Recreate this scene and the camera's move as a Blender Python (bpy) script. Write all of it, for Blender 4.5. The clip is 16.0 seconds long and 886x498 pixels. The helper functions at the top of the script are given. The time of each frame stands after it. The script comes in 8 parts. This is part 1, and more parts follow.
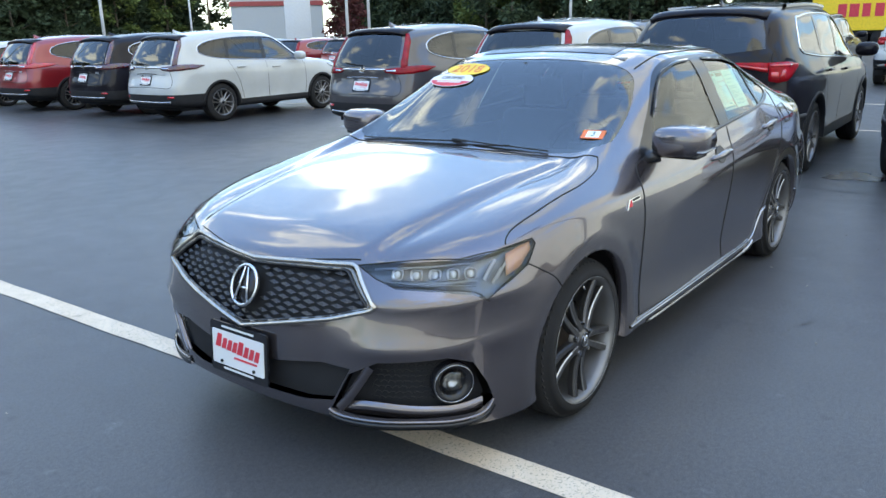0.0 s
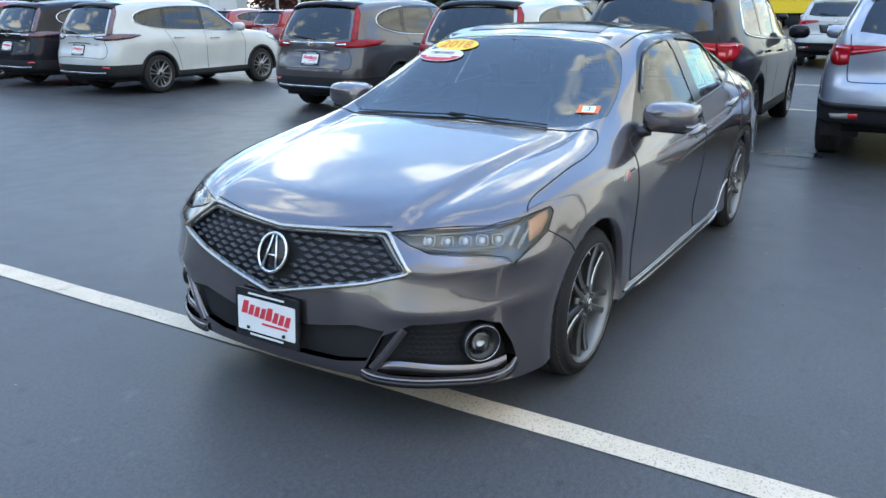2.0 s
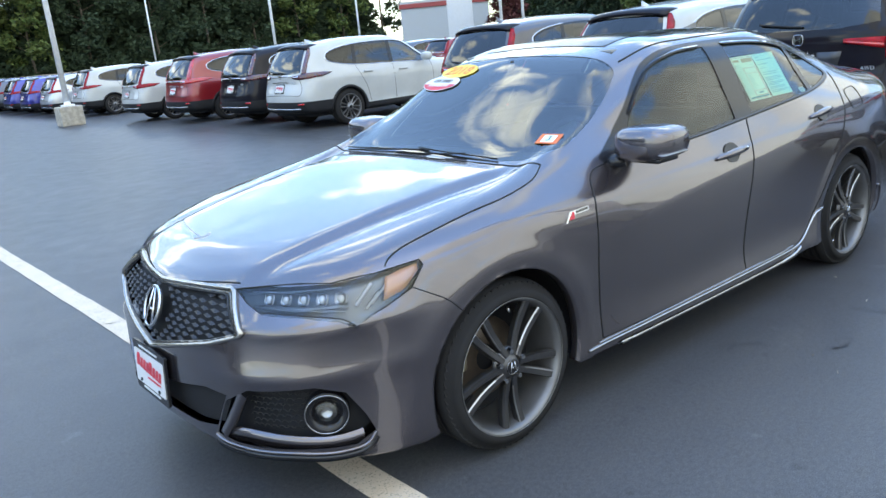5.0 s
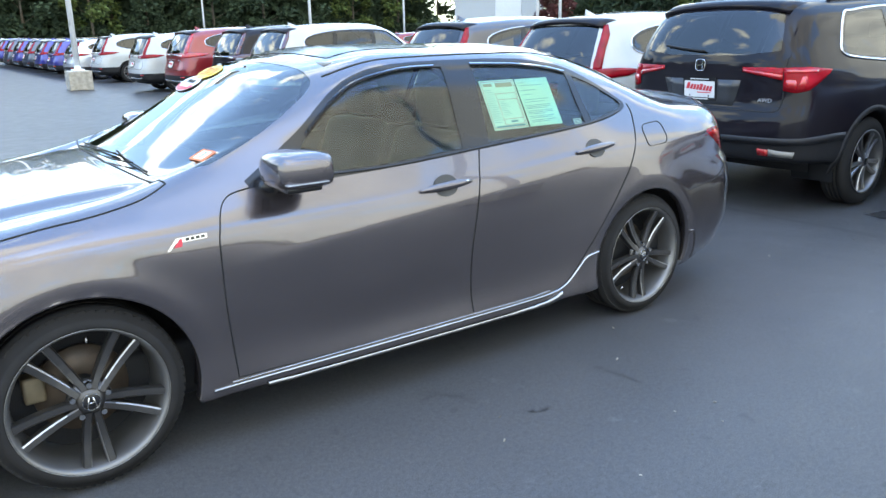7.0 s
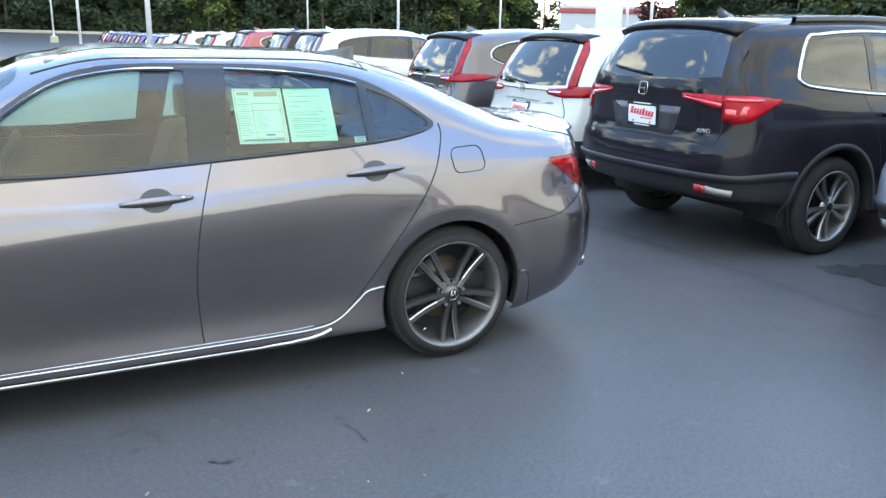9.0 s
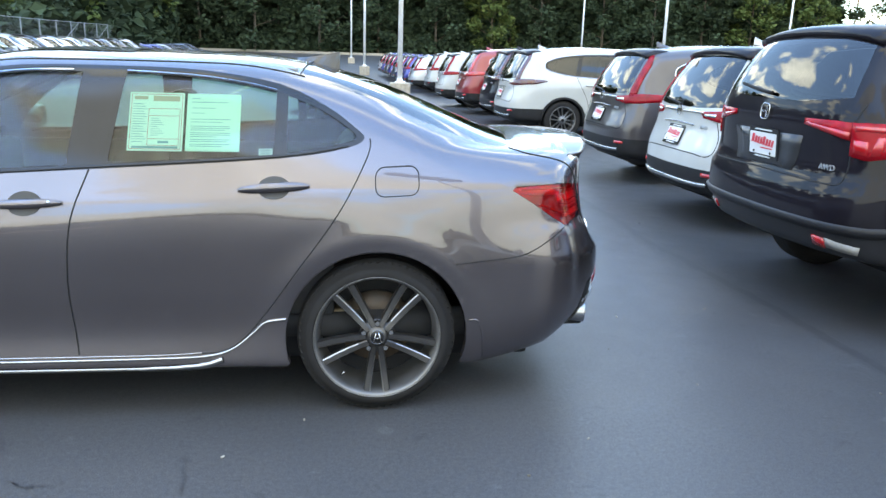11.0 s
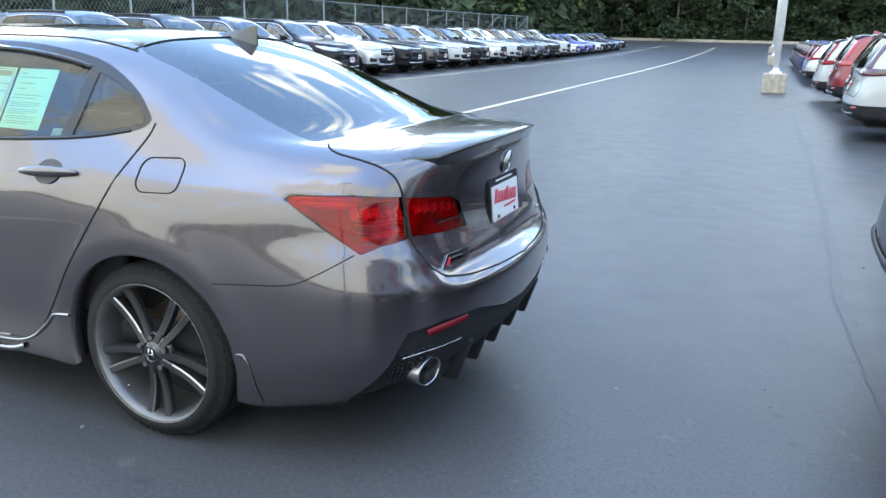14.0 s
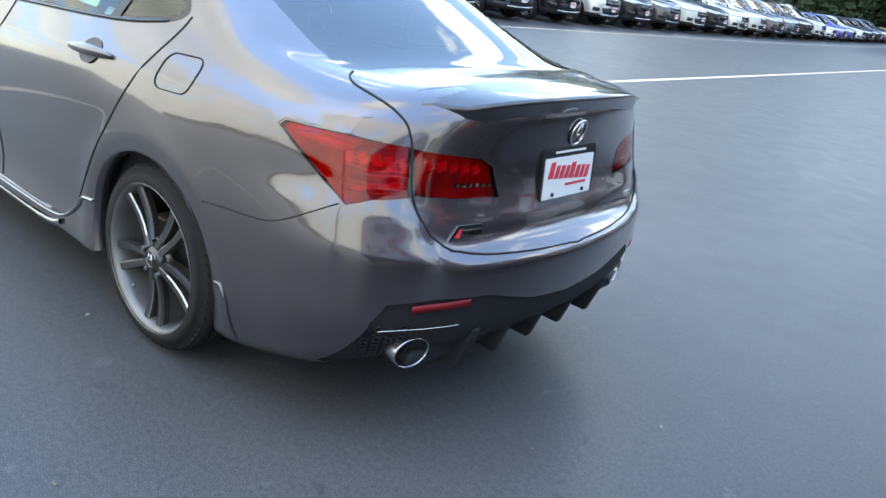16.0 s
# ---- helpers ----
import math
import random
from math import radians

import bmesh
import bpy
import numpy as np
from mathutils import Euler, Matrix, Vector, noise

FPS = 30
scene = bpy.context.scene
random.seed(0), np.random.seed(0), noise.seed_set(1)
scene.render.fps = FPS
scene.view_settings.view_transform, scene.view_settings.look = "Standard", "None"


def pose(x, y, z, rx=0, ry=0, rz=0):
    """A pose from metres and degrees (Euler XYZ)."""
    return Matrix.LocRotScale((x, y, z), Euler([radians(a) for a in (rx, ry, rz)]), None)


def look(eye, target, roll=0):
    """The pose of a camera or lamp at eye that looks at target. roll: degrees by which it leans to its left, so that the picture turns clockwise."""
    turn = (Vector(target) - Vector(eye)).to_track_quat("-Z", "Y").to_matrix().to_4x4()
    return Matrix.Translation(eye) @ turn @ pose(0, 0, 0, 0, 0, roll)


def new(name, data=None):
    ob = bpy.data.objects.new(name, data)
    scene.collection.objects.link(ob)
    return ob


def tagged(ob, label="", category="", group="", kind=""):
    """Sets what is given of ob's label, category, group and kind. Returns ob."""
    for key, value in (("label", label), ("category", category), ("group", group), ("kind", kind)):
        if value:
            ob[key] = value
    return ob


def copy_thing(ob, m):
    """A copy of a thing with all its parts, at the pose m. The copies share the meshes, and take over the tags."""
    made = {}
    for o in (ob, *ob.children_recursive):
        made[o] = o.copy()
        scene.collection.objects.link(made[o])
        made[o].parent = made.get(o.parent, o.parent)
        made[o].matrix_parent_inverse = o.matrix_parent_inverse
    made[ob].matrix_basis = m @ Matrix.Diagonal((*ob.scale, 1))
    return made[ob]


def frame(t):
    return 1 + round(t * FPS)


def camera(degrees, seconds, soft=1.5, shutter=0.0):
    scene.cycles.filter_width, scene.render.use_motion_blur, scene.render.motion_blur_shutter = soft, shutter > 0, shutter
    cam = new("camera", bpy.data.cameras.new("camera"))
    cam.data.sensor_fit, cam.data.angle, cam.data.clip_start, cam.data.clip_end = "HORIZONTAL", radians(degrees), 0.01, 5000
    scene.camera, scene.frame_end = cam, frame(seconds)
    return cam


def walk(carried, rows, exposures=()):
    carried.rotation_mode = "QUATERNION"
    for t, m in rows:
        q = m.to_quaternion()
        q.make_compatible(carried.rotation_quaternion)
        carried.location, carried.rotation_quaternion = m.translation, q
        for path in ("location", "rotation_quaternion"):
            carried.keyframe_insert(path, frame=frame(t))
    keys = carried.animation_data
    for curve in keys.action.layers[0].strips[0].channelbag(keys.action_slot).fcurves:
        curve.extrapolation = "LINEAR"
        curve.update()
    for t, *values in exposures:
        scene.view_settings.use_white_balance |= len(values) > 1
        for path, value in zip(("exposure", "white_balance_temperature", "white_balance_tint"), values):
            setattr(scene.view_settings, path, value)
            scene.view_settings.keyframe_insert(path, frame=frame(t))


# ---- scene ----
cam = camera(59.8, 16.0)

PATH = [
    (0, (-2.62, -2.219, 1.529), (-1.099, -1.038, 0.988), -1.4),
    (0.5, (-2.643, -2.213, 1.516), (-1.157, -1.009, 0.931), -0.8),
    (1, (-2.768, -2.136, 1.528), (-1.254, -0.985, 0.907), -0.6),
    (1.5, (-2.895, -2.04, 1.539), (-1.311, -0.979, 0.931), -0.6),
    (2, (-2.941, -2.006, 1.54), (-1.326, -0.991, 0.938), -0.1),
    (2.5, (-2.901, -2.026, 1.536), (-1.328, -0.941, 0.947), -1.6),
    (3, (-2.737, -2.157, 1.515), (-1.312, -0.865, 0.966), -3.9),
    (3.2, (-2.679, -2.213, 1.506), (-1.296, -0.878, 0.955), -4.5),
    (5.3, (-1.606, -2.89, 1.518), (-0.42, -1.373, 0.978), -5.1),
    (5.5, (-1.47, -2.946, 1.508), (-0.294, -1.427, 0.951), -4.8),
    (6, (-1.085, -3.082, 1.543), (0.099, -1.57, 0.984), -4.3),
    (6.5, (-0.719, -3.316, 1.505), (0.429, -1.769, 0.968), -2.5),
    (7, (-0.391, -3.507, 1.508), (0.721, -1.938, 0.961), -1.1),
    (7.5, (0.011, -3.632, 1.492), (1.15, -2.085, 0.936), -1.2),
    (8, (0.327, -3.838, 1.476), (1.387, -2.221, 0.963), -0.1),
    (8.5, (0.712, -3.938, 1.494), (1.676, -2.26, 0.988), 0.5),
    (8.7, (0.868, -3.958, 1.495), (1.812, -2.273, 0.975), 0.9),
    (10.8, (2.475, -3.923, 1.478), (2.814, -2.011, 0.996), 2.5),
    (11, (2.647, -3.876, 1.456), (2.898, -1.952, 0.968), 1.8),
    (11.5, (3.035, -3.745, 1.49), (3.03, -1.81, 0.984), 0.3),
    (12, (3.407, -3.548, 1.468), (3.305, -1.62, 0.945), -0.5),
    (12.5, (3.817, -3.409, 1.443), (3.606, -1.493, 0.909), -0.8),
    (13, (4.186, -3.261, 1.47), (3.771, -1.376, 0.948), 0.7),
    (13.5, (4.463, -3.017, 1.441), (4.014, -1.138, 0.924), 2.9),
    (14, (4.714, -2.806, 1.441), (3.952, -1.037, 0.902), 1.3),
    (14.5, (4.828, -2.565, 1.459), (3.875, -0.9, 0.893), 2.3),
    (15, (4.855, -2.305, 1.451), (3.815, -0.689, 0.897), 4.2),
    (15.5, (4.95, -2.189, 1.433), (3.829, -0.654, 0.81), 7.5),
    (16, (4.98, -2.178, 1.436), (3.841, -0.696, 0.726), 9.7),
]
EXPOSURES = [(0, 2.07, 12620, 3), (3, 2.09, 12620, 3), (5.5, 2.33, 12050, 3), (7, 2.65, 12890, 3), (8.5, 2.92, 13860, 3), (11, 2.73, 13800, 3), (13, 2.72, 13120, 3), (14.5, 2.55, 13030, 3), (16, 2.61, 13780, 3)]
walk(cam, [(t, look(eye, target, roll)) for t, eye, target, roll in PATH], EXPOSURES)

# ---------------- world and sun ----------------
SUN_ELEVATION, SUN_AZIMUTH = 58.0, -110.0   # azimuth from +x towards +y


def make_world():
    world = bpy.data.worlds.new("sky")
    scene.world = world
    world.use_nodes = True
    nt = world.node_tree
    nt.nodes.clear()
    n = nt.nodes.new
    out, bg = n("ShaderNodeOutputWorld"), n("ShaderNodeBackground")
    sky = n("ShaderNodeTexSky")
    sky.sky_type, sky.sun_disc = "NISHITA", False
    sky.sun_elevation = radians(SUN_ELEVATION)
    sky.sun_rotation = radians(90.0 - SUN_AZIMUTH)
    sky.air_density, sky.dust_density = 1.3, 0.2
    # cloud sheet: the view direction projected on a flat layer
    geo, sep = n("ShaderNodeTexCoord"), n("ShaderNodeSeparateXYZ")
    nt.links.new(geo.outputs["Generated"], sep.inputs[0])
    up = n("ShaderNodeMath"); up.operation = "MAXIMUM"; up.inputs[1].default_value = 0.0
    nt.links.new(sep.outputs["Z"], up.inputs[0])
    add = n("ShaderNodeMath"); add.operation = "ADD"; add.inputs[1].default_value = 0.22
    nt.links.new(up.outputs[0], add.inputs[0])
    dx = n("ShaderNodeMath"); dx.operation = "DIVIDE"
    dy = n("ShaderNodeMath"); dy.operation = "DIVIDE"
    nt.links.new(sep.outputs["X"], dx.inputs[0]); nt.links.new(add.outputs[0], dx.inputs[1])
    nt.links.new(sep.outputs["Y"], dy.inputs[0]); nt.links.new(add.outputs[0], dy.inputs[1])
    com = n("ShaderNodeCombineXYZ")
    nt.links.new(dx.outputs[0], com.inputs[0]); nt.links.new(dy.outputs[0], com.inputs[1])
    drift = n("ShaderNodeVectorMath"); drift.operation = "ADD"
    drift.inputs[1].default_value = CLOUD_DRIFT
    nt.links.new(com.outputs[0], drift.inputs[0])
    noi = n("ShaderNodeTexNoise")
    noi.inputs["Scale"].default_value, noi.inputs["Detail"].default_value = 2.7, 6.0
    noi.inputs["Roughness"].default_value, noi.inputs["Distortion"].default_value = 0.50, 0.35
    nt.links.new(drift.outputs[0], noi.inputs["Vector"])
    ramp = n("ShaderNodeValToRGB")
    ramp.color_ramp.elements[0].position, ramp.color_ramp.elements[1].position = 0.510, 0.575
    # more cover towards the horizon, open blue overhead
    low = n("ShaderNodeMapRange")
    low.inputs["From Min"].default_value, low.inputs["From Max"].default_value = 0.0, 0.78
    low.inputs["To Min"].default_value, low.inputs["To Max"].default_value = 0.080, -0.028
    nt.links.new(sep.outputs["Z"], low.inputs["Value"])
    cover = n("ShaderNodeMath"); cover.operation = "ADD"
    nt.links.new(noi.outputs["Fac"], cover.inputs[0]); nt.links.new(low.outputs[0], cover.inputs[1])
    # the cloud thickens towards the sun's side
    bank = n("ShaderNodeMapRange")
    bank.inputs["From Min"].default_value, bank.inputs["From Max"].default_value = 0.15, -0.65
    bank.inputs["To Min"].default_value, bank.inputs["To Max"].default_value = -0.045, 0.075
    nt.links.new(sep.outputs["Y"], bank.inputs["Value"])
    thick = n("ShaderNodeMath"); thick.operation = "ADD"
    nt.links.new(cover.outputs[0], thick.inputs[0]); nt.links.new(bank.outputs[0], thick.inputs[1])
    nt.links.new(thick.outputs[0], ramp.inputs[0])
    mix = n("ShaderNodeMix"); mix.data_type = "RGBA"
    nt.links.new(ramp.outputs["Color"], mix.inputs["Factor"])
    deep = n("ShaderNodeMix"); deep.data_type, deep.blend_type = "RGBA", "MULTIPLY"
    deep.inputs["Factor"].default_value = 1.0
    hue = n("ShaderNodeValToRGB")
    hue.color_ramp.elements[0].position, hue.color_ramp.elements[1].position = 0.05, 0.80
    hue.color_ramp.elements[0].color, hue.color_ramp.elements[1].color = (0.27, 0.43, 0.80, 1), (0.77, 1.18, 1.90, 1)
    nt.links.new(sep.outputs["Z"], hue.inputs[0])
    nt.links.new(hue.outputs["Color"], deep.inputs["B"])
    nt.links.new(sky.outputs[0], deep.inputs["A"])
    nt.links.new(deep.outputs["Result"], mix.inputs["A"])
    # grey undersides and bright tops within the clouds
    lump = n("ShaderNodeTexNoise")
    lump.inputs["Scale"].default_value, lump.inputs["Detail"].default_value = 5.5, 5.0
    nt.links.new(drift.outputs[0], lump.inputs["Vector"])
    tone = n("ShaderNodeValToRGB")
    tone.color_ramp.elements[0].position, tone.color_ramp.elements[1].position = 0.36, 0.64
    tone.color_ramp.elements[0].color, tone.color_ramp.elements[1].color = (0.68, 0.70, 0.74, 1), (1, 1, 1, 1)
    nt.links.new(lump.outputs["Fac"], tone.inputs[0])
    lit = n("ShaderNodeMix"); lit.data_type, lit.blend_type = "RGBA", "MULTIPLY"
    lit.inputs["Factor"].default_value = 1.0
    lit.inputs["A"].default_value = (5.6, 7.3, 10.4, 1.0)
    nt.links.new(tone.outputs["Color"], lit.inputs["B"])
    # thick cloud is greyer from below
    grey = n("ShaderNodeMapRange")
    grey.inputs["From Min"].default_value, grey.inputs["From Max"].default_value = 0.34, -0.12
    grey.inputs["To Min"].default_value, grey.inputs["To Max"].default_value = 1.0, 0.50
    nt.links.new(sep.outputs["Y"], grey.inputs["Value"])
    dull = n("ShaderNodeVectorMath"); dull.operation = "SCALE"
    nt.links.new(lit.outputs["Result"], dull.inputs[0]); nt.links.new(grey.outputs[0], dull.inputs["Scale"])
    nt.links.new(dull.outputs[0], mix.inputs["B"])
    bg.inputs["Strength"].default_value = SKY_STRENGTH
    nt.links.new(mix.outputs["Result"], bg.inputs["Color"])
    nt.links.new(bg.outputs[0], out.inputs[0])


SKY_STRENGTH = 0.15
CLOUD_DRIFT = (3.3, 1.2, 0.0)
make_world()
sun_data = bpy.data.lights.new("sun", "SUN")
sun_data.energy, sun_data.angle, sun_data.color = 0.06, radians(60.0), (0.92, 0.96, 1.0)
sun = new("sun", sun_data)
_e, _a = radians(SUN_ELEVATION), radians(SUN_AZIMUTH)
SUN_FROM = Vector((math.cos(_e) * math.cos(_a), math.cos(_e) * math.sin(_a), math.sin(_e)))
sun.matrix_world = look(SUN_FROM * 50, (0, 0, 0))

# ---------------- materials ----------------
def node_mat(name):
    m = bpy.data.materials.new(name)
    m.use_nodes = True
    nt = m.node_tree
    return m, nt, nt.nodes["Principled BSDF"]


def mottled(nt, bsdf, low, high, scale, detail=6.0, coords="Object", span=(0.3, 0.7), target="Base Color"):
    """Noise between two colours into an input of the shader."""
    tc = nt.nodes.new("ShaderNodeTexCoord")
    no = nt.nodes.new("ShaderNodeTexNoise")
    no.inputs["Scale"].default_value, no.inputs["Detail"].default_value = scale, detail
    ra = nt.nodes.new("ShaderNodeValToRGB")
    ra.color_ramp.elements[0].position, ra.color_ramp.elements[1].position = span
    ra.color_ramp.elements[0].color, ra.color_ramp.elements[1].color = (*low, 1), (*high, 1)
    nt.links.new(tc.outputs[coords], no.inputs["Vector"])
    nt.links.new(no.outputs["Fac"], ra.inputs[0])
    if target:
        nt.links.new(ra.outputs[0], bsdf.inputs[target])
    return ra


def bumped(nt, bsdf, scale, strength, distance=0.01, coords="Object", detail=4.0):
    tc = nt.nodes.new("ShaderNodeTexCoord")
    no = nt.nodes.new("ShaderNodeTexNoise")
    no.inputs["Scale"].default_value, no.inputs["Detail"].default_value = scale, detail
    bu = nt.nodes.new("ShaderNodeBump")
    bu.inputs["Strength"].default_value, bu.inputs["Distance"].default_value = strength, distance
    nt.links.new(tc.outputs[coords], no.inputs["Vector"])
    nt.links.new(no.outputs["Fac"], bu.inputs["Height"])
    nt.links.new(bu.outputs[0], bsdf.inputs["Normal"])


def plain(name, color, rough=0.5, metal=0.0, coat=0.0, spec=0.5, grain=0.0, wear=0.12):
    """A base material: slight mottling of colour and gloss, optional fine bump."""
    m, nt, b = node_mat(name)
    lo = [c * (1 - wear) for c in color]
    hi = [min(1, c * (1 + wear)) for c in color]
    mottled(nt, b, lo, hi, 9.0)
    b.inputs["Roughness"].default_value, b.inputs["Metallic"].default_value = rough, metal
    b.inputs["Coat Weight"].default_value, b.inputs["Coat Roughness"].default_value = coat, 0.03
    b.inputs["Specular IOR Level"].default_value = spec
    if grain:
        bumped(nt, b, 400.0, grain, 0.001)
    return m


def paint(name, color, metal=0.0, rough=0.35, flake=0.0, ior=1.5):
    """Car paint: pigment with fine metallic flakes under a clear coat, a little road film."""
    m, nt, b = node_mat(name)
    mottled(nt, b, [c * 0.94 for c in color], [min(1, c * 1.05 + 0.004) for c in color], 3.0)
    b.inputs["Metallic"].default_value, b.inputs["Roughness"].default_value = metal, rough
    b.inputs["Coat Weight"].default_value, b.inputs["Coat Roughness"].default_value = 1.0, 0.04
    b.inputs["Coat IOR"].default_value = ior
    b.inputs["Specular IOR Level"].default_value = 0.5 if metal else 0.1
    if flake:
        bumped(nt, b, 2500.0, flake, 0.0005, detail=1.0)
    return m


def glass(name, tint, ior=1.5, rough=0.0):
    """Tinted glazing: see-through pane with mirror gloss by Fresnel."""
    m = bpy.data.materials.new(name)
    m.use_nodes = True
    nt = m.node_tree
    nt.nodes.clear()
    out, mix = nt.nodes.new("ShaderNodeOutputMaterial"), nt.nodes.new("ShaderNodeMixShader")
    tr, gl, fr = nt.nodes.new("ShaderNodeBsdfTransparent"), nt.nodes.new("ShaderNodeBsdfGlossy"), nt.nodes.new("ShaderNodeFresnel")
    tr.inputs[0].default_value = (*tint, 1)
    gl.inputs["Roughness"].default_value, gl.inputs[0].default_value = rough, (1, 1, 1, 1)
    fr.inputs[0].default_value = ior
    nt.links.new(fr.outputs[0], mix.inputs[0])
    nt.links.new(tr.outputs[0], mix.inputs[1])
    nt.links.new(gl.outputs[0], mix.inputs[2])
    nt.links.new(mix.outputs[0], out.inputs[0])
    return m


def asphalt_mat():
    m, nt, b = node_mat("asphalt_sealed")
    N, L = nt.nodes.new, nt.links.new
    tc = N("ShaderNodeTexCoord")
    big, mid, fine = N("ShaderNodeTexNoise"), N("ShaderNodeTexNoise"), N("ShaderNodeTexNoise")
    for no, s, d in ((big, 0.35, 5.0), (mid, 4.0, 6.0), (fine, 240.0, 4.0)):
        no.inputs["Scale"].default_value, no.inputs["Detail"].default_value = s, d
        L(tc.outputs["Object"], no.inputs["Vector"])
    ra = N("ShaderNodeValToRGB")
    ra.color_ramp.elements[0].color, ra.color_ramp.elements[1].color = (0.055, 0.055, 0.058, 1), (0.079, 0.078, 0.081, 1)
    ra.color_ramp.elements[0].position, ra.color_ramp.elements[1].position = 0.3, 0.7
    L(big.outputs["Fac"], ra.inputs[0])
    ra2 = N("ShaderNodeValToRGB")
    ra2.color_ramp.elements[0].color, ra2.color_ramp.elements[1].color = (0.55, 0.55, 0.55, 1), (1.5, 1.5, 1.5, 1)
    ra2.color_ramp.elements[0].position, ra2.color_ramp.elements[1].position = 0.35, 0.7
    L(fine.outputs["Fac"], ra2.inputs[0])
    mul = N("ShaderNodeMix"); mul.data_type, mul.blend_type = "RGBA", "MULTIPLY"
    mul.inputs["Factor"].default_value = 1.0
    L(ra.outputs[0], mul.inputs["A"]); L(ra2.outputs[0], mul.inputs["B"])
    # coarser stone grain and small dark and pale scuffs
    last = mul
    for s, d, lo, hi, span in ((55.0, 3.0, 0.86, 1.14, (0.35, 0.65)), (9.0, 9.0, 0.74, 1.0, (0.28, 0.36)), (7.0, 9.0, 1.0, 1.35, (0.66, 0.72))):
        no, rp, mx = N("ShaderNodeTexNoise"), N("ShaderNodeValToRGB"), N("ShaderNodeMix")
        no.inputs["Scale"].default_value, no.inputs["Detail"].default_value = s, d
        rp.color_ramp.elements[0].color, rp.color_ramp.elements[1].color = (lo, lo, lo, 1), (hi, hi, hi, 1)
        rp.color_ramp.elements[0].position, rp.color_ramp.elements[1].position = span
        mx.data_type, mx.blend_type = "RGBA", "MULTIPLY"
        mx.inputs["Factor"].default_value = 1.0
        L(tc.outputs["Object"], no.inputs["Vector"]); L(no.outputs["Fac"], rp.inputs[0])
        L(last.outputs["Result"], mx.inputs["A"]); L(rp.outputs[0], mx.inputs["B"])
        last = mx
    L(last.outputs["Result"], b.inputs["Base Color"])
    b.inputs["Specular IOR Level"].default_value = 0.22
    rr = N("ShaderNodeMapRange")
    rr.inputs["To Min"].default_value, rr.inputs["To Max"].default_value = 0.31, 0.45
    L(mid.outputs["Fac"], rr.inputs["Value"]); L(rr.outputs[0], b.inputs["Roughness"])
    bu = N("ShaderNodeBump")
    bu.inputs["Strength"].default_value, bu.inputs["Distance"].default_value = 0.16, 0.004
    L(fine.outputs["Fac"], bu.inputs["Height"]); L(bu.outputs[0], b.inputs["Normal"])
    return m


def leaf_mat(name, a, c):
    m, nt, b = node_mat(name)
    geo = nt.nodes.new("ShaderNodeNewGeometry")
    ra = nt.nodes.new("ShaderNodeValToRGB")
    ra.color_ramp.elements[0].color, ra.color_ramp.elements[1].color = (*a, 1), (*c, 1)
    nt.links.new(geo.outputs["Random Per Island"], ra.inputs[0])
    nt.links.new(ra.outputs[0], b.inputs["Base Color"])
    b.inputs["Roughness"].default_value = 0.8
    b.inputs["Specular IOR Level"].default_value = 0.15
    b.inputs["Transmission Weight"].default_value = 0.0
    return m


def worn_line():
    """Old cream road paint, worn through to the asphalt in small flecks."""
    m, nt, b = node_mat("road_paint")
    wash = mottled(nt, b, (0.58, 0.45, 0.335), (0.67, 0.53, 0.405), 7.0, target="")
    fleck = mottled(nt, b, (0.0, 0.0, 0.0), (1.0, 1.0, 1.0), 130.0, 6.0, span=(0.30, 0.46), target="")
    mix = nt.nodes.new("ShaderNodeMix"); mix.data_type = "RGBA"
    mix.inputs["A"].default_value = (0.24, 0.21, 0.175, 1)
    nt.links.new(fleck.outputs[0], mix.inputs["Factor"])
    nt.links.new(wash.outputs[0], mix.inputs["B"])
    nt.links.new(mix.outputs["Result"], b.inputs["Base Color"])
    b.inputs["Roughness"].default_value = 0.75
    bumped(nt, b, 220.0, 0.35, 0.003)
    return m


ASPHALT = asphalt_mat()
LINE = worn_line()
STEEL_GRAY = paint("paint_gunmetal", (0.115, 0.097, 0.105), metal=0.85, rough=0.25, flake=0.04, ior=1.65)
WHITE_PAINT = paint("paint_white_pearl", (0.44, 0.44, 0.425), rough=0.3)
BLACK_PAINT = paint("paint_black_pearl", (0.009, 0.0075, 0.011), metal=0.0, rough=0.3, ior=1.4)
BLACK_PAINT.node_tree.nodes["Principled BSDF"].inputs["Coat Weight"].default_value = 0.6
BLACK_PAINT.node_tree.nodes["Principled BSDF"].inputs["Specular IOR Level"].default_value = 0.02
GRAY_PAINT = paint("paint_dark_grey", (0.052, 0.044, 0.048), metal=0.5, rough=0.35, flake=0.05)
RED_PAINT = paint("paint_red_pearl", (0.24, 0.008, 0.013), metal=0.25, rough=0.32)
SILVER_PAINT = paint("paint_blue_silver", (0.30, 0.33, 0.39), metal=0.6, rough=0.35, flake=0.05)
BLUE_PAINT = paint("paint_blue", (0.015, 0.025, 0.22), metal=0.4, rough=0.3)
LIGHT_SILVER = paint("paint_silver", (0.50, 0.50, 0.51), metal=0.6, rough=0.35, flake=0.05)
SLATE_PAINT = paint("paint_slate_blue", (0.045, 0.062, 0.095), metal=0.5, rough=0.33)
GLOSS_BLACK = plain("gloss_black", (0.012, 0.012, 0.014), 0.16, spec=0.4)
TRIM_BLACK = plain("black_plastic", (0.018, 0.018, 0.020), 0.6, spec=0.2)
GAP = plain("panel_gap", (0.006, 0.006, 0.007), 0.8)
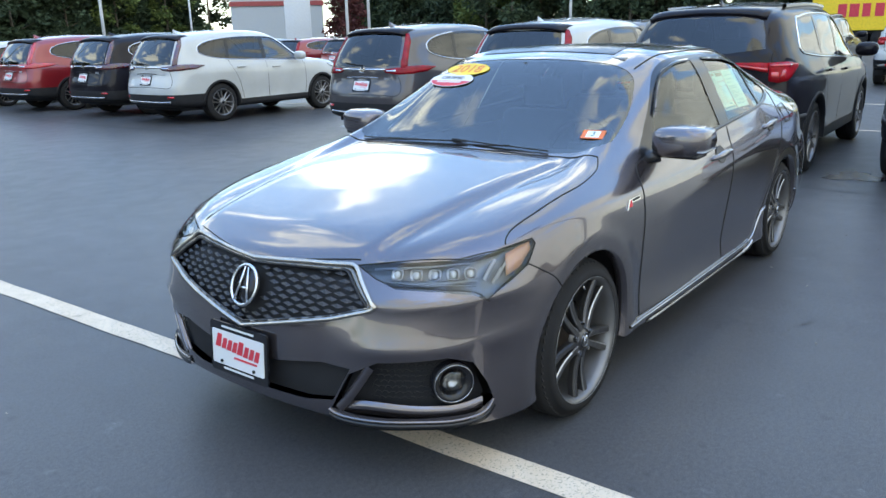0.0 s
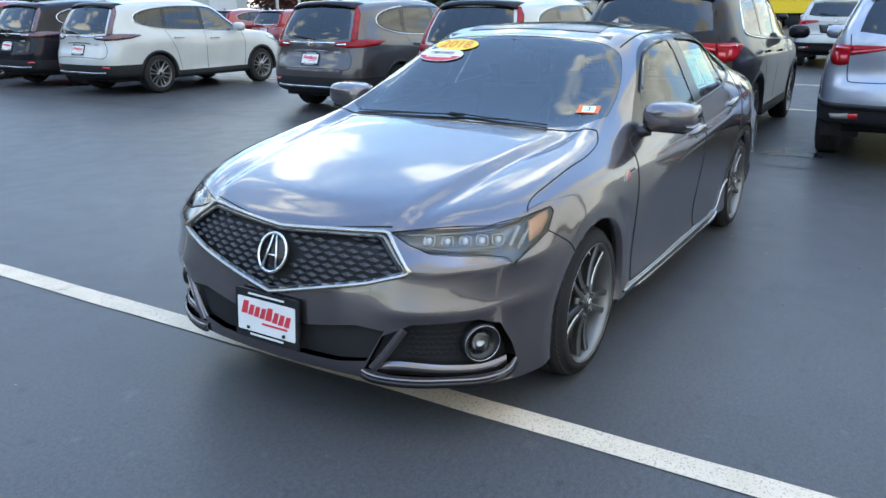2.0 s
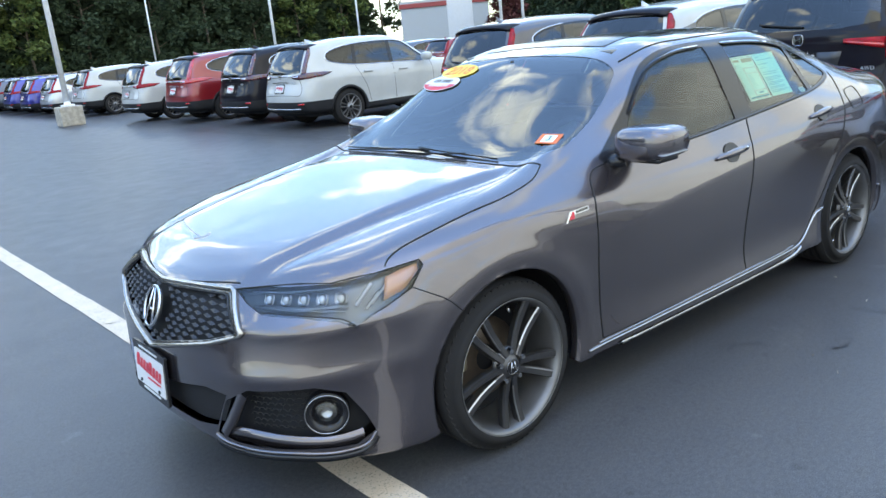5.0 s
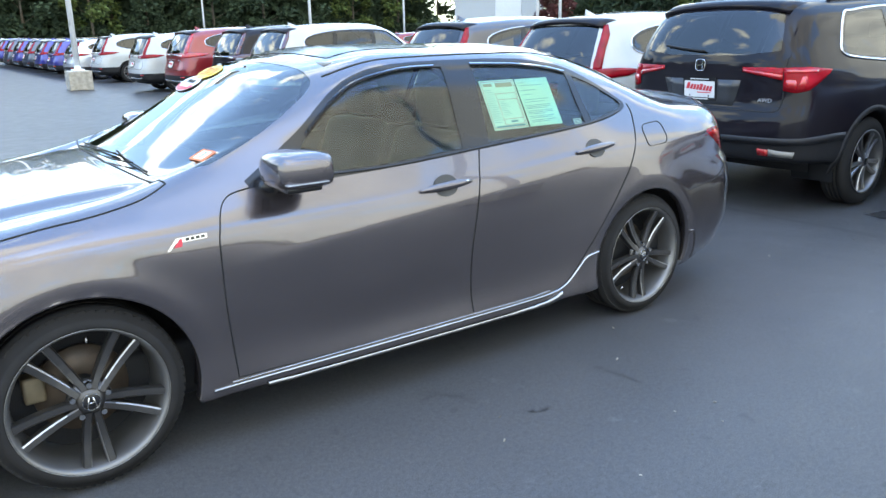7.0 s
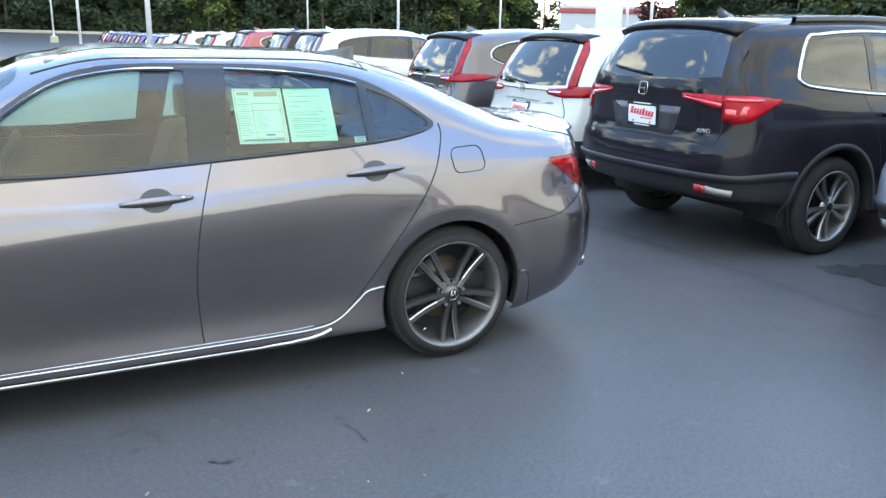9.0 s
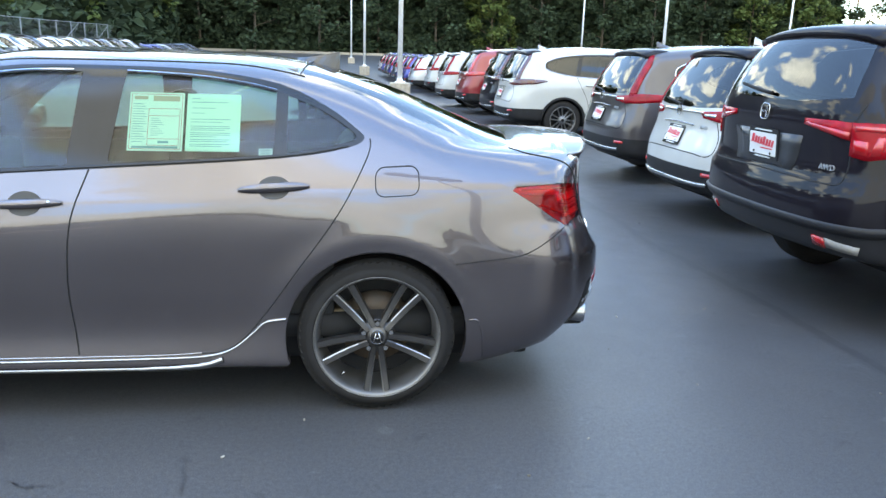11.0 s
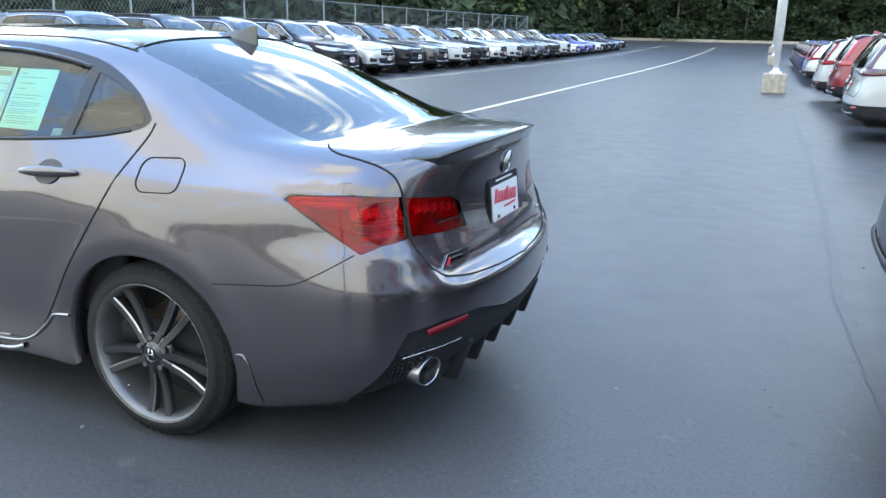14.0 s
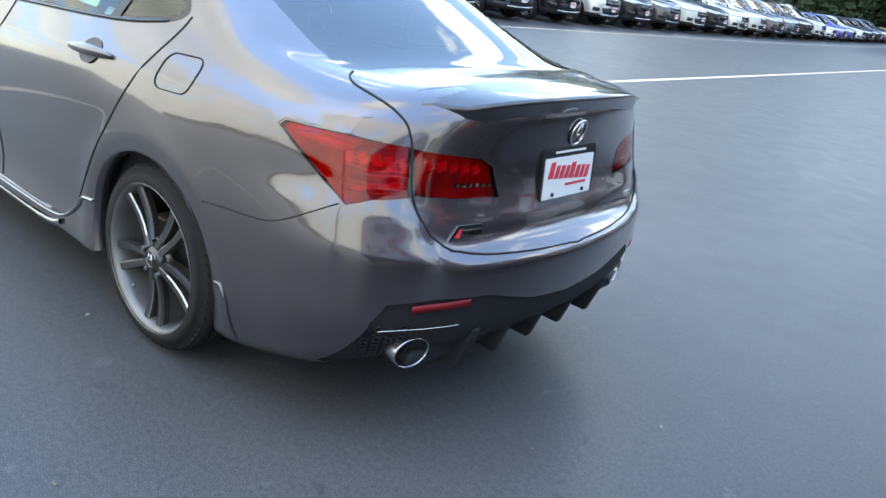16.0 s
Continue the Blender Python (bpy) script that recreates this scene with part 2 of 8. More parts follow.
RUBBER = plain("tyre_rubber", (0.022, 0.021, 0.0215), 0.8, spec=0.14)
CHROME = plain("chrome", (0.62, 0.62, 0.63), 0.12, metal=1.0, wear=0.03)
DARK_CHROME = plain("satin_silver", (0.36, 0.36, 0.37), 0.24, metal=1.0)
RIM_DARK = plain("rim_shark_grey", (0.088, 0.084, 0.085), 0.33, metal=0.8, coat=0.15)
EDGE_CUT = plain("rim_cut_edge", (0.38, 0.37, 0.36), 0.36, metal=1.0)
RIM_SILVER = plain("rim_machined_silver", (0.27, 0.27, 0.28), 0.30, metal=0.9)
RUST_STEEL = plain("brake_steel", (0.10, 0.072, 0.055), 0.5, metal=0.6, wear=0.4)
RIM_BARREL = plain("rim_barrel_grey", (0.17, 0.165, 0.165), 0.42, metal=0.7)
CALIPER = plain("caliper_cast", (0.26, 0.205, 0.14), 0.55, metal=0.5, wear=0.3)
GLASS = glass("windscreen_glass", (0.55, 0.64, 0.64), 1.9)
SIDE_PANE = glass("side_window_glass", (0.56, 0.80, 0.72), 1.54)
RED_GLASS = glass("red_lamp_glass", (0.92, 0.055, 0.095), 1.45)
EXHAUST_DARK = plain("dark_pipe_end", (0.03, 0.027, 0.025), 0.6)
DARK_GLASS = glass("privacy_glass", (0.10, 0.11, 0.12), 1.62)
REAR_GLASS = glass("rear_window_glass", (0.30, 0.34, 0.36), 2.0)
LENS = glass("clear_lens", (0.90, 0.92, 0.93), 1.5)
RED_LENS = plain("red_lamp_lens", (0.27, 0.003, 0.009), 0.25, spec=0.3, wear=0.3)
RED_BRIGHT = plain("bright_red_reflector", (0.48, 0.008, 0.012), 0.18, coat=1.0, wear=0.25)
DARK_RED = plain("dark_red_lens", (0.07, 0.004, 0.007), 0.10, coat=1.0, wear=0.3)
AMBER = plain("amber_reflector", (0.70, 0.33, 0.19), 0.2, coat=1.0)
CABIN = plain("cabin_black", (0.032, 0.032, 0.035), 0.8, spec=0.3)
CABIN_GREY = plain("cabin_headliner", (0.22, 0.23, 0.23), 0.9)
WHITE_LABEL = plain("white_paper", (0.62, 0.62, 0.62), 0.5, wear=0.03)
RED_INK = plain("red_ink", (0.62, 0.03, 0.05), 0.5)
BLACK_INK = plain("black_ink", (0.02, 0.02, 0.02), 0.5)
POLE_WHITE = plain("pole_white", (0.74, 0.74, 0.74), 0.5)
CONCRETE = plain("concrete", (0.42, 0.36, 0.29), 0.85, grain=0.5, wear=0.25)
BARK = plain("bark", (0.10, 0.08, 0.06), 0.9, grain=0.8, wear=0.4)
LEAVES_A = leaf_mat("foliage_dark", (0.030, 0.048, 0.030), (0.050, 0.078, 0.042))
LEAVES_B = leaf_mat("foliage_light", (0.045, 0.080, 0.022), (0.120, 0.150, 0.050))
LEAVES_RED = leaf_mat("foliage_burgundy", (0.050, 0.014, 0.016), (0.11, 0.035, 0.030))

# ---------------- mesh helpers ----------------
def mesh_of(bm, name, mat, smooth=True):
    me = bpy.data.meshes.new(name)
    bm.to_mesh(me)
    bm.free()
    if smooth:
        me.shade_smooth()
    me.materials.append(mat)
    return me


def part(name, bm, material, parent, label="", smooth=True):
    ob = new(name, mesh_of(bm, name, material, smooth))
    ob.parent = parent
    return tagged(ob, label)


def thing(name, bm, material, label, category, group="", kind="", smooth=True):
    return tagged(new(name, mesh_of(bm, name, material, smooth)), label, category, group, kind)


def empty(name, label, category, group="", kind=""):
    ob = new(name)
    ob.empty_display_size = 0.2
    return tagged(ob, label, category, group, kind)


def box(bm, x0, x1, y0, y1, z0, z1, bevel=0.0, seg=2):
    r = bmesh.ops.create_cube(bm, size=1.0)
    for v in r["verts"]:
        v.co = Vector(((x0 + x1) / 2 + v.co.x * (x1 - x0), (y0 + y1) / 2 + v.co.y * (y1 - y0), (z0 + z1) / 2 + v.co.z * (z1 - z0)))
    if bevel:
        es = list({e for v in r["verts"] for e in v.link_edges})
        bmesh.ops.bevel(bm, geom=es, offset=bevel, segments=seg, profile=0.6, affect="EDGES")
    return r["verts"]


def rod(bm, a, b, r0, r1=None, seg=12, caps=True):
    """A round bar from a to b."""
    a, b = Vector(a), Vector(b)
    q = (b - a).to_track_quat("Z", "Y").to_matrix().to_4x4()
    bmesh.ops.create_cone(bm, cap_ends=caps, segments=seg, radius1=r0, radius2=r0 if r1 is None else r1, depth=(b - a).length,
                          matrix=Matrix.Translation((a + b) / 2) @ q)


def lathe(bm, profile, seg=48, axis="y"):
    """Revolve (radius, offset) pairs about an axis."""
    rings = []
    for r, h in profile:
        ring = []
        for k in range(seg):
            a = 2 * math.pi * k / seg
            ring.append(bm.verts.new((r * math.cos(a), h, r * math.sin(a)) if axis == "y" else (r * math.cos(a), r * math.sin(a), h)))
        rings.append(ring)
    for p, q in zip(rings, rings[1:]):
        for k in range(seg):
            bm.faces.new((p[k], p[(k + 1) % seg], q[(k + 1) % seg], q[k]))
    return rings


def fix(bm):
    bmesh.ops.recalc_face_normals(bm, faces=bm.faces[:])
    return bm


def tube(points, r, bm=None, seg=6, closed=False):
    """A round wire along points."""
    bm = bm or bmesh.new()
    pts = [Vector(p) for p in points]
    n = len(pts)
    rings = []
    for i, p in enumerate(pts):
        a = pts[(i - 1) % n] if closed or i else pts[i]
        b = pts[(i + 1) % n] if closed or i < n - 1 else pts[i]
        d = (b - a).normalized()
        s = d.cross(Vector((0.13, 0.21, 1.0))).normalized()
        t = s.cross(d)
        rings.append([bm.verts.new(p + r * (math.cos(2 * math.pi * k / seg) * s + math.sin(2 * math.pi * k / seg) * t)) for k in range(seg)])
    for i in range(n if closed else n - 1):
        p, q = rings[i], rings[(i + 1) % n]
        for k in range(seg):
            bm.faces.new((p[k], p[(k + 1) % seg], q[(k + 1) % seg], q[k]))
    if not closed:
        bm.faces.new(rings[0][::-1]); bm.faces.new(rings[-1])
    return fix(bm)


def smooth_line(points, steps=6, closed=False):
    """Catmull-Rom through points of any dimension."""
    p = np.array(points, float)
    n = len(p)
    out = []
    for i in range(n if closed else n - 1):
        a = p[(i - 1) % n] if closed or i else p[0]
        b, c = p[i], p[(i + 1) % n]
        d = p[(i + 2) % n] if closed or i < n - 2 else p[-1]
        for k in range(steps):
            t = k / steps
            out.append(0.5 * (2 * b + (c - a) * t + (2 * a - 5 * b + 4 * c - d) * t * t + (3 * b - a - 3 * c + d) * t ** 3))
    if not closed:
        out.append(p[-1])
    return [tuple(float(v) for v in q) for q in out]


def inside(loop, x, y):
    hit = False
    for (x0, y0), (x1, y1) in zip(loop, loop[1:] + loop[:1]):
        if (y0 > y) != (y1 > y) and x < (x1 - x0) * (y - y0) / (y1 - y0) + x0:
            hit = not hit
    return hit


# ---------------- lofted car bodies ----------------
def _curve(t, p, q):
    """Cubic through p at knots t, tangents limited so that nothing overshoots."""
    h = np.diff(t)[:, None, None]
    d = np.diff(p, axis=0) / h
    m = np.zeros_like(p)
    m[1:-1] = (h[1:] * d[:-1] + h[:-1] * d[1:]) / (h[1:] + h[:-1])
    cap = 2.2 * np.minimum(np.abs(d[:-1]), np.abs(d[1:]))
    m[1:-1] = np.clip(m[1:-1], -cap, cap)
    m[1:-1] = np.where(d[:-1] * d[1:] > 0, m[1:-1], m[1:-1] * 0.25)
    m[0], m[-1] = d[0], d[-1]
    i = np.clip(np.searchsorted(t, q, side="right") - 1, 0, len(t) - 2)
    hh = (t[i + 1] - t[i])
    s = ((q - t[i]) / hh)[:, None, None]
    hh = hh[:, None, None]
    return (p[i] * (1 + 2 * s) * (1 - s) ** 2 + m[i] * hh * s * (1 - s) ** 2 + p[i + 1] * s * s * (3 - 2 * s) + m[i + 1] * hh * s * s * (s - 1))


def loft(lines, step=0.035, rows=5, fair=3, shape=None):
    """A dense half body from lines that run from the nose's middle to the tail's; the other half is its mirror."""
    p = np.array(lines, float)
    mir = np.array([1.0, -1.0, 1.0])
    p = np.concatenate([p[:, 1:2] * mir, p, p[:, -2:-1] * mir], 1)
    p = np.transpose(p, (1, 0, 2))
    t = np.concatenate([[0], np.cumsum(np.linalg.norm(np.diff(p, axis=0), axis=2).mean(1))])
    q = np.concatenate([np.linspace(t[i], t[i + 1], max(2, int((t[i + 1] - t[i]) / step)), endpoint=False) for i in range(1, len(t) - 2)] + [[t[-2]]])
    g = _curve(t, p, q)                       # along the car
    g = np.transpose(g, (1, 0, 2))
    g = np.concatenate([g, g[-2:-1] * mir], 0)
    t = np.concatenate([[0], np.cumsum(np.linalg.norm(np.diff(g, axis=0), axis=2).mean(1))])
    q = np.concatenate([np.linspace(t[i], t[i + 1], rows, endpoint=False) for i in range(0, len(t) - 2)] + [[t[-2]]])
    g = _curve(t, g, q)                       # up and over
    for _ in range(fair):
        inner = (g[:-2, 1:-1] + g[2:, 1:-1] + g[1:-1, :-2] + g[1:-1, 2:]) / 4
        g[1:-1, 1:-1] += 0.5 * (inner - g[1:-1, 1:-1])
        g[-1, 1:-1, ::2] += 0.5 * ((g[-1, :-2, ::2] + g[-1, 2:, ::2]) / 2 - g[-1, 1:-1, ::2])
    if shape:
        g = shape(g)
    g[:, 0, 1] = g[:, -1, 1] = 0.0
    g[-1, :, 1] = 0.0
    return g


class Shell:
    """A body surface that can be cut along outlines and handed out panel by panel."""

    def __init__(self, grid):
        self.bm = bm = bmesh.new()
        m, n, _ = grid.shape
        for side in (1, -1):
            vs = [[bm.verts.new((grid[i, j, 0], side * grid[i, j, 1], grid[i, j, 2])) for j in range(n)] for i in range(m)]
            for i in range(m - 1):
                for j in range(n - 1):
                    q = (vs[i][j], vs[i][j + 1], vs[i + 1][j + 1], vs[i + 1][j])
                    bm.faces.new(q if side < 0 else q[::-1])
        bmesh.ops.remove_doubles(bm, verts=bm.verts[:], dist=2e-4)
        bmesh.ops.dissolve_degenerate(bm, dist=1e-5, edges=bm.edges[:])
        fix(bm)
        if sum(f.normal.z for f in bm.faces if f.calc_center_median().z > 0.9) < 0:
            bmesh.ops.reverse_faces(bm, faces=bm.faces[:])
        bm.normal_update()
        from mathutils.bvhtree import BVHTree
        self.tree = BVHTree.FromBMesh(bm)

    def at(self, axis, side, a, b):
        """The surface point and normal seen along an axis from a side: (x, z), (x, y) or (y, z) given."""
        far = 6.0 * side
        org = {"y": (a, far, b), "z": (a, b, far), "x": (far if side < 0 else 9.0, a, b)}[axis]
        way = {"y": (0, -side, 0), "z": (0, 0, -side), "x": (-side, 0, 0)}[axis]
        co, no, _, _ = self.tree.ray_cast(Vector(org), Vector(way))
        if co is None:
            co, no, _, _ = self.tree.find_nearest(Vector({"y": (a, 0.9 * side, b), "z": (a, b, 1.0), "x": (3.7 if side > 0 else -0.9, a, b)}[axis]))
        if no.dot(Vector(way)) > 0:
            no = -no
        return co, no

    def near(self, p):
        co, no, _, _ = self.tree.find_nearest(Vector(p))
        return co, no

    def cut(self, loop, axes, keep):
        a, b = axes
        lo = [min(p[k] for p in loop) for k in (0, 1)]
        hi = [max(p[k] for p in loop) for k in (0, 1)]

        def span(f):
            ps = [v.co for v in f.verts]
            return min(p[a] for p in ps), max(p[a] for p in ps), min(p[b] for p in ps), max(p[b] for p in ps)

        cand = {}
        for f in self.bm.faces:
            s = span(f)
            if s[1] >= lo[0] and s[0] <= hi[0] and s[3] >= lo[1] and s[2] <= hi[1] and keep(f.calc_center_median(), f.normal):
                cand[f] = s
        for p, q in zip(loop, loop[1:] + loop[:1]):
            d = (q[0] - p[0], q[1] - p[1])
            if abs(d[0]) + abs(d[1]) < 1e-7:
                continue
            x0, x1, y0, y1 = min(p[0], q[0]), max(p[0], q[0]), min(p[1], q[1]), max(p[1], q[1])
            loc = [f for f, s in cand.items() if s[1] >= x0 and s[0] <= x1 and s[3] >= y0 and s[2] <= y1]
            if not loc:
                continue
            no, co = [0, 0, 0], [0, 0, 0]
            no[a], no[b], co[a], co[b] = -d[1], d[0], p[0], p[1]
            geom = loc + list({e for f in loc for e in f.edges}) + list({v for f in loc for v in f.verts})
            r = bmesh.ops.bisect_plane(self.bm, geom=geom, dist=1e-6, plane_co=co, plane_no=no)
            for f in loc:
                cand.pop(f, None)
            for f in r["geom"]:
                if isinstance(f, bmesh.types.BMFace) and f.is_valid:
                    cand[f] = span(f)

    def cut_turned(self, points, angle, keep):
        """Cut along 3D points seen along a level direction: angle is how far the view is turned from -y, in degrees."""
        m, back = Matrix.Rotation(radians(angle), 4, "Z"), Matrix.Rotation(radians(-angle), 4, "Z")
        loop = [((m @ Vector(q)).x, q[2]) for q in points]
        bmesh.ops.transform(self.bm, matrix=m, verts=self.bm.verts[:])
        self.bm.normal_update()
        self.cut(loop, (0, 2), lambda c, n: n.y < -0.1 and keep(back @ c))
        bmesh.ops.transform(self.bm, matrix=back, verts=self.bm.verts[:])
        self.bm.normal_update()
        return lambda c: inside(loop, (m @ c).x, c.z)

    def arch(self, cx, cz, r, ymin):
        """Open a round wheel arch: drop what lies inside, draw the rim of the hole onto the circle."""
        bm = self.bm
        drop = [f for f in bm.faces if abs(f.calc_center_median().y) > ymin and all((v.co.x - cx) ** 2 + (v.co.z - cz) ** 2 < r * r or v.co.z < cz - 0.05 and abs(v.co.x - cx) < r for v in f.verts)]
        bmesh.ops.delete(bm, geom=drop, context="FACES")
        for v in bm.verts:
            d = math.hypot(v.co.x - cx, v.co.z - cz)
            if abs(v.co.y) > ymin and d < r and d > 1e-6:
                v.co.x, v.co.z = cx + (v.co.x - cx) * r / d, cz + (v.co.z - cz) * r / d

    def finish(self):
        self.bm.normal_update()
        self.left = set(self.bm.faces)

    def take(self, test, name, material, parent, label="", sink=0.0, smooth=True):
        """Hand out the faces that pass a test as a part, with the body's own normals."""
        faces = [f for f in self.left if test(f.calc_center_median(), f.normal)]
        if not faces:
            return None
        self.left -= set(faces)
        faces.sort(key=lambda f: f.index)
        ids, co, no = {}, [], []
        polys = []
        for f in faces:
            row = []
            for v in f.verts:
                if v not in ids:
                    ids[v] = len(co)
                    co.append(v.co - sink * v.normal)
                    no.append(v.normal.copy())
                row.append(ids[v])
            polys.append(row)
        me = bpy.data.meshes.new(name)
        me.from_pydata(co, [], polys)
        me.materials.append(material)
        me.shade_smooth()
        me.normals_split_custom_set_from_vertices(no)
        ob = new(name, me)
        ob.parent = parent
        return tagged(ob, label)


def ribbon(path, width, lift=0.001, thick=0.0):
    """A flat strip along (point, normal) pairs, with a little thickness."""
    bm = bmesh.new()
    rows = []
    n = len(path)
    for i, (p, no) in enumerate(path):
        d = (path[min(i + 1, n - 1)][0] - path[max(i - 1, 0)][0]).normalized()
        s = d.cross(no).normalized() * width / 2
        up = no * (lift + thick)
        rows.append([bm.verts.new(p - s - no * 0.002), bm.verts.new(p - s + up), bm.verts.new(p + s + up), bm.verts.new(p + s - no * 0.002)])
    for a, b in zip(rows, rows[1:]):
        for k in range(3):
            bm.faces.new((a[k], a[k + 1], b[k + 1], b[k]))
    return fix(bm)


def mirrored(points):
    return [(p[0], -p[1], *p[2:]) for p in points]


def lettering(text, size, mat, depth=0.001, name="lettering", parent=None, m=None, label=""):
    """Raised letters as one mesh, centred, in the plane of m's x and y."""
    cu = bpy.data.curves.new(name, "FONT")
    cu.body, cu.size, cu.extrude, cu.align_x, cu.align_y = text, size, depth, "CENTER", "CENTER"
    cu.resolution_u = 3
    ob = new(name, cu)
    bpy.context.view_layer.update()
    me = bpy.data.meshes.new_from_object(ob.evaluated_get(bpy.context.evaluated_depsgraph_get()))
    bpy.data.objects.remove(ob)
    me.materials.clear()
    me.materials.append(mat)
    out = new(name, me)
    out.parent = parent
    if m is not None:
        out.matrix_basis = m
    return tagged(out, label)


def facing(point, normal, up=(0, 0, 1), lift=0.0):
    """A pose whose z axis is the normal and whose y axis is as near as can be to up."""
    z = Vector(normal).normalized()
    x = Vector(up).cross(z).normalized()
    y = z.cross(x)
    m = Matrix((x, y, z)).transposed().to_4x4()
    return Matrix.Translation(Vector(point) + z * lift) @ m


def plate_shape(bm, pts, depth):
    """A flat outline in x and y, given thickness."""
    lo = [bm.verts.new((x, y, 0)) for x, y in pts]
    hi = [bm.verts.new((x, y, depth)) for x, y in pts]
    bm.faces.new(hi)
    n = len(pts)
    for k in range(n):
        bm.faces.new((lo[k], lo[(k + 1) % n], hi[(k + 1) % n], hi[k]))
    return bm


def oval(rx, ry, n=36):
    return [(rx * math.cos(2 * math.pi * k / n), ry * math.sin(2 * math.pi * k / n)) for k in range(n)]


def rounded(w, h, r, n=5):
    out = []
    for cx, cy, a in ((w / 2 - r, h / 2 - r, 0), (-w / 2 + r, h / 2 - r, 90), (-w / 2 + r, -h / 2 + r, 180), (w / 2 - r, -h / 2 + r, 270)):
        for k in range(n + 1):
            t = radians(a + 90 * k / n)
            out.append((cx + r * math.cos(t), cy + r * math.sin(t)))
    return out


def dealer_plate(parent, m, w=0.305, h=0.155, name="number_plate", rich=False):
    """A dealer's plate: white card in a black frame, a red slanted wordmark shape and dark bars."""
    hold = new(name)
    hold.parent, hold.matrix_basis = parent, m
    hold.empty_display_size = 0.05
    part("plate_frame", plate_shape(bmesh.new(), rounded(w + 0.018, h + 0.040, 0.012), 0.010), GLOSS_BLACK, hold, smooth=False)
    bm = plate_shape(bmesh.new(), rounded(w - 0.012, h - 0.022, 0.006), 0.003)
    bmesh.ops.translate(bm, verts=bm.verts[:], vec=(0, 0, 0.0105))
    part("plate_card", bm, WHITE_LABEL, hold, smooth=False)
    # red wordmark drawn as plain slanted blocks, the first of each word taller
    tall = (.052, .042, .042, .042, .052, .042, .042, .042)
    x = -w * .42
    for k in range(8):
        wd = w * (.115 if tall[k] > .045 else .098)
        y0 = .001 - .0022 * k
        sl = .016
        bm = plate_shape(bmesh.new(), [(x, y0), (x + wd - .0045, y0), (x + wd - .0045 + sl * .7, y0 + tall[k]), (x + sl, y0 + tall[k])], .0015)
        bmesh.ops.translate(bm, verts=bm.verts[:], vec=(0, 0, 0.0135))
        part("wordmark_block", bm, RED_INK, hold, smooth=False)
        x += wd
    for nm, x0, x1, y0, y1, z, mat in (("slogan_bar", -0.02, w * 0.36, -0.030, -0.022, 0.0135, RED_INK), ("number_bar", -w * 0.28, w * 0.28, -h / 2 - 0.006, -h / 2 + 0.002, 0.0105, WHITE_LABEL), ("web_bar", -w * 0.3, w * 0.3, h / 2 + 0.002, h / 2 + 0.009, 0.0105, WHITE_LABEL)):
        bm = bmesh.new()
        box(bm, x0, x1, y0, y1, z, z + 0.0015)
        part(nm, bm, mat, hold, smooth=False)
    for s in (-1, 1):
        bm = bmesh.new()
        rod(bm, (s * w * 0.30, -h * 0.34, 0.012), (s * w * 0.30, -h * 0.34, 0.018), 0.007, seg=10)
        part("plate_screw", bm, GLOSS_BLACK, hold)
    return hold

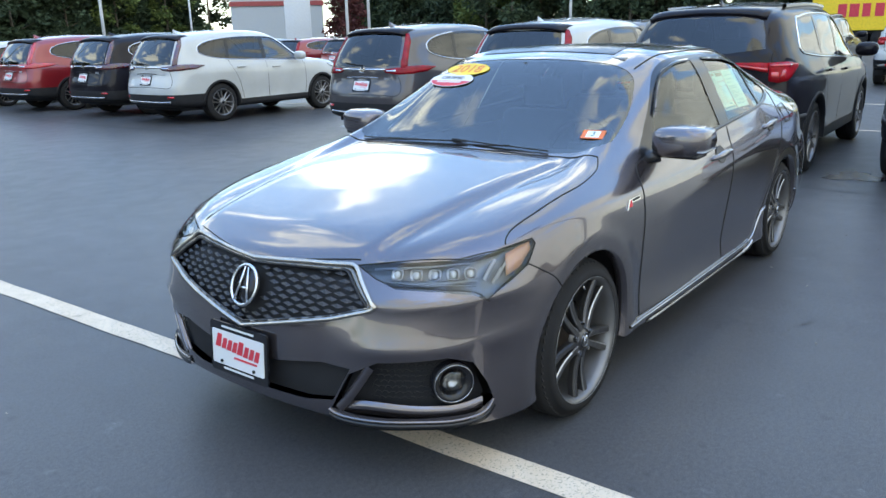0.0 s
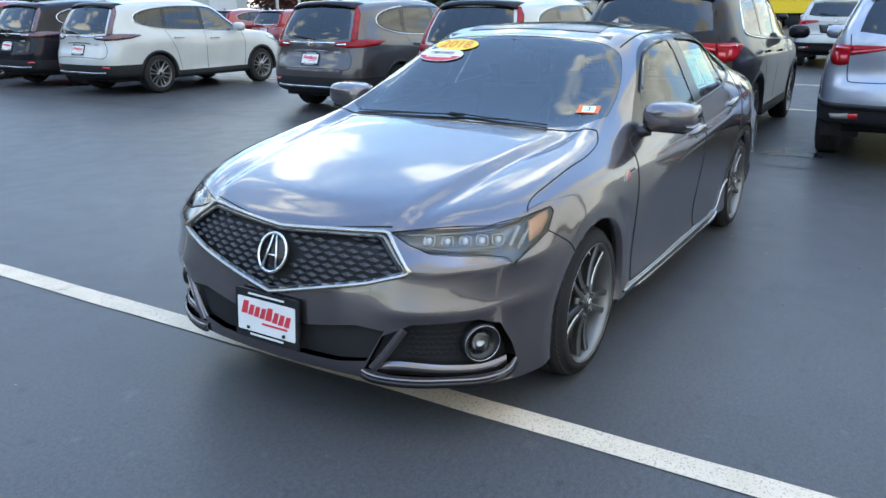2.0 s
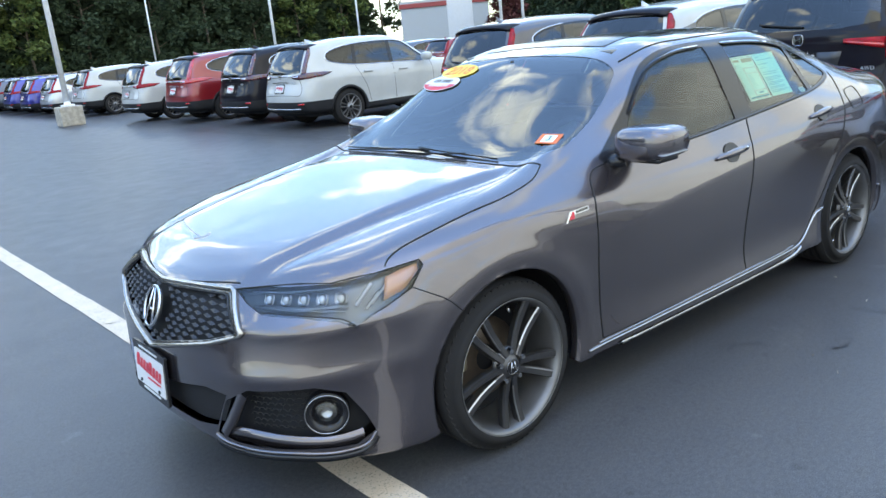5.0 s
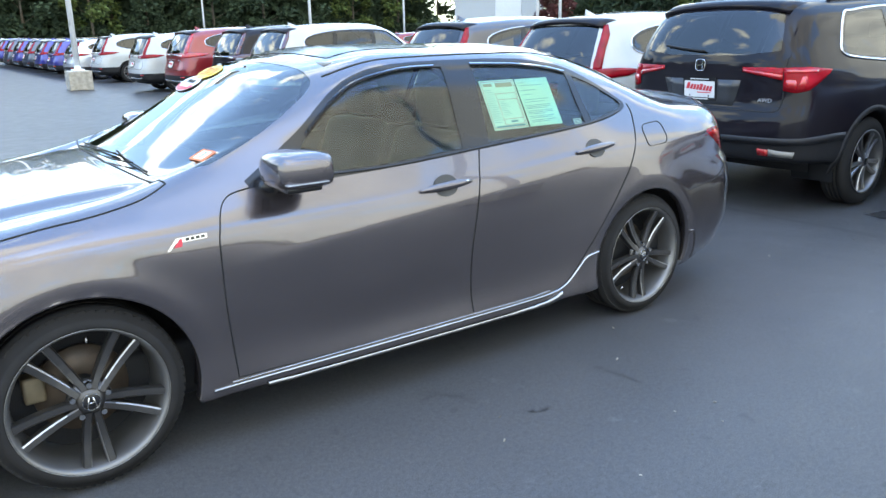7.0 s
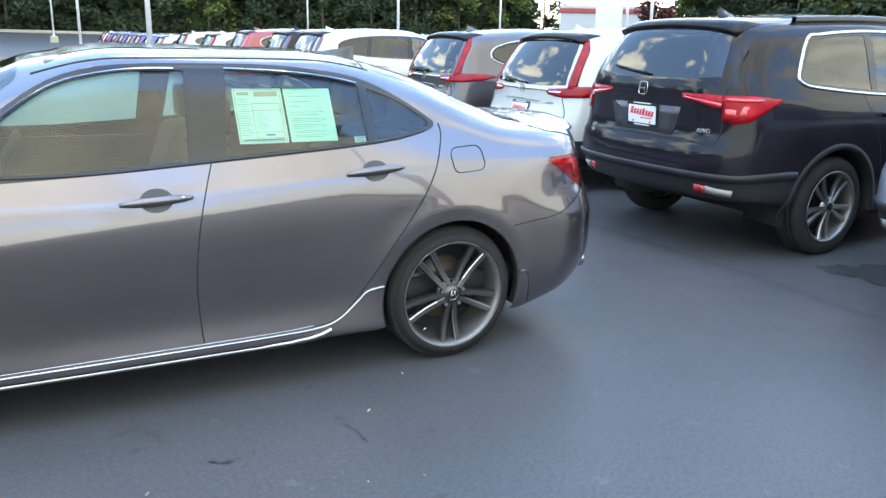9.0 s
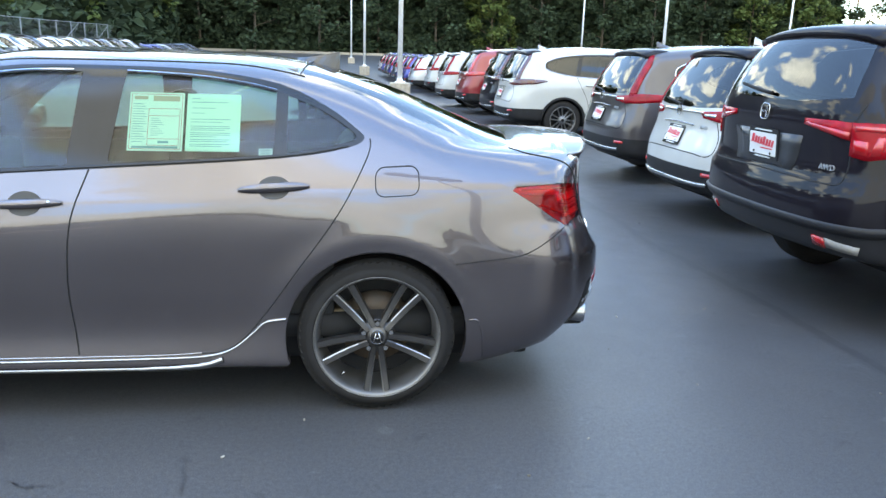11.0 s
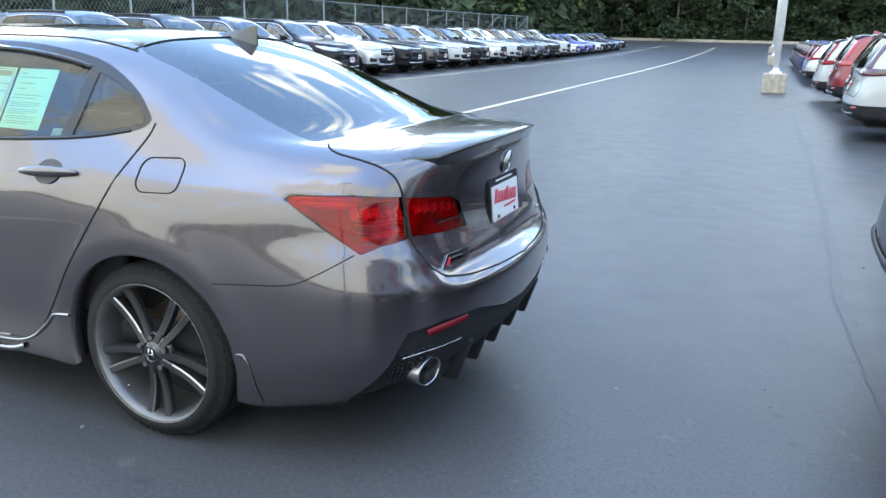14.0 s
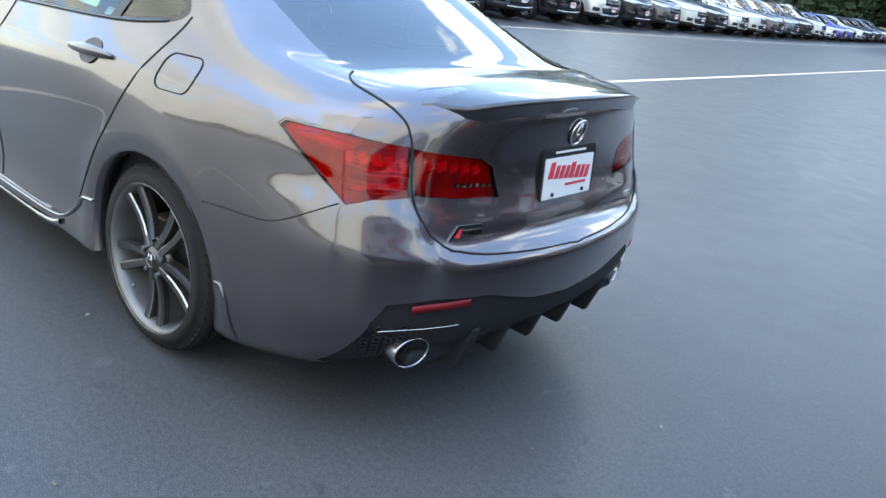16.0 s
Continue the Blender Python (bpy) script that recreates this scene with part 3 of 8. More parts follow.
# ---------------- wheels ----------------
def wheel(name, parent, x, y, r, rim_r, width, style, rim_mat, side, near=False):
    """A wheel with its outer face towards side (-1: -y)."""
    w = new(name)
    w.empty_display_size = 0.1
    w.parent = parent
    w.matrix_basis = pose(x, y, r, 0, 0, 0 if side < 0 else 180)
    h = width / 2
    bm = bmesh.new()
    prof = ([(rim_r - 0.005, -h + 0.004), (rim_r - 0.004, -h - 0.006), (rim_r + 0.006, -h - 0.0065)] if near else [(rim_r - 0.012, -h + 0.012), (rim_r + 0.006, -h + 0.004)]) + [(rim_r + 0.03, -h - 0.0045), (r - 0.035, -h + 0.004), (r - 0.012, -h + 0.018), (r - 0.003, -h + 0.035)]
    for k in range(4):
        y0 = -h + 0.045 + k * (width - 0.09) / 4
        y1 = y0 + (width - 0.09) / 4
        prof += [(r, y0), (r, y1 - 0.012), (r - 0.008, y1 - 0.010), (r - 0.008, y1 - 0.002)]
    prof += [(r, h - 0.04), (r - 0.012, h - 0.018), (r - 0.035, h - 0.004), (rim_r + 0.02, h), (rim_r - 0.01, h - 0.01)]
    lathe(bm, prof, 72)
    part("tyre", fix(bm), RUBBER, w, "black low-profile rubber tyre")
    bm = bmesh.new()
    for k in range(64 if near else 0):                        # tread blocks on the shoulder
        a = 2 * math.pi * k / 64
        for s in (-1, 1):
            m = Matrix.Rotation(a, 4, "Y") @ Matrix.Translation((0, s * (h - 0.034), r - 0.0135)) @ Matrix.Rotation(0.35, 4, "Z")
            r0 = bmesh.ops.create_cube(bm, size=1.0)
            for v in r0["verts"]:
                v.co = m @ Vector((v.co.x * 0.022, v.co.y * 0.034, v.co.z * 0.008))
    if near:
        tagged(part("tread", bm, RUBBER, w, smooth=False), kind="stuff")
    bm = bmesh.new()
    lathe(bm, [(rim_r - 0.002, -h + 0.004), (rim_r + 0.004, -h - 0.002), (rim_r - 0.004, -h - 0.004), (rim_r - 0.014, -h + 0.006), (rim_r - 0.022, -h + 0.03), (rim_r - 0.030, 0.0), (rim_r - 0.030, h - 0.01)], 72)
    part("rim", fix(bm), RIM_BARREL, w)
    if near:
        part("rim_lip", tube([(x, -h - .0075, z) for x, z in oval(rim_r - .003, rim_r - .003, 72)], .0009, closed=True), EDGE_CUT, w, "thin bright machined lip")
    bm = bmesh.new()
    hub_y, lip_y = -h + 0.012, -h + 0.016

    def spoke(a0, a1, w0, w1, depth, lean=1):
        """One bar from the hub at angle a0 to the rim at angle a1."""
        rows = []
        for k in range(6):
            t = k / 5
            p0, p1 = Vector((math.cos(a0), 0, math.sin(a0))) * 0.045, Vector((math.cos(a1), 0, math.sin(a1))) * (rim_r - 0.018)
            c = p0.lerp(p1, t)
            wd = w0 + (w1 - w0) * t
            yy = hub_y - 0.002 + (lip_y - hub_y) * t + 0.012 * math.sin(math.pi * t)
            ax = (p1 - p0).normalized()
            tx = Vector((-ax.z, 0, ax.x))
            rows.append([bm.verts.new(c + tx * wd * lean * f + Vector((0, yy + e, 0))) for f, e in ((-.50, depth), (-.48, .009), (-.36, .0), (.30, .0008), (.44, .005), (.50, depth))])
        for p, q in zip(rows, rows[1:]):
            for k in range(5):
                bm.faces.new((p[k], p[k + 1], q[k + 1], q[k]))
            bm.faces.new((p[5], p[0], q[0], q[5]))
        bm.faces.new(rows[-1]); bm.faces.new(rows[0][::-1])
        if near:                                 # bright cut edge along one side
            lines = [[edge.verts.new(r_[j].co + Vector((0, -.0008, 0))) for j in (3, 4)] for r_ in rows[1:]]
            for p, q in zip(lines, lines[1:]):
                edge.faces.new((p[0], p[1], q[1], q[0]))

    edge = bmesh.new()
    five = 2 * math.pi / 5
    if style == "twin":
        for k in range(5):
            a = k * five - math.pi / 2
            for s in (-1, 1):
                spoke(a + s * 0.30, a + s * 0.165, 0.028, 0.033, 0.030, -s)
    elif style == "five":
        for k in range(5):
            a = k * five - math.pi / 2
            for s in (-1, 1):
                spoke(a + s * 0.22, a + s * 0.20, 0.026, 0.040, 0.025)
    else:
        for k in range(6):
            a = k * math.pi / 3 + 0.26
            for s in (-1, 1):
                spoke(a + s * .12, a + s * 0.33, 0.024, 0.024, 0.025)
    for f in fix(bm).faces:
        f.smooth = False
    part("spokes", bm, rim_mat, w, smooth=False)
    if near:
        part("spoke_edges", fix(edge), EDGE_CUT, w, "bright machined edges", smooth=False)
    bm = bmesh.new()
    lathe(bm, [(0.0, hub_y - 0.006), (0.034, hub_y - 0.006), (0.040, hub_y + .002), (0.070, hub_y + 0.012), (0.074, hub_y + 0.03)], 40)
    part("hub", fix(bm), rim_mat, w)
    bm = bmesh.new()
    lathe(bm, [(0.0, hub_y - 0.0095), (0.027, hub_y - 0.009), (0.031, hub_y - 0.006)], 32)
    cap = part("centre_cap", fix(bm), GLOSS_BLACK, w)
    bm = bmesh.new()
    if style == "twin":                        # caliper-shaped emblem on the cap
        for s in (-1, 1):
            rod(bm, (s * 0.015, hub_y - 0.0105, -0.018), (s * 0.006, hub_y - 0.0105, 0.018), 0.0026, seg=6)
        rod(bm, (-0.008, hub_y - 0.0105, -0.003), (0.008, hub_y - 0.0105, -0.003), 0.002, seg=6)
    else:
        for s in (-1, 1):
            rod(bm, (s * 0.010, hub_y - 0.0105, -0.013), (s * 0.013, hub_y - 0.0105, 0.013), 0.0024, seg=6)
        rod(bm, (-0.010, hub_y - 0.0105, 0), (0.010, hub_y - 0.0105, 0), 0.002, seg=6)
    if near:
        part("cap_emblem", bm, CHROME, cap)
        part("cap_ring", tube([(x_, hub_y - .0085, z_) for x_, z_ in oval(.029, .029, 32)], .0013, closed=True), DARK_CHROME, cap)
    if not near:
        bm = bmesh.new()
        lathe(bm, [(0.02, 0.05), (rim_r - 0.032, 0.06)], 24)
        part("back_plate", fix(bm), TRIM_BLACK, w)
        return w
    for k in range(5):
        bm = bmesh.new()
        a = k * five + math.pi / 2
        c = Vector((0.059 * math.cos(a), 0, 0.059 * math.sin(a)))
        rod(bm, c + Vector((0, hub_y + 0.010, 0)), c + Vector((0, hub_y - 0.008, 0)), 0.0125, 0.0100, 6)
        part("lug_nut", bm, DARK_CHROME, w, smooth=False)
    bm = bmesh.new()
    lathe(bm, [(0.05, 0.030), (0.155, 0.030), (0.157, 0.045), (0.05, 0.045)], 40)
    part("brake_disc", fix(bm), RUST_STEEL, w)
    bm = bmesh.new()
    for v in box(bm, -0.185, -0.115, 0.005, 0.075, -0.01, 0.085, 0.012):
        pass
    part("brake_caliper", bm, CALIPER, w)
    bm = bmesh.new()
    lathe(bm, [(0.02, 0.06), (rim_r - 0.032, 0.07)], 32)
    part("back_plate", fix(bm), TRIM_BLACK, w)
    bm = bmesh.new()
    a = 1.5 if x < 1 else 4.0
    c = Vector(((rim_r - 0.035) * math.cos(a), -h + 0.03, (rim_r - 0.035) * math.sin(a)))
    rod(bm, c, c + Vector((-math.cos(a) * 0.022, -0.012, -math.sin(a) * 0.022)), 0.0045, 0.0045, 8)
    part("valve", bm, DARK_CHROME, w)
    return w


def well_liner(parent, x, z, r, y_in, y_out):
    """Dark inner arch over a pair of wheels on one side."""
    bm = bmesh.new()
    rows = []
    for k in range(25):
        a = -0.25 + (math.pi + 0.5) * k / 24
        rows.append([bm.verts.new((x + r * math.cos(a), y_in, z + r * math.sin(a))), bm.verts.new((x + r * math.cos(a), y_out, z + r * math.sin(a)))])
    for p, q in zip(rows, rows[1:]):
        bm.faces.new((p[0], p[1], q[1], q[0]))
    bm.faces.new([r_[0] for r_ in rows])
    part("wheel_well_liner", fix(bm), TRIM_BLACK, parent)

# ---------------- the sedan ----------------
# lines of the half body, from the bottom edge up to the middle of the roof, each from nose to tail: (x, y, z)
SEDAN = [
    [(-.90, 0, .225), (-.875, .36, .225), (-.79, .62, .215), (-.655, .77, .20), (-.45, .83, .17), (0, .855, .18), (.5, .865, .195), (1.4, .87, .195), (2.2, .87, .195), (2.78, .86, .19), (3.2, .80, .175), (3.5, .75, .245), (3.68, .50, .29), (3.72, 0, .29)],
    [(-.97, 0, .245), (-.945, .38, .245), (-.85, .65, .24), (-.69, .805, .23), (-.45, .87, .20), (0, .895, .21), (.5, .905, .222), (1.4, .913, .222), (2.2, .913, .222), (2.78, .90, .22), (3.2, .850, .20), (3.53, .765, .275), (3.745, .50, .34), (3.79, 0, .34)],
    [(-.985, 0, .40), (-.955, .36, .40), (-.86, .64, .41), (-.715, .79, .42), (-.45, .88, .42), (0, .912, .42), (.5, .902, .38), (1.4, .898, .36), (2.2, .902, .37), (2.78, .918, .42), (3.2, .898, .42), (3.60, .805, .45), (3.79, .48, .47), (3.835, 0, .47)],
    [(-.975, 0, .54), (-.945, .36, .54), (-.85, .63, .56), (-.71, .785, .58), (-.45, .882, .60), (0, .925, .63), (.5, .917, .58), (1.4, .917, .56), (2.2, .92, .58), (2.78, .926, .63), (3.2, .902, .62), (3.60, .805, .62), (3.80, .46, .615), (3.845, 0, .615)],
    [(-.925, 0, .69), (-.90, .36, .69), (-.80, .63, .70), (-.655, .78, .72), (-.43, .862, .74), (0, .912, .775), (.5, .924, .73), (1.4, .926, .715), (2.2, .928, .75), (2.78, .92, .79), (3.2, .885, .78), (3.575, .79, .75), (3.745, .50, .70), (3.785, 0, .70)],
    [(-.885, 0, .755), (-.845, .36, .757), (-.725, .63, .775), (-.575, .765, .80), (-.38, .835, .825), (0, .882, .865), (.5, .908, .845), (1.4, .915, .835), (2.2, .908, .90), (2.78, .880, .945), (3.2, .848, .945), (3.53, .775, .935), (3.705, .50, .88), (3.75, 0, .88)],
    [(-.85, 0, .785), (-.79, .35, .795), (-.655, .60, .825), (-.49, .71, .855), (-.30, .765, .885), (0, .80, .925), (.5, .835, .95), (1.4, .858, .985), (2.2, .85, 1.03), (2.78, .80, 1.065), (3.2, .765, 1.045), (3.50, .72, 1.025), (3.70, .48, 1.03), (3.77, 0, 1.035)],
    [(-.80, 0, .805), (-.72, .32, .82), (-.56, .53, .852), (-.37, .61, .885), (-.15, .65, .92), (.16, .70, .965), (.62, .755, 1.055), (1.4, .79, 1.12), (2.2, .775, 1.15), (2.74, .715, 1.165), (3.20, .675, 1.085), (3.45, .61, 1.072), (3.64, .44, 1.08), (3.72, 0, 1.085)],
    [(-.75, 0, .822), (-.65, .28, .84), (-.46, .45, .875), (-.25, .52, .91), (-.02, .56, .94), (.31, .62, .982), (.88, .665, 1.21), (1.42, .655, 1.35), (2.12, .645, 1.358), (2.69, .605, 1.262), (3.26, .585, 1.092), (3.43, .54, 1.078), (3.60, .40, 1.088), (3.69, 0, 1.095)],
    [(-.71, 0, .832), (-.59, .22, .853), (-.38, .34, .89), (-.16, .39, .925), (.06, .42, .955), (.33, .46, .99), (1.03, .50, 1.345), (1.46, .50, 1.42), (2.17, .49, 1.412), (2.72, .465, 1.312), (3.31, .455, 1.102), (3.42, .42, 1.088), (3.57, .31, 1.094), (3.67, 0, 1.10)],
    [(-.68, 0, .838), (-.55, .11, .862), (-.33, .17, .90), (-.10, .20, .935), (.10, .21, .963), (.33, .24, .995), (1.08, .25, 1.385), (1.48, .25, 1.438), (2.2, .245, 1.432), (2.745, .235, 1.335), (3.355, .23, 1.11), (3.425, .21, 1.096), (3.55, .15, 1.10), (3.66, 0, 1.104)],
    [(-.66, 0, .842), (-.53, 0, .865), (-.31, 0, .905), (-.08, 0, .938), (.11, 0, .966), (.33, 0, .997), (1.09, 0, 1.396), (1.49, 0, 1.444), (2.2, 0, 1.438), (2.75, 0, 1.342), (3.37, 0, 1.112), (3.43, 0, 1.099), (3.54, 0, 1.102), (3.655, 0, 1.106)],
]
SIDE_GLASS = {
    "front_door_window": smooth_line([(.80, .985), (.90, 1.10), (1.05, 1.225), (1.20, 1.305), (1.40, 1.342), (1.635, 1.352)], 4) + [(1.605, 1.014), (1.2, .99)],
    "rear_door_window": smooth_line([(1.80, 1.352), (2.05, 1.342), (2.25, 1.318), (2.375, 1.29)], 4) + [(2.37, 1.062), (2.1, 1.043), (1.755, 1.025)],
    "quarter_window": smooth_line([(2.42, 1.278), (2.54, 1.232), (2.64, 1.172), (2.69, 1.128), (2.64, 1.105), (2.42, 1.066)], 4),
}
SIDE_FRAME = smooth_line([(.64, .965), (.76, 1.06), (.90, 1.15), (1.05, 1.26), (1.20, 1.335), (1.40, 1.372), (1.80, 1.378), (2.10, 1.368), (2.38, 1.325), (2.57, 1.242), (2.685, 1.163), (2.722, 1.122), (2.65, 1.087), (2.40, 1.048), (1.75, 1.004), (1.2, .972)], 3, True)
SCREEN = smooth_line([(.345, 0), (.35, -.3), (.365, -.5), (.415, -.665), (.50, -.728), (.60, -.727), (.75, -.702), (.90, -.658), (1.02, -.600), (1.047, -.51), (1.045, -.3), (1.04, 0)], 4)
SCREEN = SCREEN + [(x, -y) for x, y in SCREEN[-2:0:-1]]
BACKLIGHT = smooth_line([(2.50, 0), (2.49, -.25), (2.47, -.45), (2.50, -.53), (2.7, -.55), (2.95, -.575), (3.2, -.60), (3.33, -.60), (3.372, -.4), (3.40, -.2), (3.41, 0)], 4)
BACKLIGHT = BACKLIGHT + [(x, -y) for x, y in BACKLIGHT[-2:0:-1]]
HOOD = smooth_line([(-.888, 0), (-.857, -.22), (-.79, -.442)], 4) + smooth_line([(-.735, -.565), (-.62, -.733), (-.50, -.803), (-.455, -.812)], 3) + smooth_line([(-.43, -.80), (-.37, -.793), (-.23, -.80), (-.05, -.803), (.10, -.808), (.27, -.79), (.367, -.746)], 3) + smooth_line([(.345, -.60), (.33, -.36), (.318, 0)], 3)
HOOD = HOOD + [(x, -y) for x, y in HOOD[-2:0:-1]]
GRILLE = [(0, .748), (-.22, .762), (-.435, .772), (-.575, .655), (-.42, .606), (-.19, .556), (0, .512)]
GRILLE = GRILLE + [(-y, z) for y, z in GRILLE[-2:0:-1]]
HEADLAMP = [(-.809, -.445, .772), (-.741, -.565, .784), (-.62, -.735, .791), (-.497, -.805, .803), (-.42, -.83, .813), (-.345, -.852, .822), (-.338, -.861, .803), (-.40, -.868, .74), (-.50, -.851, .70), (-.60, -.825, .666), (-.635, -.80, .688), (-.72, -.725, .706), (-.80, -.60, .714), (-.815, -.53, .738)]
SIDE_INTAKE = [(-.94, -.41, .285), (-.925, -.48, .42), (-.885, -.58, .474), (-.74, -.768, .488), (-.66, -.815, .455), (-.61, -.838, .365), (-.585, -.846, .300), (-.65, -.825, .268), (-.77, -.748, .272), (-.92, -.505, .272)]
MID_INTAKE = [(-.30, .295), (-.42, .315), (-.49, .44), (-.38, .45), (-.19, .42), (0, .40)]
MID_INTAKE = [(0, .29)] + MID_INTAKE + [(-y, z) for y, z in MID_INTAKE[-2::-1]]
TAIL_OUTER = [(3.315, -.836, .931), (3.332, -.827, .948), (3.524, -.765, .952), (3.634, -.645, .936), (3.662, -.65, .803), (3.61, -.741, .792), (3.561, -.791, .772), (3.443, -.829, .855)]
TAIL_INNER = [(3.640, -.638, .932), (3.713, -.43, .909), (3.724, -.378, .882), (3.74, -.345, .79), (3.72, -.485, .796), (3.668, -.640, .808)]
DIFFUSER = [(-.785, .26), (-.768, .36), (-.750, .45), (-.722, .508), (-.60, .526), (-.42, .520), (-.2, .468), (0, .452)]
DIFFUSER = DIFFUSER + [(-y, z) for y, z in DIFFUSER[-2::-1]] + [(.5, .20), (-.5, .20)]
FRONT_DOOR = [(.64, .965), (.541, .945), (.50, .89), (.481, .80), (.484, .59), (.51, .275), (1.1, .272), (1.615, .275), (1.60, .55), (1.615, .72), (1.64, .85), (1.69, 1.00), (1.2, .972)]
REAR_DOOR = [(1.69, 1.00), (1.64, .85), (1.615, .72), (1.60, .55), (1.615, .275), (2.165, .285), (2.26, .35), (2.455, .615), (2.64, .88), (2.735, 1.06), (2.745, 1.122), (2.66, 1.085), (2.40, 1.048)]
FUEL = [(2.85 + x, .967 + y + x * .05) for x, y in rounded(.172, .108, .035, 4)]


def sedan_shape(g):
    """Hood dome, the rising crease along the doors and the flared arch lips."""
    x, y, z = g[..., 0], g[..., 1].copy(), g[..., 2].copy()
    sm = lambda t: 1 / (1 + np.exp(-np.clip(t, -30, 30)))
    yc = .47 + .13 * np.clip((x + .75) / 1.0, 0, 1)
    hood = sm((.30 - x) / .02) * sm((x + .78) / .03) * sm((z - .78) / .015)
    z = z + hood * (.018 * sm((yc - y) / .012) - .006 * np.exp(-((y - yc - .03) / .04) ** 2))
    zc = .71 + .10 * (x - .53)
    d = z - zc
    door = sm((x - .62) / .06) * sm((2.45 - x) / .08) * (y > .8)
    y = y + door * .011 * np.where(d > 0, np.exp(-np.maximum(d, 0) / .07), np.exp(np.minimum(d, 0) / .24))
    shoulder = sm((x - 1.0) / .10) * sm((3.36 - x) / .03) * (y > .7)
    e = z - .868 - .075 * np.clip(x - 1.4, 0, 1.0)
    y = y + shoulder * .006 * np.where(e > 0, np.exp(-np.maximum(e, 0) / .028), np.exp(np.minimum(e, 0) / .12))
    # ledge under the headlamps, swell over the intakes, ledge on the boot lid
    nose = sm((-.42 - x) / .03) * sm((np.abs(y) - .50) / .03) * sm((.745 - z) / .01)
    ridge = nose * (.024 * np.exp(-np.abs(z - .672) / .034) + .018 * np.exp(-np.abs(z - .515) / .04))
    boot = sm((x - 3.62) / .02) * sm((.56 - np.abs(y)) / .04) * .012 * np.exp(-np.abs(z - .728) / .03)
    # the rear bumper stands proud below the lid and the lamps
    ay = np.abs(y)
    shelf = .020 * sm((.630 + .15 * sm((ay - .60) / .022) - z) / .007) * sm((x - 3.40) / .035)
    turn = sm((.70 - ay) / .05)
    x = x - ridge * .75 + boot + shelf * turn
    y = y + shelf * (1 - turn) * np.sign(y)
    y = y + ridge * .65 * np.sign(y)
    for cx in (0.0, 2.776):
        r = np.hypot(x - cx, z - .325)
        y = y + (y > .75) * (.007 * np.exp(-((r - .42) / .05) ** 2) * (r > .42) + (r <= .42) * .007 * np.clip(1 - (.42 - r) / .05, 0, 1))
    g[..., 0], g[..., 1], g[..., 2] = x, y, z
    return g


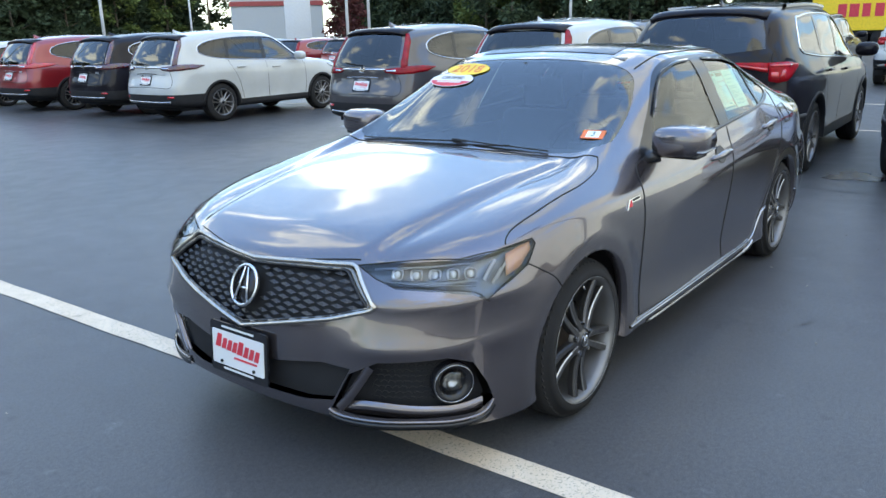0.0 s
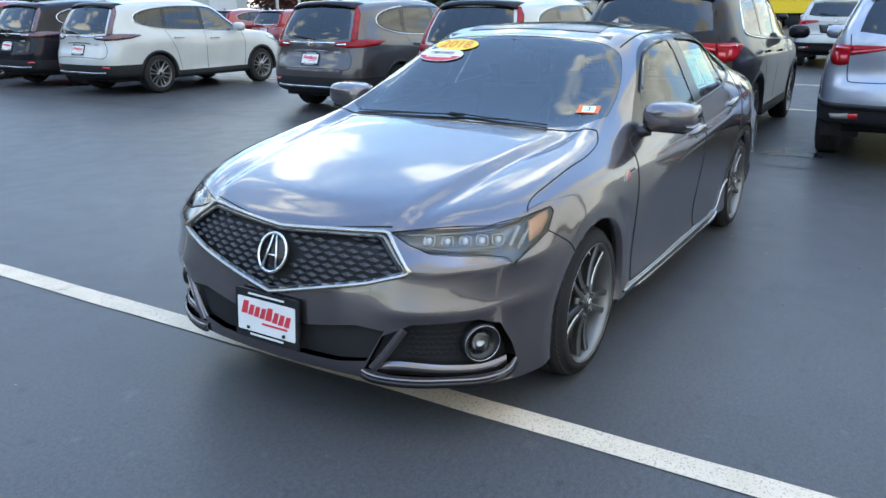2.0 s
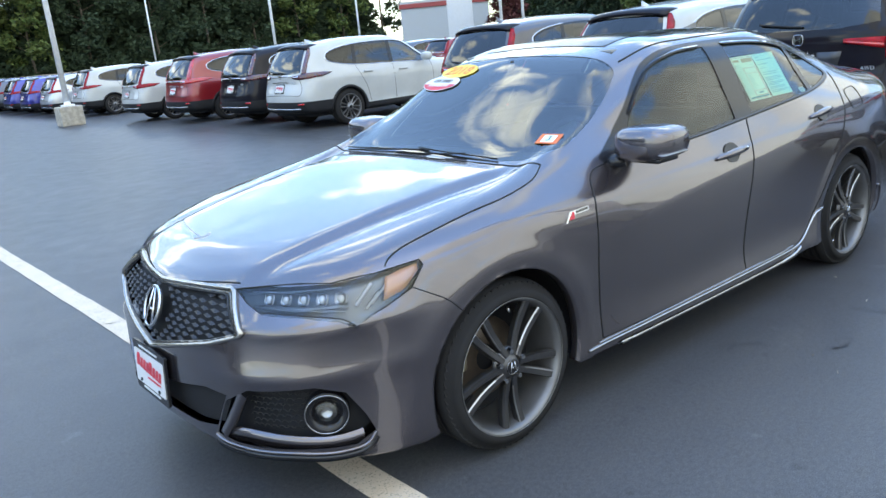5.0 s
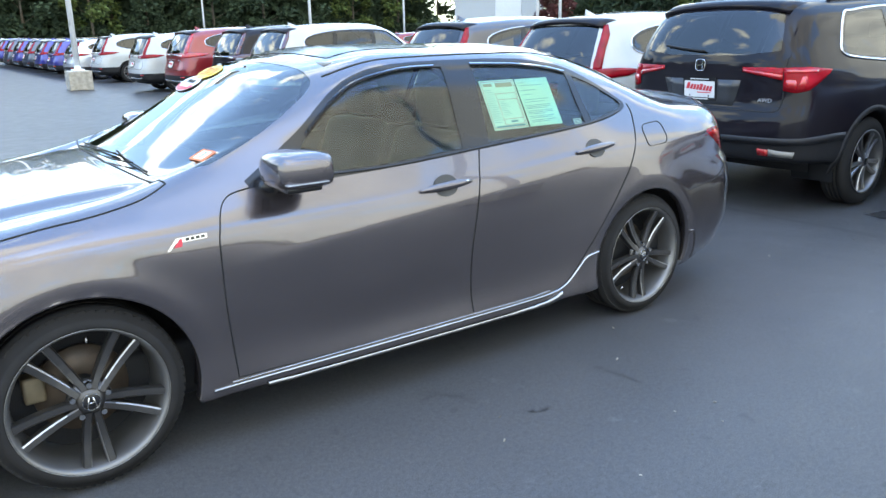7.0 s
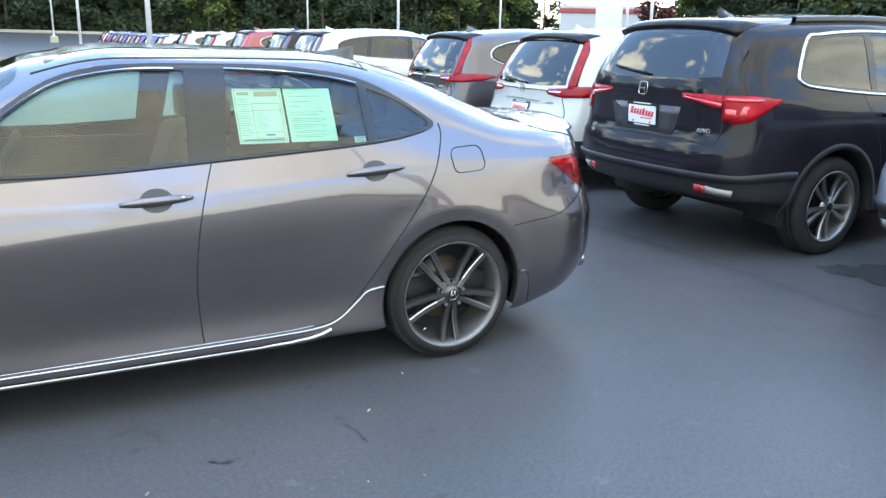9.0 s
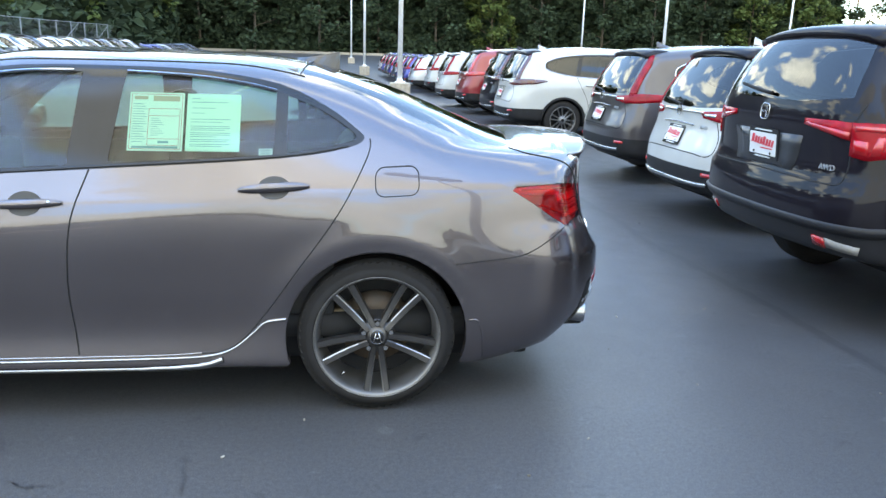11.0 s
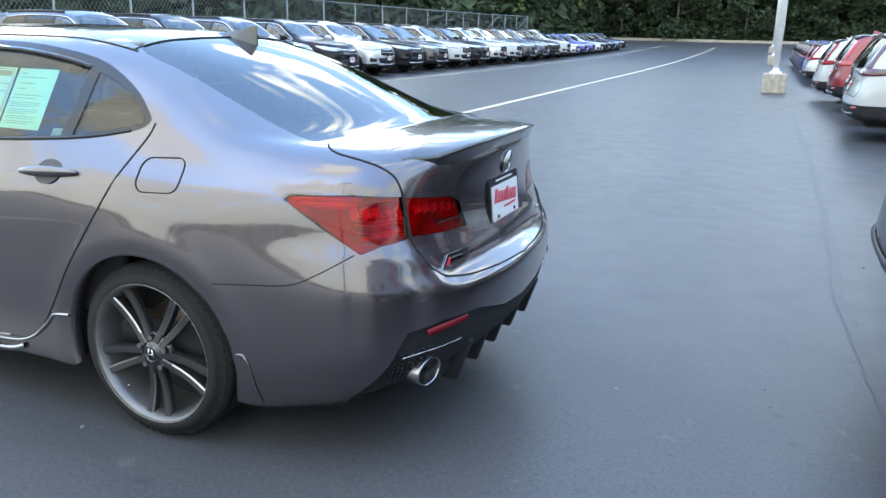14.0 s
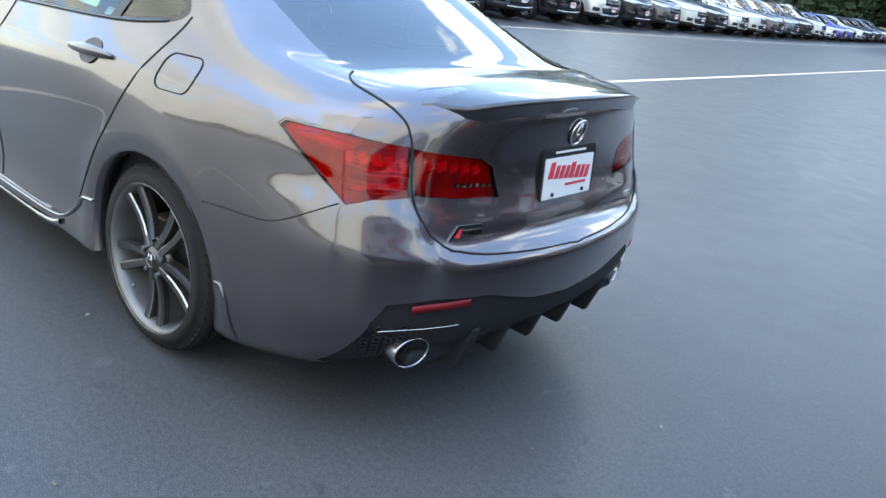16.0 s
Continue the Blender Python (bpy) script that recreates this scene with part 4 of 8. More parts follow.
def build_sedan(paint_mat):
    car = empty("sedan", "dark metallic grey four-door sedan parked over a white painted line", "car")
    grid = loft(SEDAN, 0.026, 7, 3, sedan_shape)
    shell = Shell(grid)
    side = lambda c, n: abs(c.y) > 0.45 and abs(n.y) > 0.42 and c.z > 0.9
    flank = lambda c, n: abs(c.y) > 0.6 and abs(n.y) > 0.35
    top = lambda c, n: n.z > 0.1 and c.z > 0.73
    front = lambda c, n: c.x < -0.3 and n.x < -0.1
    back = lambda c, n: c.x > 3.2 and n.x > 0.1
    for loop in (*SIDE_GLASS.values(), SIDE_FRAME):
        shell.cut(loop, (0, 2), side)
    for loop in (FRONT_DOOR, REAR_DOOR, FUEL):
        shell.cut(loop, (0, 2), flank)
    for loop in (SCREEN, BACKLIGHT, HOOD):
        shell.cut(loop, (0, 1), top)
    for loop in (GRILLE, MID_INTAKE):
        shell.cut(loop, (1, 2), front)
    for loop in (DIFFUSER,):
        shell.cut(loop, (1, 2), back)
    lamp, intake, tail_o, tail_i = [], [], [], []
    for s in (1, -1):
        flip = (lambda q: q) if s > 0 else mirrored
        nose = lambda c: c.x < -.25 and c.y * s < -.3
        rear = lambda c: c.x > 3.2 and c.y * s < -.2
        lamp.append(shell.cut_turned(flip(HEADLAMP), 47 if s > 0 else 133, nose))
        intake.append(shell.cut_turned(flip(SIDE_INTAKE), 50 if s > 0 else 130, nose))
        tail_o.append(shell.cut_turned(flip(TAIL_OUTER), -50 if s > 0 else -130, rear))
        tail_i.append(shell.cut_turned(flip(TAIL_INNER), -75 if s > 0 else -105, rear))
    shell.arch(0.0, 0.325, 0.372, 0.6)
    shell.arch(2.776, 0.325, 0.368, 0.6)
    shell.finish()
    for s, nm in ((-1, 0), (1, 1)):
        for name, loop in SIDE_GLASS.items():
            shell.take(lambda c, n: side(c, n) and c.y * s > 0 and inside(loop, c.x, c.z), name, SIDE_PANE, car, sink=0.004)
        shell.take(lambda c, n: side(c, n) and c.y * s > 0 and inside(SIDE_FRAME, c.x, c.z), "window_frame", GLOSS_BLACK, car, "gloss black window surround")
    shell.take(lambda c, n: top(c, n) and inside(SCREEN, c.x, c.y) and c.z > .98, "windscreen", GLASS, car, "tinted windscreen with stickers", sink=0.002)
    shell.take(lambda c, n: top(c, n) and inside(BACKLIGHT, c.x, c.y) and c.x > 2, "rear_window", REAR_GLASS, car, sink=0.002)
    for k, s in ((0, -1), (1, 1)):
        shell.take(lambda c, n: c.x < -.25 and c.y * s > .3 and lamp[k](c), "headlamp", LENS, car, "clear headlamp with five lenses and amber corner")
        shell.take(lambda c, n: c.x < -.25 and c.y * s > .3 and intake[k](c), "fog_lamp_recess", TRIM_BLACK, car, sink=0.055)
        shell.take(lambda c, n: c.x > 3.2 and c.y * s > .3 and tail_o[k](c), "tail_lamp", RED_GLASS, car, "red wedge-shaped tail lamp")
        shell.take(lambda c, n: c.x > 3.2 and c.y * s > .2 and tail_i[k](c), "boot_lamp", RED_GLASS, car, "dark red lamp on the boot lid")
        shell.take(lambda c, n: flank(c, n) and c.y * s > 0 and inside(FUEL, c.x, c.z), "fuel_flap" if s < 0 else "flush_panel", paint_mat, car)
        shell.take(lambda c, n: flank(c, n) and c.y * s > 0 and inside(FRONT_DOOR, c.x, c.z), "front_door", paint_mat, car)
        shell.take(lambda c, n: flank(c, n) and c.y * s > 0 and inside(REAR_DOOR, c.x, c.z), "rear_door", paint_mat, car)
    shell.take(lambda c, n: front(c, n) and inside(GRILLE, c.y, c.z), "grille_backing", TRIM_BLACK, car, sink=0.03)
    shell.take(lambda c, n: front(c, n) and inside(MID_INTAKE, c.y, c.z), "lower_intake", TRIM_BLACK, car, sink=0.03)
    shell.take(lambda c, n: back(c, n) and c.z < .56 and inside(DIFFUSER, c.y, c.z), "diffuser", TRIM_BLACK, car, "black plastic rear diffuser", sink=0.012)
    shell.take(lambda c, n: top(c, n) and inside(HOOD, c.x, c.y), "hood", paint_mat, car, "creased metallic grey hood")
    shell.take(lambda c, n: c.x > 3.3 and abs(c.y) < .655 and c.z > .66, "boot_lid", paint_mat, car)
    shell.take(lambda c, n: c.x > 3.13 and c.z < .80, "rear_bumper", paint_mat, car)
    shell.take(lambda c, n: c.x < -.25 and c.z < .80, "front_bumper", paint_mat, car)
    shell.take(lambda c, n: c.z > 1.15 and c.x < 2.55, "roof", paint_mat, car)
    for s in (-1, 1):
        shell.take(lambda c, n: c.y * s > 0 and c.x < .52, "front_fender", paint_mat, car)
        shell.take(lambda c, n: c.y * s > 0 and c.x > 1.2 and c.z > .3, "rear_quarter", paint_mat, car)
        shell.take(lambda c, n: c.y * s > 0, "sill", paint_mat, car)
    return car, shell


sedan, sh = build_sedan(STEEL_GRAY)


def backing(lens, depth, name, mat):
    """The bowl behind a lamp lens: the lens surface set back by its depth."""
    me = lens.data
    bm = bmesh.new()
    bm.from_mesh(me)
    bm.normal_update()
    for v in bm.verts:
        v.co -= v.normal * depth
    ob = part(name, bm, mat, lens)
    ob.matrix_basis = Matrix.Identity(4)
    return ob


def lamp_bowls():
    for ob in [o for o in sedan.children if o.type == "MESH"]:
        kind = ob.name.split(".")[0]
        if kind == "headlamp":
            backing(ob, .036, "lamp_tub", LAMP_TUB)
        elif kind in ("tail_lamp", "boot_lamp"):
            backing(ob, .016, "lamp_bowl", LAMP_BOWL)


LAMP_TUB = plain("lamp_tub_grey", (0.13, 0.15, 0.175), 0.25, metal=0.4, wear=0.3)
LAMP_BOWL = plain("lamp_bowl_red", (0.36, 0.018, 0.028), 0.3, wear=0.6)
LAMP_BAND = plain("lamp_band_pink", (0.70, 0.26, 0.28), 0.3, wear=0.3)
LAMP_CELL = plain("lamp_cell_clear", (0.80, 0.62, 0.60), 0.25, wear=0.3)
lamp_bowls()


def on(axis, side_, loop, steps=0, closed=False):
    """Points and normals of the body under a drawn line."""
    pts = smooth_line(loop, steps, closed) if steps else list(loop)
    return [sh.at(axis, side_, a, b) for a, b in pts]


def seam(path, width=0.006):
    part("panel_gap", ribbon(path, width * .72, 0.0026), GAP, sedan)


def finish_sedan():
    car = sedan
    for s in (-1, 1):
        d = [(.64, .965), (.56, .95), (.515, .91), (.49, .84), (.481, .77), (.484, .59), (.50, .40), (.51, .275)]
        seam(on("y", s, d, 5))
        seam(on("y", s, [(1.69, 1.00), (1.64, .85), (1.615, .72), (1.60, .55), (1.605, .40), (1.615, .275)], 5))
        seam(on("y", s, [(2.745, 1.122), (2.735, 1.06), (2.64, .88), (2.55, .745), (2.455, .615), (2.35, .465), (2.26, .35), (2.20, .30), (2.14, .277)], 5))
        seam(on("y", s, [(.51, .273), (.9, .268), (1.3, .266), (1.7, .268), (2.14, .277)], 5), 0.005)
        seam(on("y", s, [(-.395, .742), (-.34, .71), (-.285, .675), (-.235, .625)], 4), 0.005)
        seam(on("y", s, [(3.085, .640), (3.2, .650), (3.33, .662), (3.40, .682), (3.48, .725), (3.555, .772)], 4), 0.005)
        seam([sh.near((x, s * y, z)) for x, y, z in smooth_line([(3.345, .61, 1.08), (3.37, .645, 1.07), (3.42, .672, 1.06), (3.52, .668, 1.03), (3.60, .648, .999), (3.625, .643, .965), (3.637, .642, .933), (3.667, .645, .806), (3.70, .622, .72), (3.735, .575, .667), (3.765, .50, .645), (3.80, .40, .635), (3.83, .2, .62), (3.845, 0, .618)], 4)], 0.008)
        seam(on("z", 1, [(-.455, s * .812), (-.43, s * .80), (-.37, s * .793), (-.23, s * .80), (-.05, s * .803), (.10, s * .808), (.27, s * .79), (.367, s * .746)], 4), 0.006)
        seam(on("z", 1, [(1.09, s * .575), (1.3, s * .585), (1.7, s * .58), (2.1, s * .565), (2.48, s * .54)], 5), 0.010)
        if s < 0:
            seam(on("y", s, FUEL + FUEL[:1]), 0.005)
        # bright belt strips round the side glass; sill ledges' sky gloss painted as ribbons
        part("window_moulding", ribbon(on("y", s, [(.70, .985), (1.2, .979), (1.75, 1.012), (2.40, 1.056), (2.66, 1.094)], 6), 0.009, 0.002, 0.002), GLOSS_BLACK, car)
        part("sill_strip", ribbon(on("y", s, [(.41, .248), (.9, .250), (1.4, .252), (1.9, .256), (2.10, .264), (2.20, .292), (2.28, .355), (2.335, .405), (2.41, .416)], 6), 0.010, 0.003, 0.005), DARK_CHROME, car, "bright strip along the sill, painted sky gloss of the ledge")
        part("sill_strip", ribbon([(p + Vector((0, s * .004, 0)), n) for p, n in on("y", s, [(.62, .214), (1.0, .212), (1.5, .212), (1.9, .214), (2.08, .226), (2.16, .25)], 6)], 0.022, 0.003, 0.005), DARK_CHROME, car)
        part("sill_strip", ribbon(on("y", s, [(.48, .262), (.9, .265), (1.4, .267), (1.9, .270), (2.08, .278)], 6), 0.004, 0.003, 0.003), DARK_CHROME, car)
        part("splash_guard", ribbon(on("y", s, [(3.155, .40), (3.185, .40), (3.205, .36), (3.215, .30), (3.225, .22)], 4), 0.005, 0.002, 0.004), STEEL_GRAY, car)
        # arch lip with depth
        for cx, r in ((0.0, .372), (2.776, .368)):
            bm = bmesh.new()
            rows = []
            for k in range(41):
                a = radians(-16 + 212 * k / 40)
                x, z = cx + r * math.cos(a), .325 + r * math.sin(a)
                x2, z2 = cx + (r + .004) * math.cos(a), .325 + (r + .004) * math.sin(a)
                co, _ = sh.at("y", s, x2, max(z2, .2))
                rows.append([bm.verts.new((x2, co.y + s * .0015, z2)), bm.verts.new((x, co.y + s * .001, z)), bm.verts.new((x, co.y - s * .05, z))])
            for p, q in zip(rows, rows[1:]):
                for j in range(2):
                    bm.faces.new((p[j], p[j + 1], q[j + 1], q[j]))
            part("arch_lip", fix(bm), STEEL_GRAY, car)
    seam(on("z", 1, [(-.79, -.442), (-.857, -.22), (-.888, 0), (-.857, .22), (-.79, .442)], 4), 0.006)
    seam(on("z", 1, [(.367, -.746), (.345, -.60), (.33, -.36), (.318, 0), (.33, .36), (.345, .60), (.367, .746)], 5), 0.007)
    seam(on("z", 1, [(2.46, -.535), (2.47, -.45), (2.485, -.25), (2.495, 0), (2.485, .25), (2.47, .45), (2.46, .535)], 4), 0.006)
    # cowl panel under the wipers
    for s in (-1, 1):
        for x in (0.0, 2.776):
            wheel("wheel", car, x, s * 0.783, 0.327, 0.262, 0.235, "twin", RIM_DARK, s, True)
            well_liner(car, x, 0.325, 0.40, s * 0.55, s * 0.87)
    bm = bmesh.new()
    box(bm, -0.72, 3.45, -0.74, 0.74, 0.18, 0.40, 0.03)
    part("underbody", bm, TRIM_BLACK, car)
    bm = bmesh.new()                             # flat trays that close the car below, front and rear
    half = [(-.925, 0), (-.90, .37), (-.81, .635), (-.67, .775), (-.46, .82)]
    bm.faces.new([bm.verts.new((x, y, .236)) for x, y in half + [(x, -y) for x, y in half[:0:-1]]])
    bmesh.ops.solidify(bm, geom=bm.faces[:], thickness=.012)
    part("front_undertray", fix(bm), TRIM_BLACK, car, smooth=False)
    bm = bmesh.new()
    box(bm, -.80, -.70, -.60, .60, .24, .56, .01)
    part("intake_backing", bm, TRIM_BLACK, car)


def ruled(shell, a, b, lift=.006, n=10, m=3, deep=.012):
    """A raised panel between two 3D lines drawn near the body, laid on its surface."""
    def along(line):
        p = np.array(line, float)
        d = np.concatenate([[0], np.cumsum(np.linalg.norm(np.diff(p, axis=0), axis=1))])
        return [Vector([float(np.interp(t * d[-1], d, p[:, k])) for k in range(3)]) for t in np.linspace(0, 1, n)]
    la, lb = along(a), along(b)
    bm = bmesh.new()
    rows, low = [], []
    for j in range(m + 1):
        row = []
        for p, q in zip(la, lb):
            co, no = shell.near(p.lerp(q, j / m))
            row.append((co, no))
        rows.append([bm.verts.new(c + no * lift) for c, no in row])
        low.append([c - no * deep for c, no in row])
    for p, q in zip(rows, rows[1:]):
        for k in range(n - 1):
            bm.faces.new((p[k], p[k + 1], q[k + 1], q[k]))
    ring = [(0, k) for k in range(n)] + [(j, n - 1) for j in range(1, m + 1)] + [(m, k) for k in range(n - 2, -1, -1)] + [(j, 0) for j in range(m - 1, 0, -1)]
    base = [bm.verts.new(low[j][k]) for j, k in ring]
    for i in range(len(ring)):
        (j, k), (j2, k2) = ring[i], ring[(i + 1) % len(ring)]
        bm.faces.new((rows[j][k], rows[j2][k2], base[(i + 1) % len(ring)], base[i]))
    return fix(bm)


def grille_and_nose():
    car = sedan
    # chrome surround: a raised bar along the outline
    loop = [(0, .748), (-.22, .762), (-.425, .770), (-.448, .762), (-.505, .715), (-.568, .660), (-.555, .648), (-.42, .606), (-.19, .556), (0, .512)]
    loop = loop + [(-y, z) for y, z in loop[-2:0:-1]]
    pts = []
    for a, b in zip(loop, loop[1:] + loop[:1]):
        for k in range(4):
            pts.append((a[0] + (b[0] - a[0]) * k / 4, a[1] + (b[1] - a[1]) * k / 4))
    path = on("x", -1, pts + pts[:1])
    part("grille_surround", ribbon(path, .0145, .004, .007), SURROUND, car, "satin chrome grille surround")
    bevel = [(p - n * .004, n) for p, n in on("x", -1, [(y * .974, .650 + (z - .650) * .935) for y, z in pts + pts[:1]])]
    part("grille_bevel", ribbon(bevel, .017, .001, .003), BEVEL, car, "smoked bevel inside the grille surround")
    inner = [(p - n * .006, n) for p, n in on("x", -1, [(y * .952, .650 + (z - .650) * .885) for y, z in pts + pts[:1]])]
    part("grille_inner_frame", ribbon(inner, .009, .002, .004), GLOSS_BLACK, car)
    # diamond studs in staggered rows
    inner_loop = [(y * .935, .65 + (z - .65) * .85) for y, z in GRILLE]
    k = 0
    stud = bmesh.new()
    w, h = .027, .0090
    for v in ((-w, 0, 0), (0, 0, h), (w, 0, 0), (0, 0, -h)):
        stud.verts.new(v)
    tip = stud.verts.new((.010, -.012, -.003))
    stud.verts.ensure_lookup_table()
    vs = stud.verts[:4]
    for i in range(4):
        stud.faces.new((vs[i], vs[(i + 1) % 4], tip))
    stud_me = mesh_of(fix(stud), "grille_stud", GRILLE_STUD, False)
    for row in range(12):
        z = .524 + row * .0205
        for col in range(-11, 12):
            y = col * .060 + (.030 if row % 2 else 0)
            if inside(inner_loop, y, z) and (y / .092) ** 2 + ((z - .655) / .085) ** 2 > 1:
                co, no = sh.at("x", -1, y, z)
                ob = new("grille_stud", stud_me)
                ob.parent = car
                a = math.degrees(math.atan2(no.y, -no.x))
                ob.matrix_basis = Matrix.Translation(co - no * .014) @ pose(0, 0, 0, 0, 0, -90 - a)
    # round emblem
    co, no = sh.at("x", -1, 0, .655)
    m = facing(co, no, lift=.004)
    em = new("front_emblem"); em.parent, em.matrix_basis = car, m
    part("emblem_disc", plate_shape(bmesh.new(), oval(.074, .078), .006), GLOSS_BLACK, em)
    part("emblem_ring", tube([(x, y, .008) for x, y in oval(.068, .074)], .007, closed=True), CHROME, em)
    bm = bmesh.new()
    for s in (-1, 1):
        rod(bm, (s * .034, -.062, .010), (s * .008, .066, .012), .006, .004, 8)
    rod(bm, (-.016, -.010, .010), (.016, -.010, .010), .005, seg=8)
    part("emblem_arms", bm, CHROME, em)
    # plate
    co, no = sh.at("x", -1, 0, .41)
    dealer_plate(car, Matrix.Translation((co.x - .012, 0, .412)) @ Matrix.Rotation(radians(-90), 4, "Z") @ Matrix.Rotation(radians(90), 4, "X") @ Matrix.Rotation(radians(-4), 4, "X"), name="front_plate", rich=True)
    for s in (-1, 1):
        fl = (lambda p: p) if s < 0 else (lambda p: (p[0], -p[1], p[2]))
        # lower lip: bright edge line under the fog-lamp recess
        lip = smooth_line([fl(p) for p in ((-.948, -.40, .275), (-.93, -.46, .258), (-.83, -.685, .258), (-.72, -.785, .252), (-.625, -.832, .258), (-.585, -.845, .295))], 5)
        path = [sh.near(p) for p in lip]
        part("lip_edge", ribbon(path, .009, .002, .004), STEEL_GRAY, car, "body-coloured edge of the bumper lip")
        low = [(p + Vector((0, 0, -.018)), n) for p, n in path]
        part("lip_black", ribbon(low, .020, .001, .004), GLOSS_BLACK, car)
        # body-coloured blade inside the recess
        blade = smooth_line([fl(p) for p in ((-.93, -.44, .278), (-.905, -.54, .298), (-.80, -.70, .286), (-.70, -.79, .280), (-.62, -.83, .286))], 5)
        part("recess_blade", ribbon([(p - n * .020, n) for p, n in (sh.near(q) for q in blade)], .050, .004, .003), STEEL_GRAY, car)
        strut = [fl(p) for p in ((-.935, -.44, .285), (-.925, -.50, .36), (-.90, -.56, .455))]
        part("recess_strut", ribbon([(p - n * .02, n) for p, n in (sh.near(q) for q in smooth_line(strut, 4))], .032, .01, .01), STEEL_GRAY, car)
        # honeycomb of the recess
        bm = bmesh.new()
        for r in range(7):
            for c in range(9):
                t = c / 8 + (.06 if r % 2 else 0)
                p = Vector(fl((-.90 + .17 * t, -.56 - .14 * t - .02 * t * t, .325 + r * .020)))
                co, no = sh.near(p)
                ce = co - no * .046
                q = facing(ce, no)
                for k6 in range(6):
                    a0, a1 = math.pi / 3 * k6, math.pi / 3 * (k6 + 1)
                    if k6 < 3:
                        rod(bm, q @ Vector((.012 * math.cos(a0), .0095 * math.sin(a0), 0)), q @ Vector((.012 * math.cos(a1), .0095 * math.sin(a1), 0)), .0018, seg=4, caps=False)
        part("recess_mesh", bm, GLOSS_BLACK, car)
        # fog lamp
        co, no = sh.near(fl((-.725, -.785, .385)))
        fm = facing(co, no, lift=-.050)
        fg = new("fog_lamp"); fg.parent, fg.matrix_basis = car, fm
        bm = bmesh.new()
        lathe(bm, [(.030, .012), (.050, .026), (.070, .042), (.074, .036), (.074, .0)], 32, "z")
        part("fog_bezel", fix(bm), GLOSS_BLACK, fg)
        part("fog_ring", tube([(x, y, .042) for x, y in oval(.070, .066)], .0022, closed=True), DARK_CHROME, fg)
        bm = bmesh.new()
        lathe(bm, [(.0, .005), (.014, .008), (.026, .016), (.032, .022)], 24, "z")
        part("fog_reflector", fix(bm), DARK_CHROME, fg)
        bm = bmesh.new()
        lathe(bm, [(.0, .040), (.020, .038), (.040, .030)], 24, "z")
        part("fog_lens", fix(bm), LENS, fg)
        # inside of the headlamp: five lens units in a row, grey trims above and below, pale painted glints, amber
        # corner
        for k, q0 in enumerate(((-.772, -.580, .752), (-.742, -.638, .752), (-.707, -.690, .753), (-.667, -.737, .753), (-.622, -.780, .752))):
            co, no = sh.near(fl(q0))
            q = facing(co, no * .75 + Vector((-.5, 0, 0)), lift=-.020)
            le = new("lamp_lens_unit"); le.parent, le.matrix_basis = car, q
            part("lens_bezel", tube([(x, y, .002) for x, y in rounded(.041, .036, .012, 4)], .0035, closed=True), DARK_CHROME, le)
            bm = bmesh.new()
            lathe(bm, [(.0, -.006), (.012, -.004), (.021, .002)], 20, "z")
            part("lens_cup", fix(bm), LAMP_CUP, le)
            bm = bmesh.new()
            bmesh.ops.create_icosphere(bm, subdivisions=2, radius=.0125, matrix=Matrix.Translation((0, 0, .003)) @ Matrix.Diagonal((1, 1.1, .7, 1)))
            part("lens_bead", bm, LAMP_BEAD, le, smooth=False)
        for w, mat, depth, pts in ((.008, LAMP_BLADE, .016, ((-.790, -.50, .776), (-.745, -.60, .782), (-.68, -.69, .786), (-.60, -.765, .786))),
                                   (.007, LAMP_BLADE, .014, ((-.80, -.545, .727), (-.745, -.665, .722), (-.68, -.745, .718), (-.615, -.80, .708))),
                                   (.016, LAMP_BLADE, .024, ((-.80, -.56, .738), (-.745, -.665, .735), (-.68, -.745, .733), (-.60, -.80, .728)))):
            part("lamp_trim", ribbon([(p - n * depth, n) for p, n in (sh.near(fl(q)) for q in smooth_line(pts, 4))], w, .0, .004), mat, car)
        # pale strips paint the glassy highlights of the lens's outer part
        for q0, q1, wd in (((-.575, -.798, .715), (-.515, -.818, .785), .012), ((-.55, -.815, .700), (-.50, -.832, .750), .009), ((-.53, -.826, .715), (-.475, -.842, .770), .007)):
            part("lamp_wing", ribbon([(p - n * .018, n) for p, n in (sh.near(fl(tuple(u + (v - u) * t / 5 for u, v in zip(q0, q1)))) for t in range(6))], wd, .0, .004), LAMP_TRIM, car)
        part("amber_marker", ruled(sh, [fl(p) for p in ((-.470, -.838, .800), (-.41, -.845, .812), (-.352, -.855, .817))], [fl(p) for p in ((-.495, -.848, .722), (-.42, -.864, .742), (-.358, -.862, .790))], -.012, 8, 3, .016), AMBER, car, "amber side marker in the headlamp corner")
        edge = [fl(p) for p in HEADLAMP]
        part("lamp_seal", ribbon([sh.near(q) for q in [e for a, b in zip(edge, edge[1:] + edge[:1]) for e in (a, tuple((u + v) / 2 for u, v in zip(a, b)))] + [edge[0]]], .0028, .002, .001), GAP, car)


